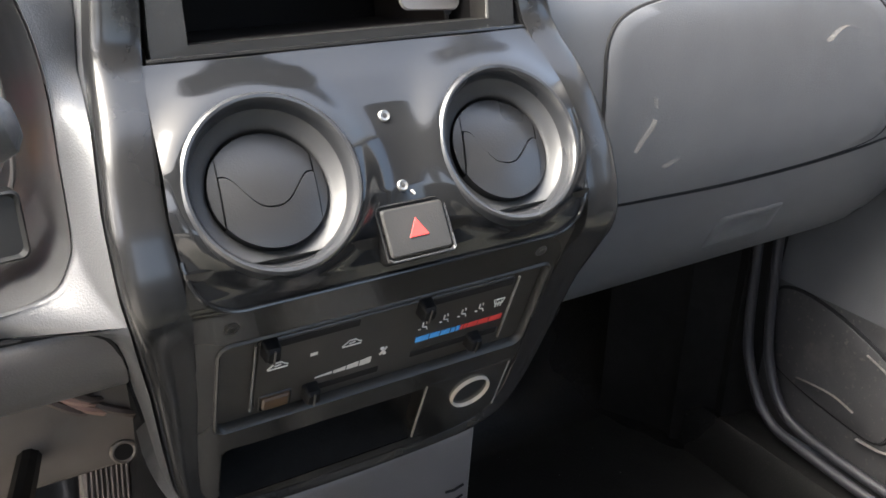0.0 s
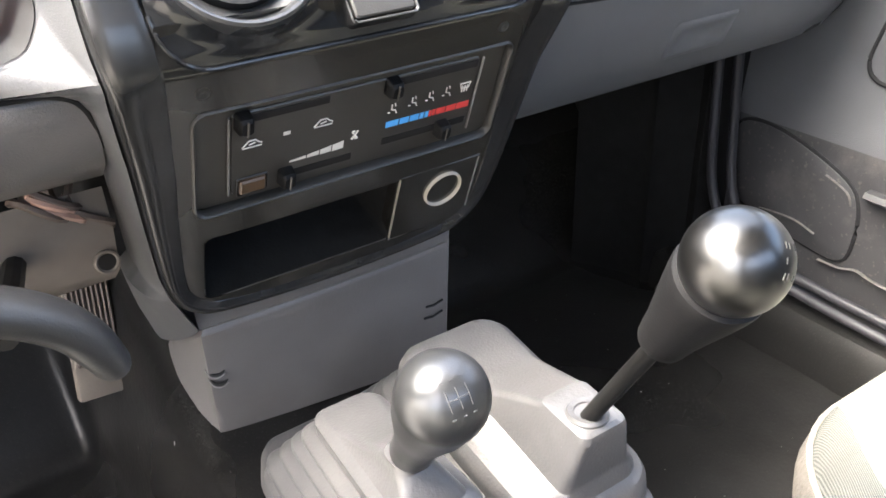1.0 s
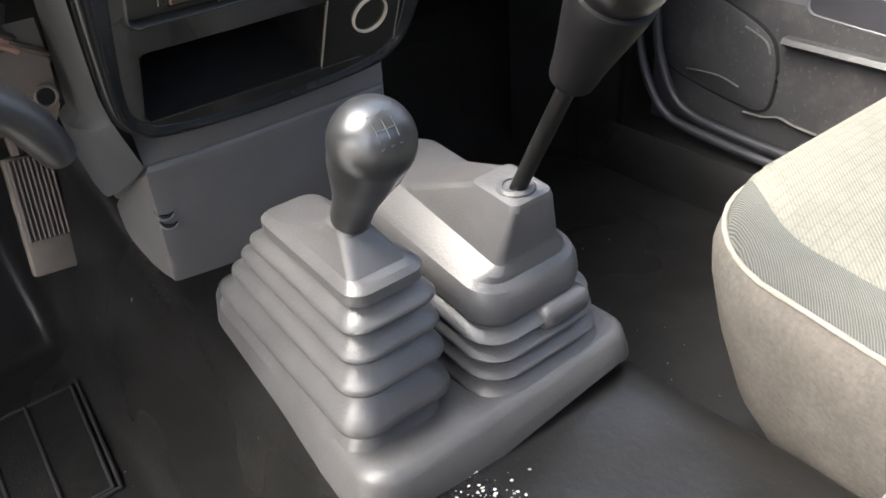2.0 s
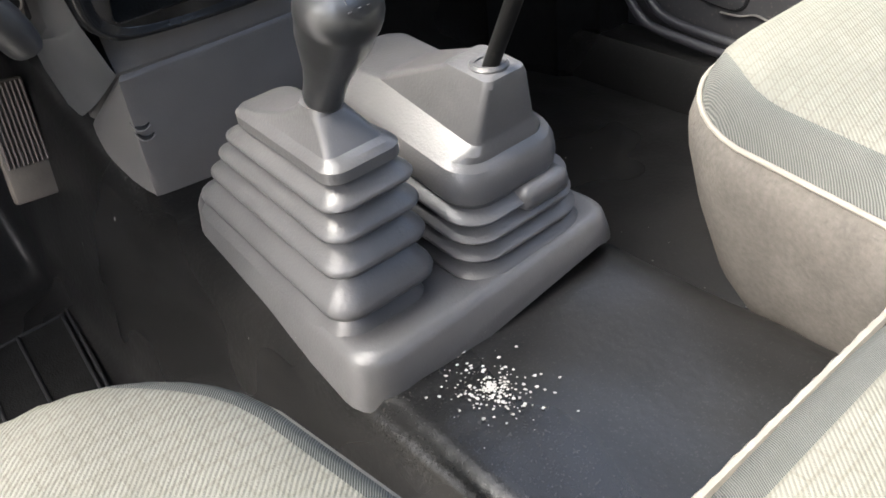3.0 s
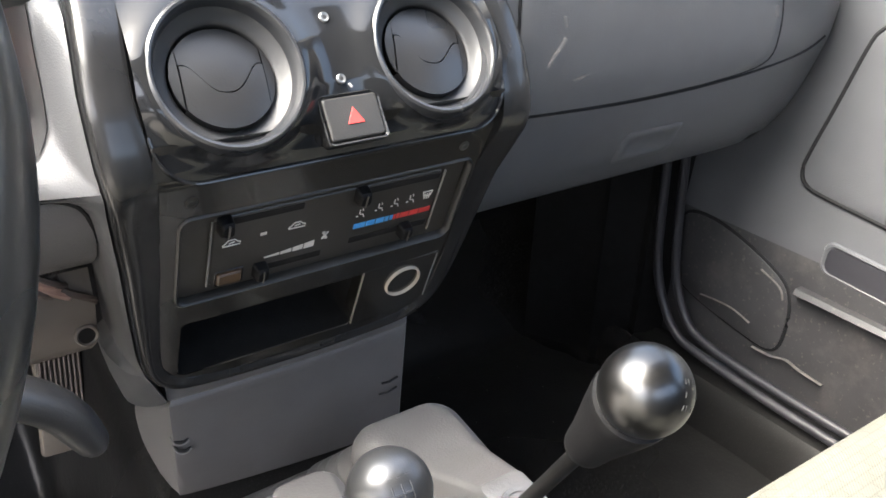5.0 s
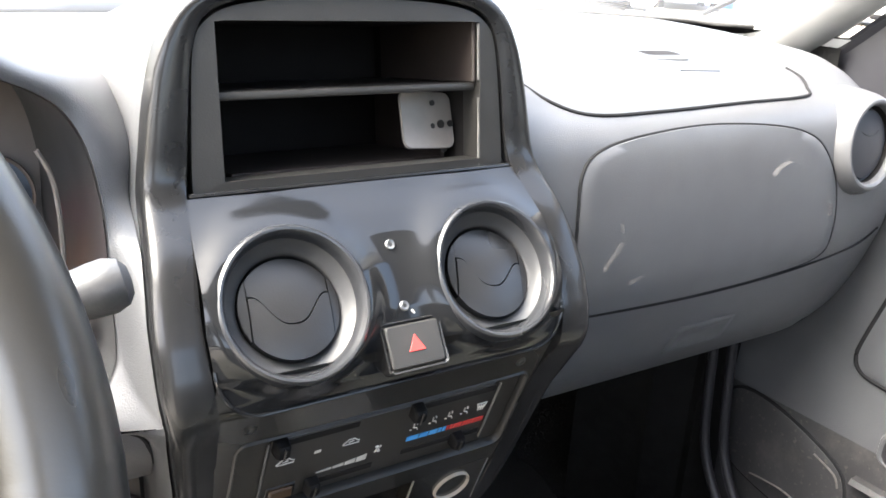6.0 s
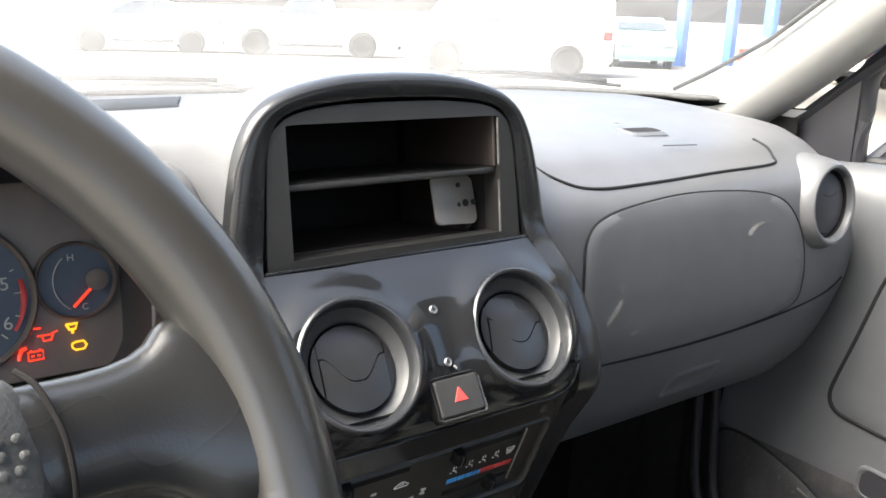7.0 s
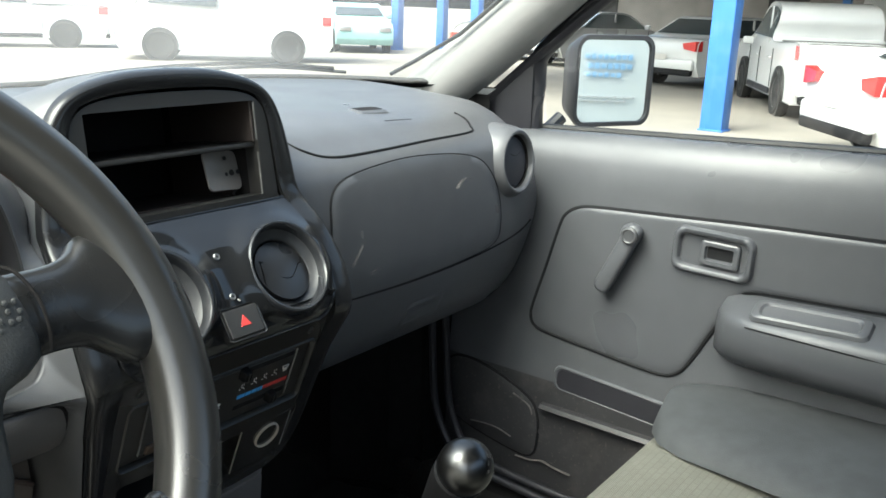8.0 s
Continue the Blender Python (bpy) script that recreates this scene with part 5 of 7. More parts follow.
part("pattern_mark", tube([tm @ Vector((u, 0.0, math.sqrt(0.0233 ** 2 - u * u))) for u in (-0.0052, -0.0026, 0.0, 0.0026, 0.0052)], 0.0004, 6), M_HANDLE, main)

second = thing("transfer_lever", (0.044, -0.146, 0.378), "transfer lever with black grip and polished silver ball", "gear lever")
k2 = Vector((0.0225, -0.243, 0.531))
f2 = Vector((0.044, -0.146, 0.372))
d2 = (k2 - f2).normalized()
m2 = Matrix.Translation(k2) @ d2.to_track_quat("Z", "Y").to_matrix().to_4x4()
lever("shaft", f2, f2 + d2 * 0.12, 0.0052, 0.0052, M_ROD, second)
gp = [(0.0060, -0.0775), (0.0105, -0.0770), (0.0124, -0.0745), (0.0131, -0.070), (0.0142, -0.060), (0.0168, -0.045), (0.0194, -0.031), (0.0211, -0.020), (0.0217, -0.0150), (0.0214, -0.0128), (0.0192, -0.0120)]
part("grip", lathe(gp, 40, m2, None, True), M_GRIP, second, "black tapered plastic grip", sharp=60)
bp = [(0.0226 * math.sin(radians(a)), -0.0226 * math.cos(radians(a))) for a in [56 + 5 * k for k in range(25)]] + [(0.0, 0.0226)]
ball2 = part("ball", lathe(bp, 64, m2), M_KNOBS, second, "polished silver ball", sharp=60)
sm2 = m2 @ pose(0, 0, 0, 30, 38, 0)
for u, v, n in ((-0.006, 0.005, 2), (-0.006, -0.001, 1), (-0.006, -0.007, 2), (0.001, 0.005, 1), (0.001, -0.007, 1), (0.006, -0.001, 1)):
    for k in range(n):
        a0 = u + 0.0022 * k
        part("pattern_mark", tube([sm2 @ Vector((a0, v + d, math.sqrt(0.02265 ** 2 - a0 ** 2 - (v + d) ** 2))) for d in (-0.0013, 0.0, 0.0013)], 0.0004, 6), M_SEAL, ball2)


# ---- seats ----
def seat(mirror, name, label, shift=(0.0, 0.0)):
    """Cushion with pale cloth top, twill band, pale side and piping. Built for the passenger, x from the inner edge outwards."""
    s = -1 if mirror else 1
    x0, x1, y0, y1 = 0.152, 0.64, -0.196, -0.72
    t = thing(name, (s * 0.4, -0.45, 0.11), label, "seat", "front seats")

    def outline(g, z, round_front=0.070):
        pts = []
        for u, v in rrect(x1 - x0 + 2 * g, y0 - y1 + 2 * g, round_front, 8, (x0 + x1) / 2, (y0 + y1) / 2):
            crown = 0.004 * math.sin(math.pi * min(1, max(0, (u - x0) / (x1 - x0))))
            back = min(0.30, max(0.0, y0 - v))
            inner = min(1.0, max(0.0, (x1 - u) / (x1 - x0)))
            pts.append(Vector((s * (u - 0.22 * back * inner) + shift[0], v + shift[1], z + crown - 0.075 * back)))
        return pts

    side = [outline(-0.055, 0.13), outline(-0.038, 0.155), outline(-0.016, 0.20), outline(-0.003, 0.25), outline(0.004, 0.290), outline(0.005, 0.306), outline(0.002, 0.319), outline(-0.001, 0.323)]
    part("cushion_side", loft(side, True, True), M_SIDE, t, "beige cloth cushion side", sharp=70)
    rise = [(0.0, 0.323), (0.002, 0.331), (0.006, 0.340), (0.012, 0.3470), (0.019, 0.3510), (0.030, 0.354), (0.050, 0.356), (0.10, 0.357), (0.16, 0.357), (0.22, 0.356)]

    def surface(o_of):
        """A ring over the cushion, each of its points inset by its own amount."""
        return [outline(-0.001 - o_of(i), interp(rise, o_of(i)))[i] for i in range(36)]

    def band_edge(i):
        return interp([(9, 0.0), (10, 0.004), (11, 0.009), (12, 0.013), (13, 0.016), (14, 0.0175), (24, 0.021), (26, 0.012), (27, 0.0)], i) if 9 <= i <= 27 else 0.0

    part("cushion_band", loft([surface(lambda i, k=k: band_edge(i) * k / 9)[9:28] for k in range(10)], False), M_TWILL, t, "grey diagonal twill band", sharp=70)
    part("cushion_top", loft([surface(lambda i, k=k: band_edge(i) + (0.22 - band_edge(i)) * (k / 14) ** 1.8) for k in range(15)], True, False, True), M_SEAT, t, "pale beige woven cushion top", sharp=70)
    part("piping", tube(outline(0.0002, 0.3235), 0.0020, 8, True), M_PIPE, t, "cream piping")
    part("seat_frame", box((0.40, 0.42, 0.07), (s * 0.40 + shift[0], -0.46 + shift[1], 0.11), 0.01), M_BLACKTRIM, t)
    return t


passenger = seat(False, "passenger_seat", "beige cloth passenger seat cushion with grey twill edge band")
driver = seat(True, "driver_seat", "beige cloth driver seat cushion with grey twill edge band", (-0.050, 0.022))
centre = thing("jump_seat", (0.01, -0.50, 0.22), "narrow beige cloth middle seat pad with frayed cream hem", "seat", "front seats")
CY = -0.394
pad_rows = []
for u in [-0.115 + 0.022 * k for k in range(11)]:
    e = 0.004 * (abs(u + 0.005) / 0.11) ** 4
    pad_rows.append([Vector((u, CY - e - d, z - 2.0 * e)) for d, z in ((0.012, 0.222), (0.004, 0.235), (0.0, 0.262), (0.0, 0.288), (0.003, 0.298), (0.010, 0.303), (0.022, 0.306))])
part("pad_front", loft(pad_rows, False), M_TWILL, centre, "grey twill front edge", sharp=70)
part("pad_top", loft([[Vector((u, CY - d, z - 0.008 * (abs(u + 0.005) / 0.11) ** 4)) for d, z in ((0.022, 0.3062), (0.05, 0.309), (0.12, 0.311), (0.30, 0.308))] for u in [-0.115 + 0.022 * k for k in range(11)]], False), M_SEAT, centre, "pale beige woven top", sharp=70)
part("hem", tube([Vector((u, CY + 0.001, 0.292)) for u in [-0.115 + 0.0055 * k for k in range(41)]], [0.0024 + 0.0007 * (k * 7 % 5) / 4 for k in range(41)], 6), M_PIPE, centre, "frayed cream hem")
part("pad_base", box((0.21, 0.30, 0.05), (-0.005, CY - 0.165, 0.250), 0.01, 2), M_BLACKTRIM, centre)
part("outer_bolster", loft([[Vector((0.578 + r * math.cos(a), y, 0.358 + 0.034 * math.sin(a))) for a in [math.pi * k / 10 for k in range(11)]] for y, r in ((-0.200, 0.04), (-0.206, 0.075), (-0.225, 0.100), (-0.26, 0.116), (-0.32, 0.122), (-0.45, 0.135), (-0.70, 0.14))], False, True), M_DARKSEAT, passenger, "dark grey outer bolster", sharp=70)


# ---- passenger door ----
DX = 0.68
door = thing("passenger_door", (0.70, -0.2, 0.10), "grey moulded plastic passenger door with wind-up window", "car door")


def door_x(y, z):
    lean = 0.0 if z < 0.62 else (z - 0.62) * 0.16
    return DX + lean


def swell(z):
    return 0.012 * (1 - ease((z - 0.26) / 0.17))


rows = []
zs = [0.10, 0.16, 0.22, 0.262, 0.272, 0.30, 0.325, 0.35, 0.375, 0.40, 0.43, 0.48, 0.56, 0.62, 0.655, 0.675, 0.688, 0.694, 0.696]
def sill_z(y):
    return 0.6935 - 0.043 * (y - 0.10)


for j in range(33):
    y = 0.24 - 1.16 * j / 32
    row = []
    for z in zs:
        x = door_x(y, z)
        x -= swell(z)
        if z > 0.66:
            x += 0.02 * ((z - 0.66) / 0.036) ** 2
        row.append(Vector((x, y, z + (sill_z(y) - 0.694) * max(0, (z - 0.30) / 0.39))))
    row += [Vector((0.735, y, sill_z(y) + 0.002)), Vector((0.79, y, sill_z(y) - 0.02)), Vector((0.80, y, 0.0))]
    rows.append(row)
part("door_panel", loft([r[5:] for r in rows], False), M_DOOR, door, "grey moulded door panel", sharp=40)
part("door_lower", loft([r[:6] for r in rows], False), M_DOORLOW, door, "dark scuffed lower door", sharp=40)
inset = [(0.084, 0.398), (0.082, 0.420), (0.062, 0.490), (0.044, 0.556), (0.034, 0.577), (0.013, 0.590), (-0.02, 0.595), (-0.12, 0.601), (-0.25, 0.6085), (-0.42, 0.616), (-0.70, 0.630), (-0.70, 0.545), (-0.43, 0.5265), (-0.30, 0.5205), (-0.258, 0.5165), (-0.240, 0.504), (-0.211, 0.449), (-0.182, 0.391), (-0.166, 0.3715), (-0.145, 0.364), (-0.10, 0.3655), (-0.036, 0.371), (0.050, 0.379), (0.075, 0.385)]
ins = [(p.x, p.y) for p in smooth_path([(y, z, 0) for y, z in inset], 4, True)]
part("door_inset_gap", tube([Vector((DX - 0.0005 - swell(z), y, z)) for y, z in ins], 0.0035, 8, True), M_SEAM, door, "dark groove round the inset")
cy, cz = -0.20, 0.565
part("door_inset", loft([[Vector((DX - o - swell(cz + (z - cz) * k), cy + (y - cy) * k, cz + (z - cz) * k)) for y, z in ins] for k, o in ((1.0, -0.002), (0.99, 0.003), (0.97, 0.0045), (0.9, 0.0062), (0.8, 0.0065), (0.7, 0.0065), (0.6, 0.0065), (0.4, 0.0065), (0.05, 0.0065))], True, False, True), M_DOOR, door, sharp=40)
crank = part("window_crank", lathe([(0.016, 0.0), (0.016, 0.012), (0.013, 0.018), (0.0, 0.019)], 24, basis((DX - 0.004, -0.080, 0.568), (0, -1, 0), (0, 0, 1))), M_DOOR, door, "grey window winder")
am = basis((DX - 0.020, -0.084, 0.565), (0, -0.905, -0.425), (0, -0.425, 0.905))
part("crank_arm", loft([[(a, b, w) for a, b in ring] for w, ring in ((-0.004, rrect(0.024, 0.118, 0.011, 6, 0, -0.038)), (0.006, rrect(0.026, 0.120, 0.012, 6, 0, -0.038)), (0.011, rrect(0.022, 0.116, 0.010, 6, 0, -0.038)), (0.0125, rrect(0.015, 0.108, 0.007, 6, 0, -0.038)))], True, True, True, None, am), M_DOOR, crank, sharp=50)
part("crank_cap", lathe([(0.0125, 0.012), (0.0125, 0.0165), (0.010, 0.018), (0.008, 0.0165), (0.0, 0.0162)], 24, am @ Matrix.Translation((0, 0.006, 0))), M_HANDLE, crank, "round pivot cap")
hm2 = basis((DX - 0.004, -0.2005, 0.5615), (0, -1, -0.02), (0, -0.03, 1))
hd = part("door_handle", loft([[(u, v, w) for u, v in rrect(a, b, r, 6)] for w, a, b, r in ((-0.002, 0.116, 0.066, 0.015), (0.008, 0.114, 0.064, 0.015), (0.0115, 0.109, 0.059, 0.014), (0.0115, 0.101, 0.051, 0.012), (0.0085, 0.096, 0.046, 0.011), (0.0012, 0.092, 0.042, 0.010))], True, False, False, None, hm2), M_DOOR, door, "recessed inside door handle", sharp=50)
part("handle_recess", loft([[(u, v, 0.0016) for u, v in rrect(0.093, 0.043, 0.010, 6)]], True, True, False, None, hm2), M_SEAL, hd, smooth=False)
part("handle_lever", loft([[(u, v, w) for u, v in rrect(a, b, r, 5, 0.010, 0.0)] for w, a, b, r in ((0.0018, 0.056, 0.036, 0.006), (0.0075, 0.055, 0.035, 0.006), (0.0090, 0.051, 0.031, 0.005), (0.0085, 0.041, 0.021, 0.004), (0.0030, 0.038, 0.018, 0.003))], True, False, True, None, hm2), M_DOOR, hd, "grey pull lever with a hollow middle", sharp=40)
part("handle_cup", loft([[(u, v, 0.0034) for u, v in rrect(0.036, 0.017, 0.003, 5, 0.010, 0.001)]], True, True, False, None, hm2), M_SEAM, hd, smooth=False)
# armrest
def arm_ring(y, w, z0, z1, bulge):
    return [Vector((DX + 0.01, y, z0)), Vector((DX - 0.4 * w, y, z0 + 0.006)), Vector((DX - 0.82 * w, y, z0 + 0.025)), Vector((DX - w, y, z0 + 0.045)), Vector((DX - w, y, z1 - 0.034)), Vector((DX - w + 0.0015, y, z1 - 0.028)), Vector((DX - 0.9 * w, y, z1 - 0.0225)), Vector((DX - 0.75 * w, y, z1 - 0.017)), Vector((DX - 0.15 * w, y, z1 - 0.001)), Vector((DX + 0.01, y, z1 + 0.002))]


part("armrest", loft([arm_ring(-0.215, 0.004, 0.42, 0.500, 0), arm_ring(-0.228, 0.03, 0.415, 0.508, 0), arm_ring(-0.245, 0.05, 0.412, 0.512, 0), arm_ring(-0.28, 0.062, 0.410, 0.514, 0), arm_ring(-0.36, 0.066, 0.408, 0.517, 0), arm_ring(-0.48, 0.068, 0.406, 0.521, 0), arm_ring(-0.75, 0.068, 0.40, 0.528, 0)], False, True, True), M_DOOR, door, "grey armrest with pull slot", sharp=50)
part("armrest_crease", tube([(DX - 0.0625 - 0.004 * min(1, k / 4), -0.272 - 0.03 * k, 0.4865 - 0.0004 * k) for k in range(16)], 0.0011, 6), M_SEAM, door)
psm = basis((DX - 0.035, -0.345, 0.5075), (0, -1, 0.035), (1, 0, 0.39))
ps = part("pull_slot", loft([[(u, v, w) for u, v in rrect(a, b, 0.010, 5)] for w, a, b in ((-0.002, 0.148, 0.044), (0.003, 0.143, 0.040), (0.005, 0.134, 0.034), (0.0045, 0.126, 0.028), (0.001, 0.120, 0.023), (0.0004, 0.118, 0.021))], True, False, False, None, psm), M_DOOR, door, "rounded pull slot in the armrest")
part("slot_floor", loft([[(u, v, 0.0012) for u, v in rrect(0.121, 0.024, 0.009, 5)]], True, True, False, None, psm), M_DOOR, ps, smooth=False)
# map pocket and scuffed lower patches
mpm = basis((DX - 0.0105, -0.142, 0.301), (0, -1, -0.06), (0, -0.06, 1))
mp = part("map_pocket", loft([[(u, v, w) for u, v in rrect(a, b, 0.013, 5)] for w, a, b in ((-0.002, 0.346, 0.044), (0.001, 0.343, 0.041), (0.002, 0.338, 0.037), (0.001, 0.333, 0.034), (0.000, 0.330, 0.032))], True, False, False, None, mpm), M_DOOR, door, "moulded rim of the map pocket")
# No recess here: a flat black sheet paints the pocket's inner shade.
part("pocket_shade", loft([[(u, v, 0.002) for u, v in rrect(0.331, 0.033, 0.011, 5)]], True, True, False, None, mpm), M_BLACKTRIM, mp, "flat black sheet painting the shade in the pocket", smooth=False)
patch = [(0.235, 0.285), (0.20, 0.298), (0.14, 0.288), (0.075, 0.262), (0.055, 0.235), (0.052, 0.19), (0.062, 0.160), (0.10, 0.158), (0.19, 0.175), (0.228, 0.195), (0.240, 0.24)]
pat = [(p.x, p.y) for p in smooth_path([(y, z, 0) for y, z in patch], 4, True)]
PX = DX - 0.012
pcy, pcz = 0.15, 0.225
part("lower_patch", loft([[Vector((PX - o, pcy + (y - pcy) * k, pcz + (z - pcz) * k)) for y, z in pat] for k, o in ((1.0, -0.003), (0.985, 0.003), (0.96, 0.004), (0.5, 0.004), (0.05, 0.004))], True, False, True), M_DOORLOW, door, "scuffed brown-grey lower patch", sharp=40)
part("lower_patch_gap", tube([Vector((PX, y, z)) for y, z in pat], 0.0028, 8, True), M_SEAM, door)
for pts in (((0.182, 0.186), (0.154, 0.189), (0.127, 0.189), (0.100, 0.182)), ((0.089, 0.151), (0.060, 0.152), (0.039, 0.158), (0.018, 0.154), (-0.015, 0.151)), ((0.10, 0.262), (0.07, 0.25), (0.062, 0.235))):
    part("scratch", tube(smooth_path([(PX - 0.0042, y, z) for y, z in pts], 4), 0.003, 6, squash=0.3), M_WEARLOW, door, "pale scratch on the lower door")
ledge = [[Vector((DX - 0.010, y, 0.262)), Vector((DX - 0.024, y, 0.262)), Vector((DX - 0.028, y, 0.256)), Vector((DX - 0.012, y, 0.246))] for y in (0.045, 0.04, -0.2, -0.45, -0.8)]
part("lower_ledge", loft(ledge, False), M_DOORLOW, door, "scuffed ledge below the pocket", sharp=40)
part("window_seal", tube([Vector((0.742, y, sill_z(y) + 0.003)) for y in (0.20, 0.0, -0.3, -0.6, -0.92)], 0.006, 8), M_SEAL, door, "black window seal")
pane = part("side_window", loft([[Vector((0.748, y, sill_z(y) - 0.01)), Vector((0.725, y, 0.90)), Vector((0.66, y, 1.17))] for y in (0.12, -0.2, -0.55, -0.92)], False), M_GLASS, door, "clear wound-up side window")
pane.visible_shadow = False
# quarter trim ahead of the window
part("quarter_trim", loft([[Vector((x, 0.245, 0.690)), Vector((x, 0.130, 0.694)), Vector((x - 0.004, 0.130, 0.800)), Vector((x - 0.004, 0.150, 0.795)), Vector((x, 0.20, 0.748)), Vector((x, 0.245, 0.715))] for x in (0.716, 0.748)], True, True, True), M_BLACKTRIM, door, "black triangular quarter trim", sharp=40)
part("window_frame", tube(smooth_path([(0.734, 0.133, 0.685), (0.732, 0.135, 0.760), (0.729, 0.128, 0.806), (0.724, 0.092, 0.842), (0.716, 0.014, 0.908), (0.692, -0.15, 1.026), (0.658, -0.35, 1.148)], 5), 0.0165, 12, squash=0.8), M_BLACKTRIM, door, "black window frame of the door")

# wing mirror
mirror = thing("wing_mirror", (0.90, 0.11, 0.68), "black wing mirror showing the bright yard behind", "mirror")
mv = basis((0.929, 0.0955, 0.762), Vector((0.150, -0.075, 0)), (0, 0, 1)) @ Matrix.Diagonal((0.95, 1, 1, 1))
part("housing", loft([[(u, v, -0.07) for u, v in rrect(0.10, 0.09, 0.03)], [(u, v, -0.05) for u, v in rrect(0.15, 0.135, 0.03)], [(u, v, -0.005) for u, v in rrect(0.176, 0.158, 0.026)], [(u, v, 0.004) for u, v in rrect(0.174, 0.156, 0.025)], [(u, v, 0.004) for u, v in rrect(0.160, 0.142, 0.020)], [(u, v, -0.003) for u, v in rrect(0.158, 0.140, 0.019)]], True, True, False, None, mv), M_BLACKTRIM, mirror, sharp=50)
part("mirror_glass", loft([[(u, v, 0.0) for u, v in rrect(0.158, 0.140, 0.019)]], True, True, False, None, mv), M_MIRROR, mirror, smooth=False)
part("arm", tube([(0.85, 0.15, 0.70), (0.82, 0.165, 0.675), (0.755, 0.17, 0.685)], 0.012, 10), M_BLACKTRIM, mirror)

# ---- body shell: sill, pillars, roof, rear wall ----
def shell(name, bm, mat, label, category, sharp=45):
    return tagged(part(name, bm, mat, None, label, sharp), category=category, kind="structure")


shell("door_sill", loft([[Vector((x, y, z)) for x, z in ((0.60, 0.03), (0.605, 0.075), (0.62, 0.095), (0.66, 0.10), (0.70, 0.085), (0.72, 0.0))] for y in (0.30, 0.1, -0.3, -1.0)], False), M_RUBBER, "dusty black door sill", "sill")
kp = loft([[Vector((0.56, 0.42, z)), Vector((0.595, 0.36, z)), Vector((0.605, 0.33, z)), Vector((0.60, 0.315, z)), Vector((0.612, 0.30, z)), Vector((0.63, 0.27, z)), Vector((0.625, 0.255, z)), Vector((0.64, 0.245, z)), Vector((0.69, 0.24, z))] for z in (0.03, 0.2, 0.35, 0.5)], False)
shell("kick_panel", kp, M_NEARBLACK, "black ridged kick panel ahead of the door", "trim")
for sx, pts in ((0.640, ((0.232, 0.45), (0.226, 0.34), (0.216, 0.235), (0.205, 0.195), (0.185, 0.158), (0.159, 0.138), (0.107, 0.129), (0.0, 0.124), (-0.30, 0.12))), (0.628, ((0.252, 0.45), (0.246, 0.34), (0.238, 0.235), (0.227, 0.193), (0.210, 0.160), (0.188, 0.135), (0.150, 0.122), (0.0, 0.112), (-0.30, 0.108)))):
    shell("trim_seal", tube(smooth_path([(sx, y, z) for y, z in pts], 5), 0.0065, 10), M_BLACKTRIM, "scuffed dark door opening seal", "trim")
def pillar(s):
    rings = []
    for y, z, x, w in ((0.44, 0.648, 0.712, 0.050), (0.30, 0.745, 0.698, 0.047), (0.20, 0.815, 0.683, 0.044), (0.05, 0.925, 0.668, 0.040), (-0.15, 1.06, 0.643, 0.040), (-0.35, 1.17, 0.60, 0.045)):
        up = Vector((0, 0.64, 0.77))
        c = Vector((s * x, y, z))
        rings.append([c + up * b * w + Vector((s * a * w, 0, 0)) for a, b in ((-0.5, 0.9), (-0.75, 0.4), (-0.7, -0.2), (-0.35, -0.75), (0.3, -0.95), (0.9, -0.8), (1.3, -0.2), (1.2, 0.8), (0.3, 1.0))])
    return loft(rings, True, True, True)


shell("pillar_passenger", pillar(1), M_PILLAR, "pale grey windscreen pillar trim", "pillar")
shell("pillar_driver", pillar(-1), M_PILLAR, "pale grey windscreen pillar trim", "pillar")
shell("pillar_seal_passenger", tube([(0.722, 0.215, 0.735), (0.715, 0.10, 0.83), (0.705, 0.0, 0.905), (0.682, -0.15, 1.01), (0.65, -0.35, 1.13)], 0.009, 8), M_BLACKTRIM, "black door frame seal along the pillar", "trim")
shell("pillar_seam", tube([(0.655, 0.372, 0.765), (0.652, 0.318, 0.790), (0.647, 0.225, 0.838), (0.637, 0.075, 0.946), (0.613, -0.125, 1.080), (0.575, -0.30, 1.175)], 0.0035, 8), M_SEAL, "black windscreen rubber along the pillar", "trim")
roof = loft([[Vector((x, y if k else -0.215 - 0.10 * (x / 0.67) ** 2, 1.172 + (0.0, 0.02, 0.035, 0.03)[k])) for k, y in enumerate((-0.22, -0.45, -0.8, -1.02))] for x in [-0.66 + 0.132 * k for k in range(11)]], False)
shell("ceiling", roof, M_HEADLINER, "pale headliner", "ceiling")
bw = bmesh.new()
box((1.44, 0.05, 0.85), (0, -1.03, 0.375), 0.01, 2, None, bw)
box((1.44, 0.05, 0.08), (0, -1.03, 1.17), 0.01, 2, None, bw)
for x in (-0.62, 0.62):
    box((0.20, 0.05, 0.36), (x, -1.03, 0.97), 0.01, 2, None, bw)
shell("wall_rear", bw, M_DARKSEAT, "dark grey rear cab wall with window opening", "wall")
bp2 = bmesh.new()
for s in (-1, 1):
    box((0.06, 0.10, 1.2), (s * 0.70, -0.97, 0.62), 0.015, 2, None, bp2)
shell("pillar_rear", bp2, M_DARKSEAT, "dark grey rear door pillars", "pillar")

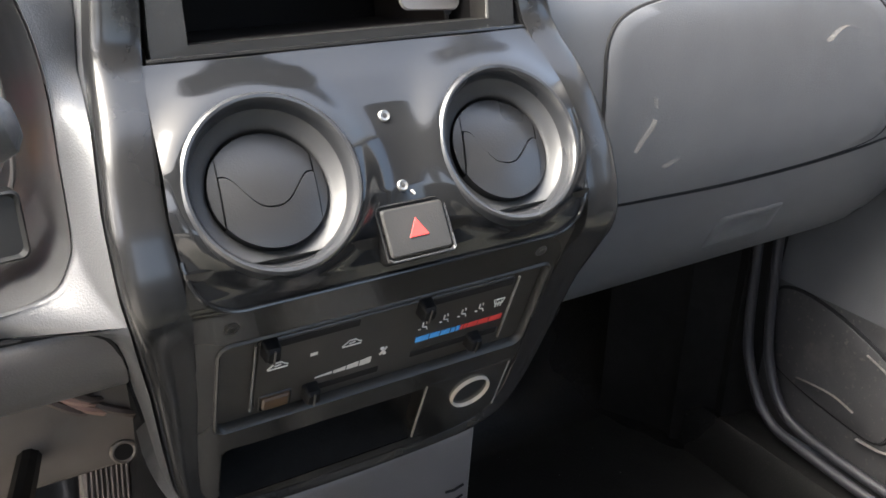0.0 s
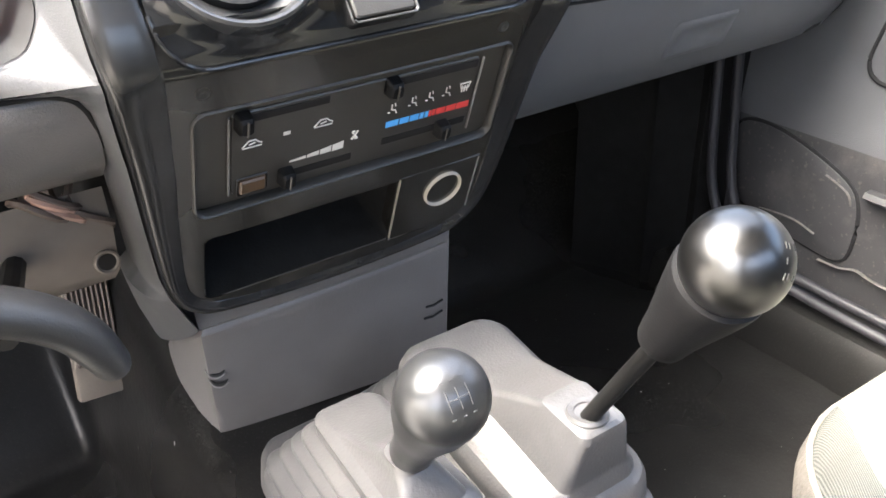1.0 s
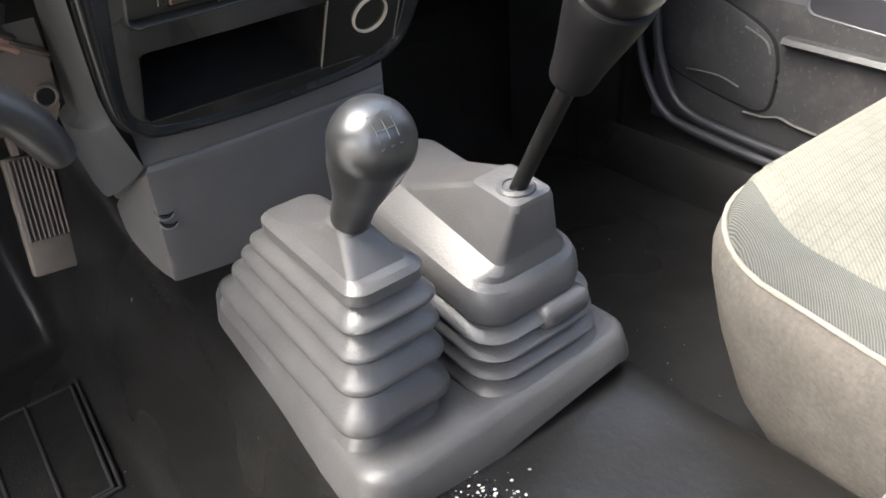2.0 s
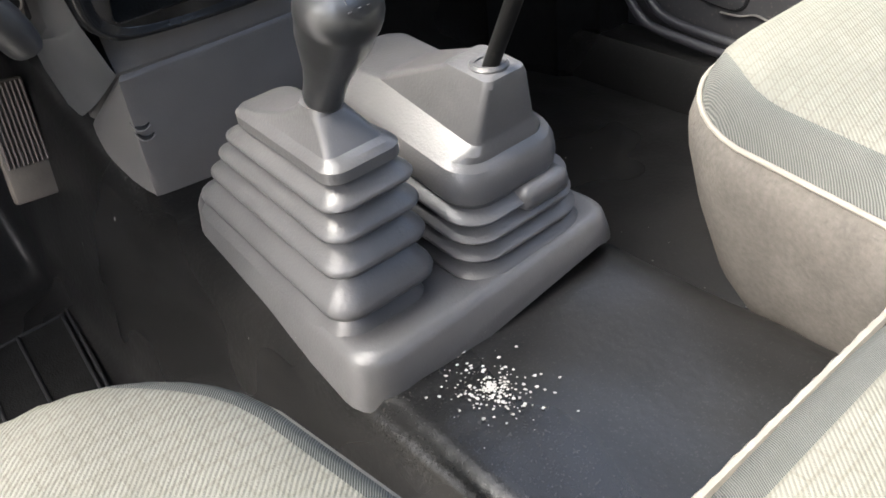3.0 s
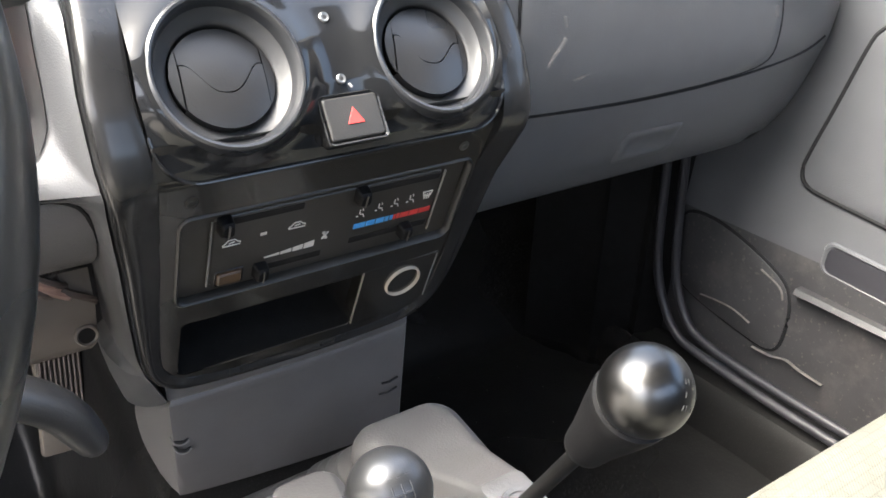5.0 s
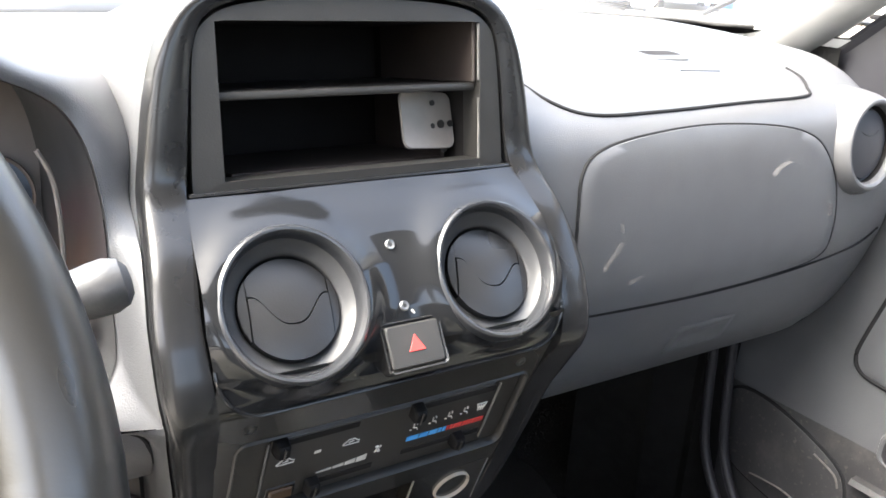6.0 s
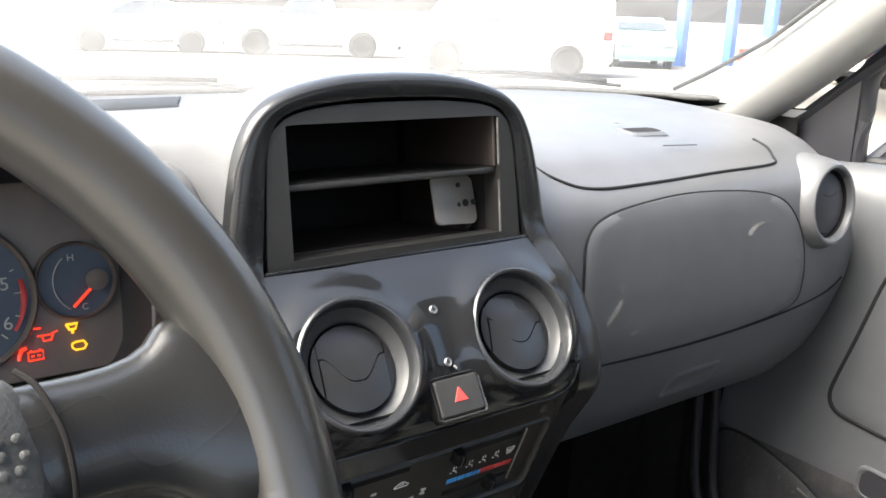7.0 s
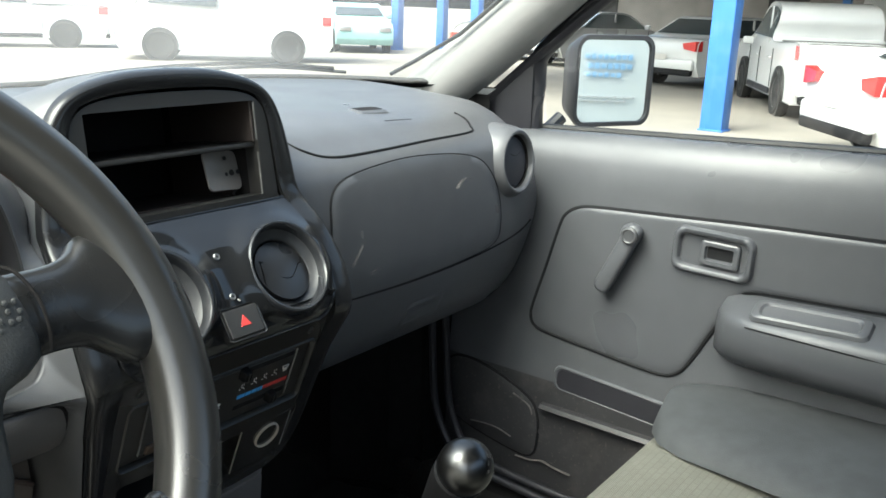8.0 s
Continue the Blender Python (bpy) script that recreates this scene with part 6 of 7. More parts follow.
# windscreen and its black lower edge
ws = loft([[Vector((x * (1 - 0.07 * t), (screen_y(x) + 0.012) * (1 - t) + (-0.22 - 0.10 * (x / 0.67) ** 2) * t, 0.752 + 0.42 * t + 0.03 * math.sin(3.14 * t))) for t in [k / 8 for k in range(9)]] for x in [-0.68 + 0.068 * k for k in range(21)]], False)
wsg = shell("window_1", ws, M_SCREEN, "laminated windscreen with a pale veil of dust and glare", "window")
wsg.visible_shadow = False
shell("windscreen_seal", tube([Vector((x, screen_y(x) + 0.012, 0.757)) for x in [-0.68 + 0.034 * k for k in range(41)]], 0.005, 8), M_SEAL, "black lower windscreen seal", "trim")


# ---- steering wheel and column ----
wheel = thing("steering_wheel", (-0.4031, -0.2239, 0.7113), "dark grey moulded steering wheel with airbag pad", "steering wheel")
WM = basis((-0.4031, -0.2239, 0.7113), (0.9997, -0.0240, 0), (0.0117, 0.4879, 0.8728))
RW = 0.1705
part("rim", loft([[((RW + 0.0163 * math.cos(b)) * math.cos(a), (RW + 0.0163 * math.cos(b)) * math.sin(a), 0.0168 * math.sin(b)) for b in [2 * math.pi * k / 16 for k in range(16)]] for a in [2 * math.pi * k / 96 for k in range(97)]], True, False, False, None, WM), M_WHEEL, wheel, "worn grey rim", sharp=70)


UPPER = ((0.080, 0.045, 0.004), (0.092, 0.0460, 0.0055), (0.102, 0.0465, 0.0070), (0.112, 0.0470, 0.0078), (0.121, 0.0482, 0.0078), (0.128, 0.0500, 0.0070), (0.1335, 0.0530, 0.0045), (0.1375, 0.0575, 0.0015), (0.1420, 0.0600, -0.0020), (0.1480, 0.0560, -0.0070), (0.1560, 0.0480, -0.0080), (0.1640, 0.0350, -0.0030))
LOWER = ((0.040, -0.052, -0.088), (0.060, -0.058, -0.090), (0.080, -0.066, -0.096), (0.095, -0.0725, -0.104), (0.107, -0.0775, -0.1120), (0.116, -0.0790, -0.1220), (0.124, -0.0770, -0.1330), (0.130, -0.0720, -0.1290), (0.137, -0.0690, -0.1190), (0.144, -0.0720, -0.1050))


def spoke(table, side):
    """An arm given by its upper and lower edge along u; it swells into the rim."""
    rings = []
    for u, top, low in table:
        mid, half = (top + low) / 2, (top - low) / 2
        lift = 0.013 * (1 - ease((u - table[0][0]) / (table[-1][0] - table[0][0] - 0.02)))
        rings.append([(side * u, mid + half * math.copysign(abs(math.cos(b)) ** 0.75, math.cos(b)), lift - 0.002 + 0.0135 * math.copysign(abs(math.sin(b)) ** 0.75, math.sin(b))) for b in [2 * math.pi * j / 28 for j in range(28)]])
    return loft(rings, True, True, True, None, WM)


for side in (1, -1):
    part("spoke", spoke(UPPER, side), M_WHEELTOP, wheel, sharp=60)
    part("spoke", spoke(LOWER, side), M_WHEELTOP, wheel, sharp=60)
half_pad = [(0.0, 0.0585), (0.05, 0.0580), (0.069, 0.0553), (0.086, 0.0515), (0.0933, 0.0487), (0.0973, 0.0445), (0.1008, 0.0370), (0.1028, 0.0285), (0.1035, 0.0175), (0.1012, 0.0065), (0.0928, 0.0000), (0.0824, -0.0040), (0.0790, -0.0090), (0.0768, -0.0165), (0.074, -0.039), (0.064, -0.070), (0.042, -0.087), (0.0, -0.095)]
pad_line = half_pad + [(-u, v) for u, v in reversed(half_pad[1:-1])]
pad_rings = []
for w, s in ((-0.03, 0.94), (0.000, 1.0), (0.012, 0.995), (0.019, 0.975), (0.024, 0.93), (0.028, 0.8), (0.030, 0.5), (0.0305, 0.1)):
    pad_rings.append([(u * s, (v + 0.005) * s - 0.005, w) for u, v in pad_line])
pad_ob = part("airbag_pad", loft(pad_rings, True, True, True, None, WM), M_PAD, wheel, "dimpled grey airbag pad", sharp=60)
for sx in (1, -1):
    gap = smooth_path([(sx * (u + 0.0006), v, w) for u, v, w in ((0.0952, 0.0500, 0.014), (0.0990, 0.0450, 0.0190), (0.1018, 0.0370, 0.0215), (0.1038, 0.0285, 0.0225), (0.1044, 0.0175, 0.0215), (0.1038, 0.0075, 0.018))], 5)
    part("pad_gap", tube([WM @ p for p in gap], 0.0009, 8), M_HOLE, pad_ob)
for u, v in ((0.0926, 0.0315), (0.0880, 0.0313), (0.0825, 0.0282), (0.0922, 0.0233), (0.0881, 0.0228), (0.0835, 0.0239), (0.0786, 0.0230), (0.0883, 0.0275), (0.0818, 0.0197), (0.0766, 0.0190), (0.0939, 0.0268)):
    w = interp([(0.70, 0.0288), (0.80, 0.0280), (0.87, 0.0260), (0.93, 0.0240), (0.975, 0.0190)], u / 0.1035)
    part("dimple", lathe([(0.0015, -0.002), (0.0014, 0.0002), (0.0009, 0.0005), (0.0, 0.0006)], 10, WM @ Matrix.Translation((u, v, w))), M_PAD, pad_ob)

column = thing("steering_column", (-0.41, -0.1, 0.62), "grey steering column shroud with wiper stalk", "steering column")
CM = basis((-0.397, -0.194, 0.678), (1, 0, 0), (0, 0.4446, 0.8957))
part("shroud", loft([[(u, v, w) for u, v in rrect(a, b, 0.03, 5, 0.0, -0.01)] for w, a, b in ((-0.03, 0.10, 0.10), (-0.06, 0.125, 0.125), (-0.20, 0.135, 0.14), (-0.26, 0.13, 0.14))], True, True, True, None, CM), M_PAD, column, sharp=50)
stalk = part("wiper_stalk", tube([(-0.36, -0.10, 0.671), (-0.28, -0.115, 0.696), (-0.210, -0.123, 0.711)], [0.0050, 0.0052, 0.0055], 10), M_GRIP, column, "black wiper stalk")
part("stalk_tip", lathe([(0.005, -0.010), (0.0078, -0.008), (0.0090, 0.000), (0.0098, 0.006), (0.0100, 0.011), (0.0085, 0.0155), (0.0050, 0.018), (0.0, 0.0185)], 24, Matrix.Translation((-0.2065, -0.1225, 0.7105)) @ Vector((0.9, -0.1, 0.2)).to_track_quat("Z", "Y").to_matrix().to_4x4()), M_HANDLE, stalk, "grey twist tip")

# ---- instrument cluster ----
cluster = thing("instrument_cluster", (-0.36, 0.19, 0.60), "dark instrument cluster with lit red and amber warning lamps", "gauge cluster")
KM = basis((-0.229, 0.1835, 0.623), (1, 0, 0), (0, 0.25, 0.97))
part("cluster_face", box((0.40, 0.16, 0.004), (-0.13, 0.05, -0.004), 0.001, 1, KM), M_CLUSTER, cluster)


def dial(cu, cv, r, name, label):
    d = part(name, lathe([(r, 0.0), (r * 1.02, 0.004), (r * 1.06, 0.006), (r * 1.10, 0.003), (r * 1.12, -0.002)], 48, KM @ Matrix.Translation((cu, cv, 0))), M_CLUSTER, cluster, label)
    part("dial_face", lathe([(r, 0.001), (0.0, 0.001)], 40, KM @ Matrix.Translation((cu, cv, 0))), M_DIAL, d)
    return d


DM = KM @ Matrix.Translation((0, 0, 0.0022))


def tick(cu, cv, r0, r1, a, rad, mat, parent, name="tick"):
    a = radians(a)
    part(name, tube([DM @ Vector((cu + r0 * math.cos(a), cv + r0 * math.sin(a), 0)), DM @ Vector((cu + r1 * math.cos(a), cv + r1 * math.sin(a), 0))], rad, 6), mat, parent)


tach = dial(-0.055, 0.034, 0.050, "tachometer", "tachometer dial with red zone")
for k in range(13):
    tick(-0.055, 0.034, 0.041 if k % 2 else 0.039, 0.044, 225 - 22.5 * k, 0.0005, M_WHITE, tach)
red = [DM @ Vector((-0.055 + 0.045 * math.cos(radians(a)), 0.034 + 0.045 * math.sin(radians(a)), 0)) for a in range(-36, 13, 4)]
part("red_zone", tube(red, 0.0022, 6, squash=0.4), M_RED, tach, "red zone")
words("5", 0.013, DM @ Matrix.Translation((-0.0215, 0.041, 0)), M_WHITE, "numeral", tach)
words("6", 0.013, DM @ Matrix.Translation((-0.0225, 0.013, 0)), M_WHITE, "numeral", tach)
words("4", 0.013, DM @ Matrix.Translation((-0.036, 0.065, 0)), M_WHITE, "numeral", tach)
temp = dial(0.026, 0.037, 0.026, "temperature_gauge", "small temperature gauge with red needle")
arc = [DM @ Vector((0.034 + 0.024 * math.cos(radians(a)), 0.036 + 0.024 * math.sin(radians(a)), 0)) for a in range(130, 241, 8)]
part("gauge_arc", tube(arc, 0.0005, 6), M_WHITE, temp)
part("needle", tube([DM @ Vector((0.040, 0.034, 0.001)), DM @ Vector((0.022, 0.018, 0.001))], 0.0011, 6), M_LAMPRED, temp, "lit red needle")
part("needle_hub", lathe([(0.008, 0.0), (0.008, 0.004), (0.0, 0.005)], 20, DM @ Matrix.Translation((0.040, 0.036, 0))), M_CLUSTER, temp)
words("H", 0.0075, DM @ Matrix.Translation((0.024, 0.054, 0)), M_WHITE, "numeral", temp)
words("C", 0.0065, DM @ Matrix.Translation((0.030, 0.017, 0)), M_WHITE, "numeral", temp)
main_sp = dial(-0.185, 0.034, 0.055, "speedometer", "speedometer dial")
for k in range(13):
    tick(-0.185, 0.034, 0.046, 0.050, 225 - 22.5 * k, 0.0005, M_WHITE, main_sp)


def lamp(lines, u, v, mat, label, s=1.0, r=0.0008):
    bm = bmesh.new()
    for ln in lines:
        tube([DM @ Vector((u + a * s, v + b * s, 0)) for a, b in ln], r, 5, False, bm)
    return part("warning_lamp", bm, mat, cluster, label)


lamp([[(-0.006, 0.001), (-0.003, 0.001), (-0.002, -0.003), (0.003, -0.003), (0.005, 0.002), (0.008, 0.003)], [(-0.003, 0.001), (0.003, 0.001), (0.005, 0.002)]], 0.001, 0.0, M_LAMPRED, "lit red oil lamp")
lamp([[(-0.005, -0.003), (0.005, -0.003), (0.005, 0.003), (-0.005, 0.003), (-0.005, -0.003)], [(-0.003, 0.003), (-0.003, 0.0045)], [(0.003, 0.003), (0.003, 0.0045)], [(-0.003, 0), (-0.001, 0)], [(0.001, 0), (0.003, 0)]], -0.0075, -0.0125, M_LAMPRED, "lit red battery lamp")
lamp([[(-0.004, 0.003), (0.004, 0.003), (0.002, -0.001), (-0.002, -0.001), (-0.004, 0.003)], [(0, -0.001), (0, -0.004)]], 0.019, 0.003, M_LAMPAMB, "lit amber glow lamp", 1.0, 0.0011)
lamp([[(-0.005, 0.002), (-0.002, 0.003), (0.003, 0.003), (0.005, 0.0), (0.003, -0.003), (-0.003, -0.003), (-0.005, -0.001), (-0.005, 0.002)]], 0.0225, -0.0105, M_LAMPAMB, "lit amber engine lamp", 1.0, 0.0009)
lamp([[(-0.009, 0.003), (-0.011, 0.0), (-0.012, -0.004)], [(-0.011, 0.003), (-0.006, 0.004)]], -0.007, -0.010, M_LAMPRED, "lit red lamp edge", 1.0, 0.0014)
lamp([[(-0.006, 0.004), (0.0, 0.0035)], [(-0.007, 0.003), (-0.0075, 0.0005)]], -0.002, 0.003, M_LAMPRED, "lit red lamp edge", 1.0, 0.0008)
cg = glass("cluster_lens")
lens_pts = smooth_path([(-0.186, 0.09, 0.712), (-0.178, 0.092, 0.69), (-0.176, 0.10, 0.64), (-0.185, 0.11, 0.61), (-0.22, 0.12, 0.599)], 6)
part("lens_edge", tube(lens_pts, 0.0016, 6), M_ZINC, cluster, "pale edge of the clear lens")

# ---- outside: wipers and bonnet ----
bon = []
for j in range(13):
    y = 0.60 + 0.95 * j / 12
    bon.append([Vector((x, y - 0.10 * (abs(x) / 0.75) ** 3, 0.700 + 0.025 * math.cos(x * 1.6) - 0.06 * (j / 12) ** 2 - 0.10 * max(0, abs(x) - 0.68) * 4)) for x in [-0.80 + 0.08 * k for k in range(21)]])
bonnet = tagged(part("bonnet", loft(bon, False), M_CARWHITE, None, "white bonnet of the pickup beyond the windscreen", 60), category="car hood")
cowl = [[Vector((x, screen_y(x) + d, z)) for d, z in ((0.012, 0.752), (0.03, 0.742), (0.07, 0.730), (0.11, 0.715))] for x in [-0.72 + 0.072 * k for k in range(21)]]
tagged(part("cowl", loft(cowl, False), M_CARWHITE, None, "white painted cowl below the windscreen", 60), category="car cowl", kind="structure")
for pts in ([(0.10, 0.60, 0.745), (0.30, 0.585, 0.768), (0.50, 0.555, 0.775), (0.62, 0.47, 0.768)], [(-0.50, 0.60, 0.745), (-0.30, 0.585, 0.765), (-0.10, 0.585, 0.772), (0.06, 0.58, 0.768)]):
    wp = thing("windscreen_wiper", pts[0], "dark grey windscreen wiper at rest", "wiper", "wipers")
    sp = smooth_path(pts, 6)
    part("wiper_arm", tube(sp, 0.0035, 8), M_GRIP, wp)
    part("wiper_blade", tube([p + Vector((0.02, -0.010, -0.006)) for p in sp[4:]], 0.003, 6), M_SEAL, wp)

# ---- yard ----
GZ = -0.60
gr = bmesh.new()
bmesh.ops.create_grid(gr, x_segments=40, y_segments=40, size=400, matrix=Matrix.Translation((0, 0, GZ)))
tagged(part("ground", gr, M_GROUND, None, "pale dusty concrete yard in full daylight", smooth=False), category="ground", kind="structure")

SIDE = {
    "sedan": (4.5, 1.72, 1.45, [(-2.2, 0.45), (-2.22, 0.75), (-2.1, 0.98), (-1.55, 1.03), (-0.85, 1.40), (-0.3, 1.45), (0.3, 1.42), (1.05, 1.02), (1.95, 0.88), (2.2, 0.65), (2.22, 0.4)], [(-1.42, 1.04), (-0.82, 1.36), (-0.3, 1.40), (0.27, 1.37), (0.92, 1.03)]),
    "suv": (4.5, 1.8, 1.68, [(-2.2, 0.5), (-2.22, 0.95), (-2.12, 1.1), (-1.9, 1.55), (-1.2, 1.66), (0.2, 1.66), (1.0, 1.12), (1.95, 1.0), (2.2, 0.75), (2.22, 0.45)], [(-1.85, 1.12), (-1.75, 1.5), (-1.2, 1.6), (0.17, 1.6), (0.85, 1.14)]),
    "van": (5.0, 1.85, 2.2, [(-2.5, 0.4), (-2.52, 1.2), (-2.45, 2.1), (-2.2, 2.2), (1.0, 2.2), (1.35, 2.1), (2.05, 1.25), (2.4, 1.05), (2.5, 0.7), (2.5, 0.4)], [(0.2, 1.25), (0.2, 1.9), (1.2, 1.95), (1.75, 1.3)]),
    "pickup": (5.2, 1.8, 1.72, [(-2.6, 0.55), (-2.6, 1.12), (-0.75, 1.12), (-0.7, 1.45), (-0.5, 1.68), (0.35, 1.72), (1.05, 1.18), (2.2, 1.05), (2.5, 0.8), (2.5, 0.5)], [(-0.62, 1.16), (-0.45, 1.6), (0.33, 1.64), (0.92, 1.2)]),
}


def vehicle(kind, paint, name, label, at, turn, lamps=True):
    length, width, height, prof2, win = SIDE[kind]
    t = thing(name, (0, 0, 0), label, "car" if kind != "van" else "van")
    body = []
    top = max(z for _, z in prof2)
    belt = 1.0 if kind != "van" else 1.2
    pts = smooth_path([(x, z, 0) for x, z in prof2], 4)
    prof3 = [(p.x, p.y) for p in pts] + [(pts[-1].x - 0.1, 0.25), (pts[0].x + 0.1, 0.25)]
    for s, k in ((-1, 0.86), (-1, 0.97), (-1, 1.0), (1, 1.0), (1, 0.97), (1, 0.86)):
        row = []
        for x, z in prof3:
            tum = 1.0 - 0.16 * max(0, (z - belt)) / max(0.3, top - belt)
            shrink = {0.86: 0.985, 0.97: 0.997, 1.0: 1.0}[k]
            w = width / 2 * tum * (k if k == 1.0 else (0.99 if k == 0.97 else 0.965))
            row.append(Vector((x * shrink, s * w, 0.25 + (z - 0.25) * (1 if k == 1.0 else (0.998 if k == 0.97 else 0.985)))))
        body.append(row)
    part("body", loft(body, True, True, True), paint, t, sharp=35)
    for s in (-1, 1):
        wpts = smooth_path([(x, z, 0) for x, z in win], 3)
        rows2 = []
        for o in (0.0, 0.012):
            rows2.append([Vector((p.x, s * (width / 2 * (1 - 0.16 * max(0, (p.y - belt)) / max(0.3, top - belt)) + o - 0.004), p.y)) for p in wpts])
        part("side_window", loft(rows2, True, True, True), M_CARGLASS, t)
        if kind == "van":
            continue
        pz = 1.06
        part("window_pillar", box((0.07, 0.02, top - pz - 0.06), (-0.25, s * (width / 2 * 0.93), (top + pz) / 2 - 0.02), 0.004), paint, t)
        for xs in ((-0.95, 0.12, 1.0) if kind != "van" else (0.1, 1.2)):
            part("door_seam", box((0.012, 0.012, belt - 0.40), (xs, s * (width / 2 - 0.001), (belt + 0.40) / 2), 0.002, 1), M_SEAM, t)
        for xs in (-0.72, 0.32):
            part("door_handle", box((0.16, 0.03, 0.03), (xs, s * (width / 2 + 0.008), belt - 0.14), 0.01, 2), paint, t)
        part("sill_trim", box((length * 0.36, 0.03, 0.10), (0.0, s * (width / 2 - 0.004), 0.33), 0.01, 1), M_BLACKTRIM, t)
        part("door_mirror", box((0.10, 0.18, 0.13), (0.86, s * (width / 2 + 0.08), belt + 0.08), 0.03, 2), paint, t)
    # rear and front glass
    if kind in ("sedan", "suv"):
        for xa, za, xb, zb in ((prof2[3][0], prof2[3][1], prof2[4][0], prof2[4][1]) if kind == "sedan" else (prof2[2][0], prof2[2][1] + 0.04, prof2[3][0], prof2[3][1] - 0.02), (0.32 if kind == "sedan" else 0.24, top - 0.06, 1.0, belt + 0.06)):
            d = Vector((xb - xa, 0, zb - za)).normalized()
            nrm = Vector((-d.z, 0, d.x)) if xa < 0 else Vector((d.z * -1, 0, d.x))
            nrm = nrm if nrm.z > 0 else -nrm
            a, b = Vector((xa, 0, za)) + d * 0.08 + nrm * 0.02, Vector((xb, 0, zb)) - d * 0.06 + nrm * 0.02
            wa, wb = width * 0.44, width * 0.38
            if za > zb:
                wa, wb = wb, wa
            part("windscreen", loft([[a + Vector((0, -wa, 0)), a + Vector((0, wa, 0))], [b + Vector((0, -wb, 0)), b + Vector((0, wb, 0))]], False), M_CARGLASS, t)
    if kind == "pickup":
        part("load_bed", box((1.72, 1.5, 0.02), (-1.66, 0, 1.125), 0.005), M_SEAL, t)
    rr = 0.31 if kind in ("sedan",) else 0.35
    for x in (-length * 0.29, length * 0.30):
        for s in (-1, 1):
            wm = basis((x, s * (width / 2 - 0.09), rr), (1, 0, 0), (0, 0, 1)) if s < 0 else basis((x, s * (width / 2 - 0.09), rr), (-1, 0, 0), (0, 0, 1))
            part("wheel_arch", lathe([(rr + 0.07, 0.0), (rr + 0.06, 0.098), (0.0, 0.098)], 24, wm), M_SEAL, t)
            w = part("wheel", lathe([(rr * 0.66, 0.10), (rr * 0.9, 0.11), (rr, 0.09), (rr, -0.08), (rr * 0.6, -0.09)], 28, wm), M_TYRE, t)
            part("rim", lathe([(rr * 0.66, 0.10), (rr * 0.60, 0.075), (rr * 0.2, 0.09), (0.0, 0.095)], 20, wm), M_RIM, w)
    if lamps:
        xb = -length / 2 + 0.02
        zl = 0.86 if kind == "sedan" else 1.0
        for s in (-1, 1):
            part("tail_lamp", loft([[Vector((xb + dx, s * (width / 2 - a), zl + b)) for a, b in ((0.02, -0.10), (0.30, -0.06), (0.34, 0.05), (0.02, 0.10))] for dx in (0.20, -0.045)], True, True, True), M_TAIL, t, "red tail lamp")
            part("head_lamp", box((0.12, 0.36, 0.14), (length / 2 - 0.05, s * (width / 2 - 0.26), 0.72), 0.03, 2), M_RIM, t)
        part("bumper", box((0.14, width * 0.94, 0.22), (xb - 0.0, 0, 0.48), 0.05, 2), paint, t)
        part("bumper_lower", box((0.13, width * 0.90, 0.14), (xb - 0.012, 0, 0.335), 0.04, 2), M_SEAM, t)
        part("plate_panel", box((0.02, 0.34, 0.12), (xb - 0.075 if kind != "suv" else xb - 0.06, 0, 0.62), 0.01, 1), M_WHITE, t)
    m = Matrix.Translation((at[0], at[1], GZ)) @ pose(0, 0, 0, 0, 0, turn)
    t.matrix_basis = m
    return t


vehicle("van", M_CARWHITE, "delivery_van", "white panel van parked across the yard", (14.0, 16.9), 140)
vehicle("suv", M_CARWHITE, "white_suv", "white parked sport utility car", (22.7, 13.6), 124)
vehicle("sedan", M_CARWHITE, "white_saloon", "white saloon with red tail lamps under the canopy", (19.25, 6.26), -15)
vehicle("pickup", M_CARWHITE, "white_pickup", "white pickup with plain load bed", (15.5, 3.4), 28)
vehicle("sedan", M_CARWHITE, "white_saloon", "white saloon parked tail first beside the pickup", (11.08, -0.10), -52)
vehicle("sedan", M_CARGREY, "silver_saloon", "silver saloon beyond the white one", (22.5, 11.0), -20)
vehicle("van", M_CARWHITE, "white_minibus", "white high-roof minibus behind the pickup", (34.5, 5.9), 190)
vehicle("pickup", M_CARWHITE, "yard_truck", "white truck standing far across the yard", (11.9, 23.6), 153)
vehicle("sedan", M_CARGREY, "silver_saloon", "silver saloon far across the yard", (7.5, 25.5), 165)
vehicle("sedan", M_TEAL, "teal_saloon", "teal saloon behind the white van", (21.0, 19.0), 230)


def post(at, h=4.98):
    t = thing("blue_post", (at[0], at[1], GZ), "blue painted square steel roof post", "post", "roof posts")
    part("shaft", box((0.30, 0.30, h), (at[0], at[1], GZ + h / 2), 0.015, 2), M_POST, t)
    part("foot_plate", box((0.34, 0.34, 0.02), (at[0], at[1], GZ + 0.01), 0.004, 1), M_POST, t)


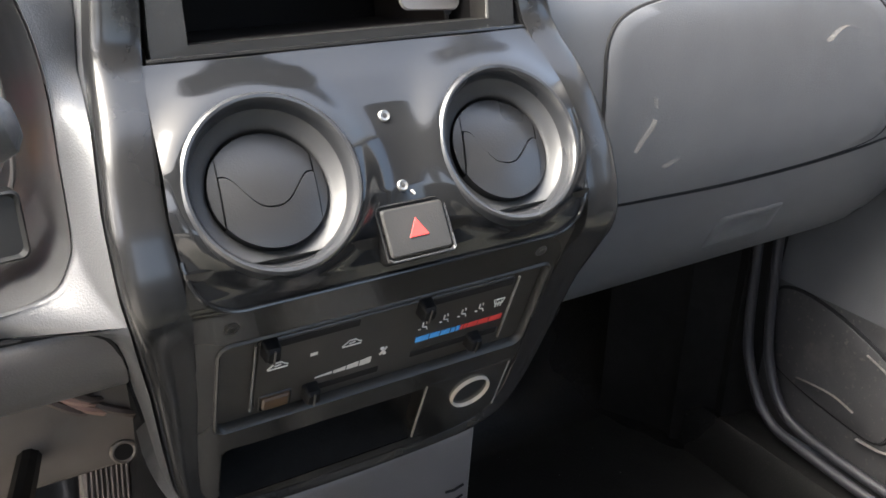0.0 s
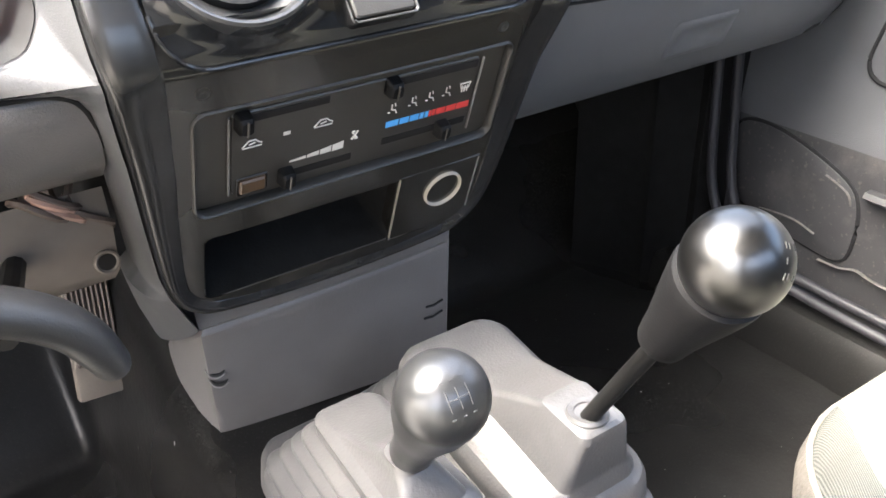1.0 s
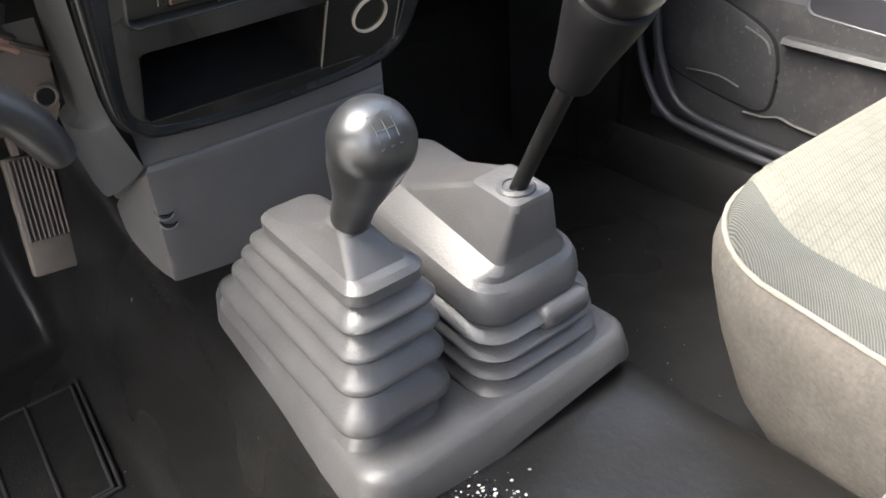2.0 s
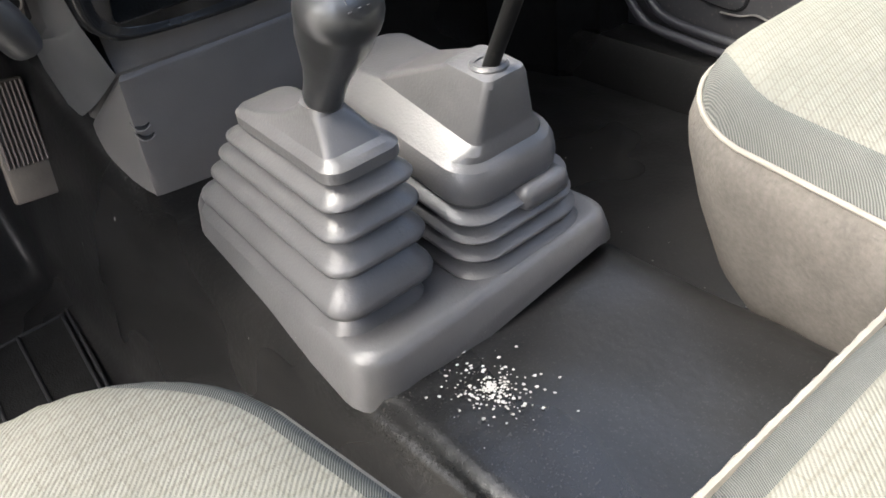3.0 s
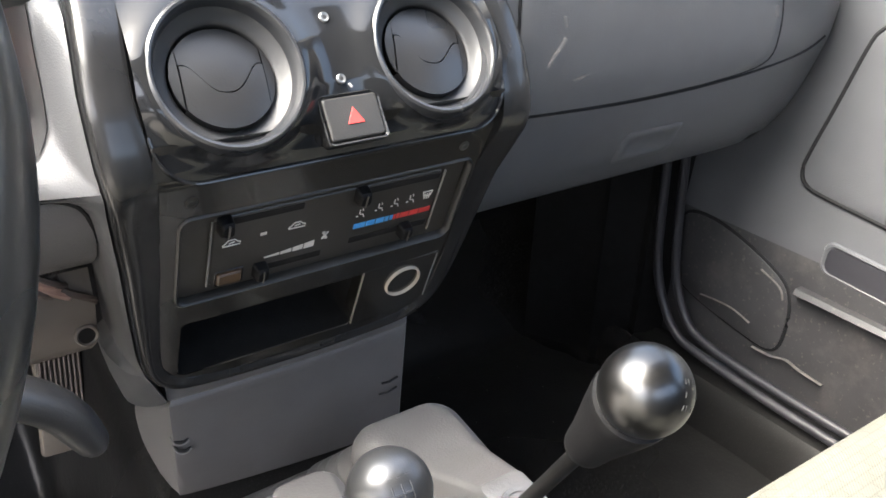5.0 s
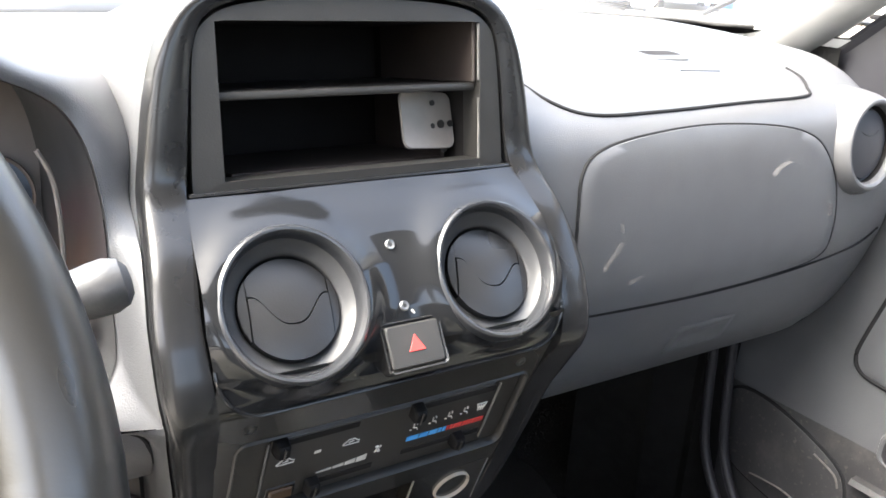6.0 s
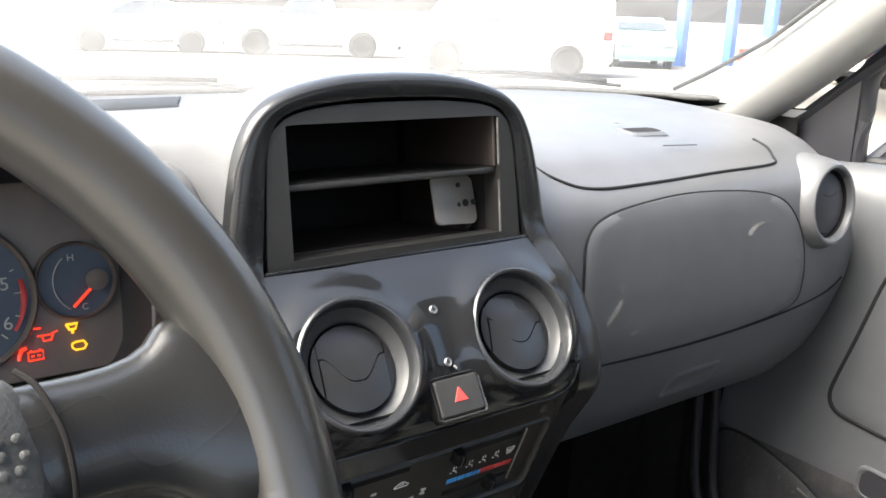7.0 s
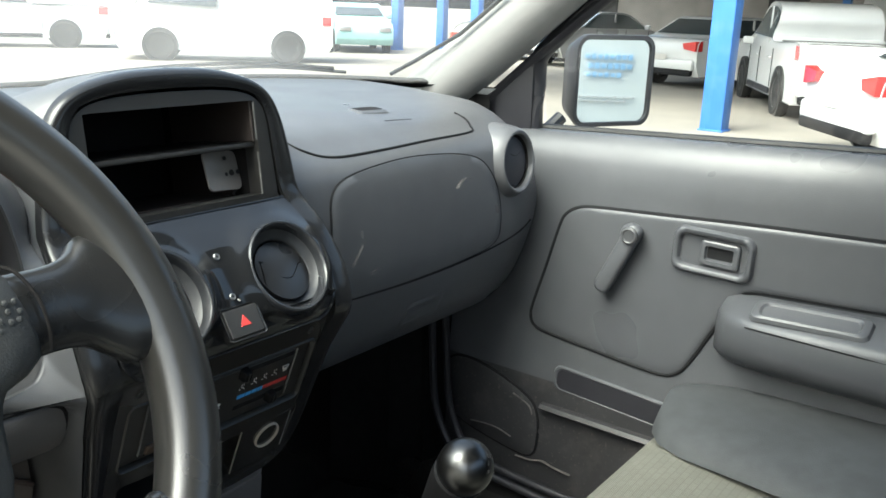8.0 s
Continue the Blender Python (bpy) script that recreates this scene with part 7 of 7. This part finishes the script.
for at in ((11.03, 3.44), (22.4, 18.4), (24.6, 18.2), (22.8, 13.9 + 1.6)):
    post(at)
cone = thing("warning_board", (19.9, 14.2, GZ), "small red warning board on the ground", "sign")
part("board", box((0.5, 0.08, 0.75), (19.9, 14.2, GZ + 0.40), 0.02, 1), M_CONE, cone)
part("foot", box((0.6, 0.4, 0.05), (19.9, 14.2, GZ + 0.025), 0.01, 1), M_BLACKTRIM, cone)
wb = bmesh.new()
box((1.0, 60.0, 7.0), (38.0, -8.0, GZ + 3.5), 0.0, 1, None, wb)
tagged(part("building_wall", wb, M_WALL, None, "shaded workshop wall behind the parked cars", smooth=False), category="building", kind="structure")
front = thing("workshop_front", (37.2, 14.0, GZ), "workshop front with a red panel under an added shading roof", "building")
# Added roof on posts that keeps the sun off the wall behind.
part("shade_roof", box((8.0, 17.0, 0.25), (34.2, 14.5, GZ + 5.4), 0.02, 1), M_WALL, front)
part("red_panel", box((0.12, 4.6, 1.1), (37.42, 15.2, GZ + 3.1), 0.02, 1), M_REDWALL, front, "brick-red painted panel")
for y in (10.2, 18.6):
    part("doorway", box((0.10, 1.6, 2.6), (37.44, y, GZ + 1.3), 0.02, 1), M_SEAL, front, "dark open doorway")
for y in (6.4, 22.6):
    part("shade_roof_post", box((0.25, 0.25, 5.3), (30.5, y, GZ + 2.65), 0.015, 1), M_POST, front)
cr = bmesh.new()
box((33.0, 44.0, 0.25), (27.35, -10.5, GZ + 5.1), 0.02, 1, None, cr)
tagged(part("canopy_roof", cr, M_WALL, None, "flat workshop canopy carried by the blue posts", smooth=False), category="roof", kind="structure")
# office front behind the pickup, seen in the wing mirror
office = thing("office_front", (4.0, -9.3, GZ), "pale low office front with blue lettering bars", "building")
part("wall", box((16.0, 0.4, 2.4), (6.0, -9.25, GZ + 1.2), 0.02, 1), M_OFFICE, office)
for z, x0, n, w, h in ((0.355, 2.40, 8, 0.055, 0.07), (0.245, 2.44, 7, 0.060, 0.075), (0.14, 2.42, 6, 0.055, 0.055), (-0.12, 2.28, 14, 0.036, 0.022), (-0.17, 2.28, 12, 0.036, 0.018), (-0.37, 2.18, 4, 0.034, 0.02)):
    for k in range(n):
        part("sign_bar", box((w, 0.03, h * (0.8 + 0.2 * (k % 2))), (x0 + (w + 0.018) * k, -9.04, z), 0.004, 1), M_SIGN if z > 0 else M_CARGREY, office)
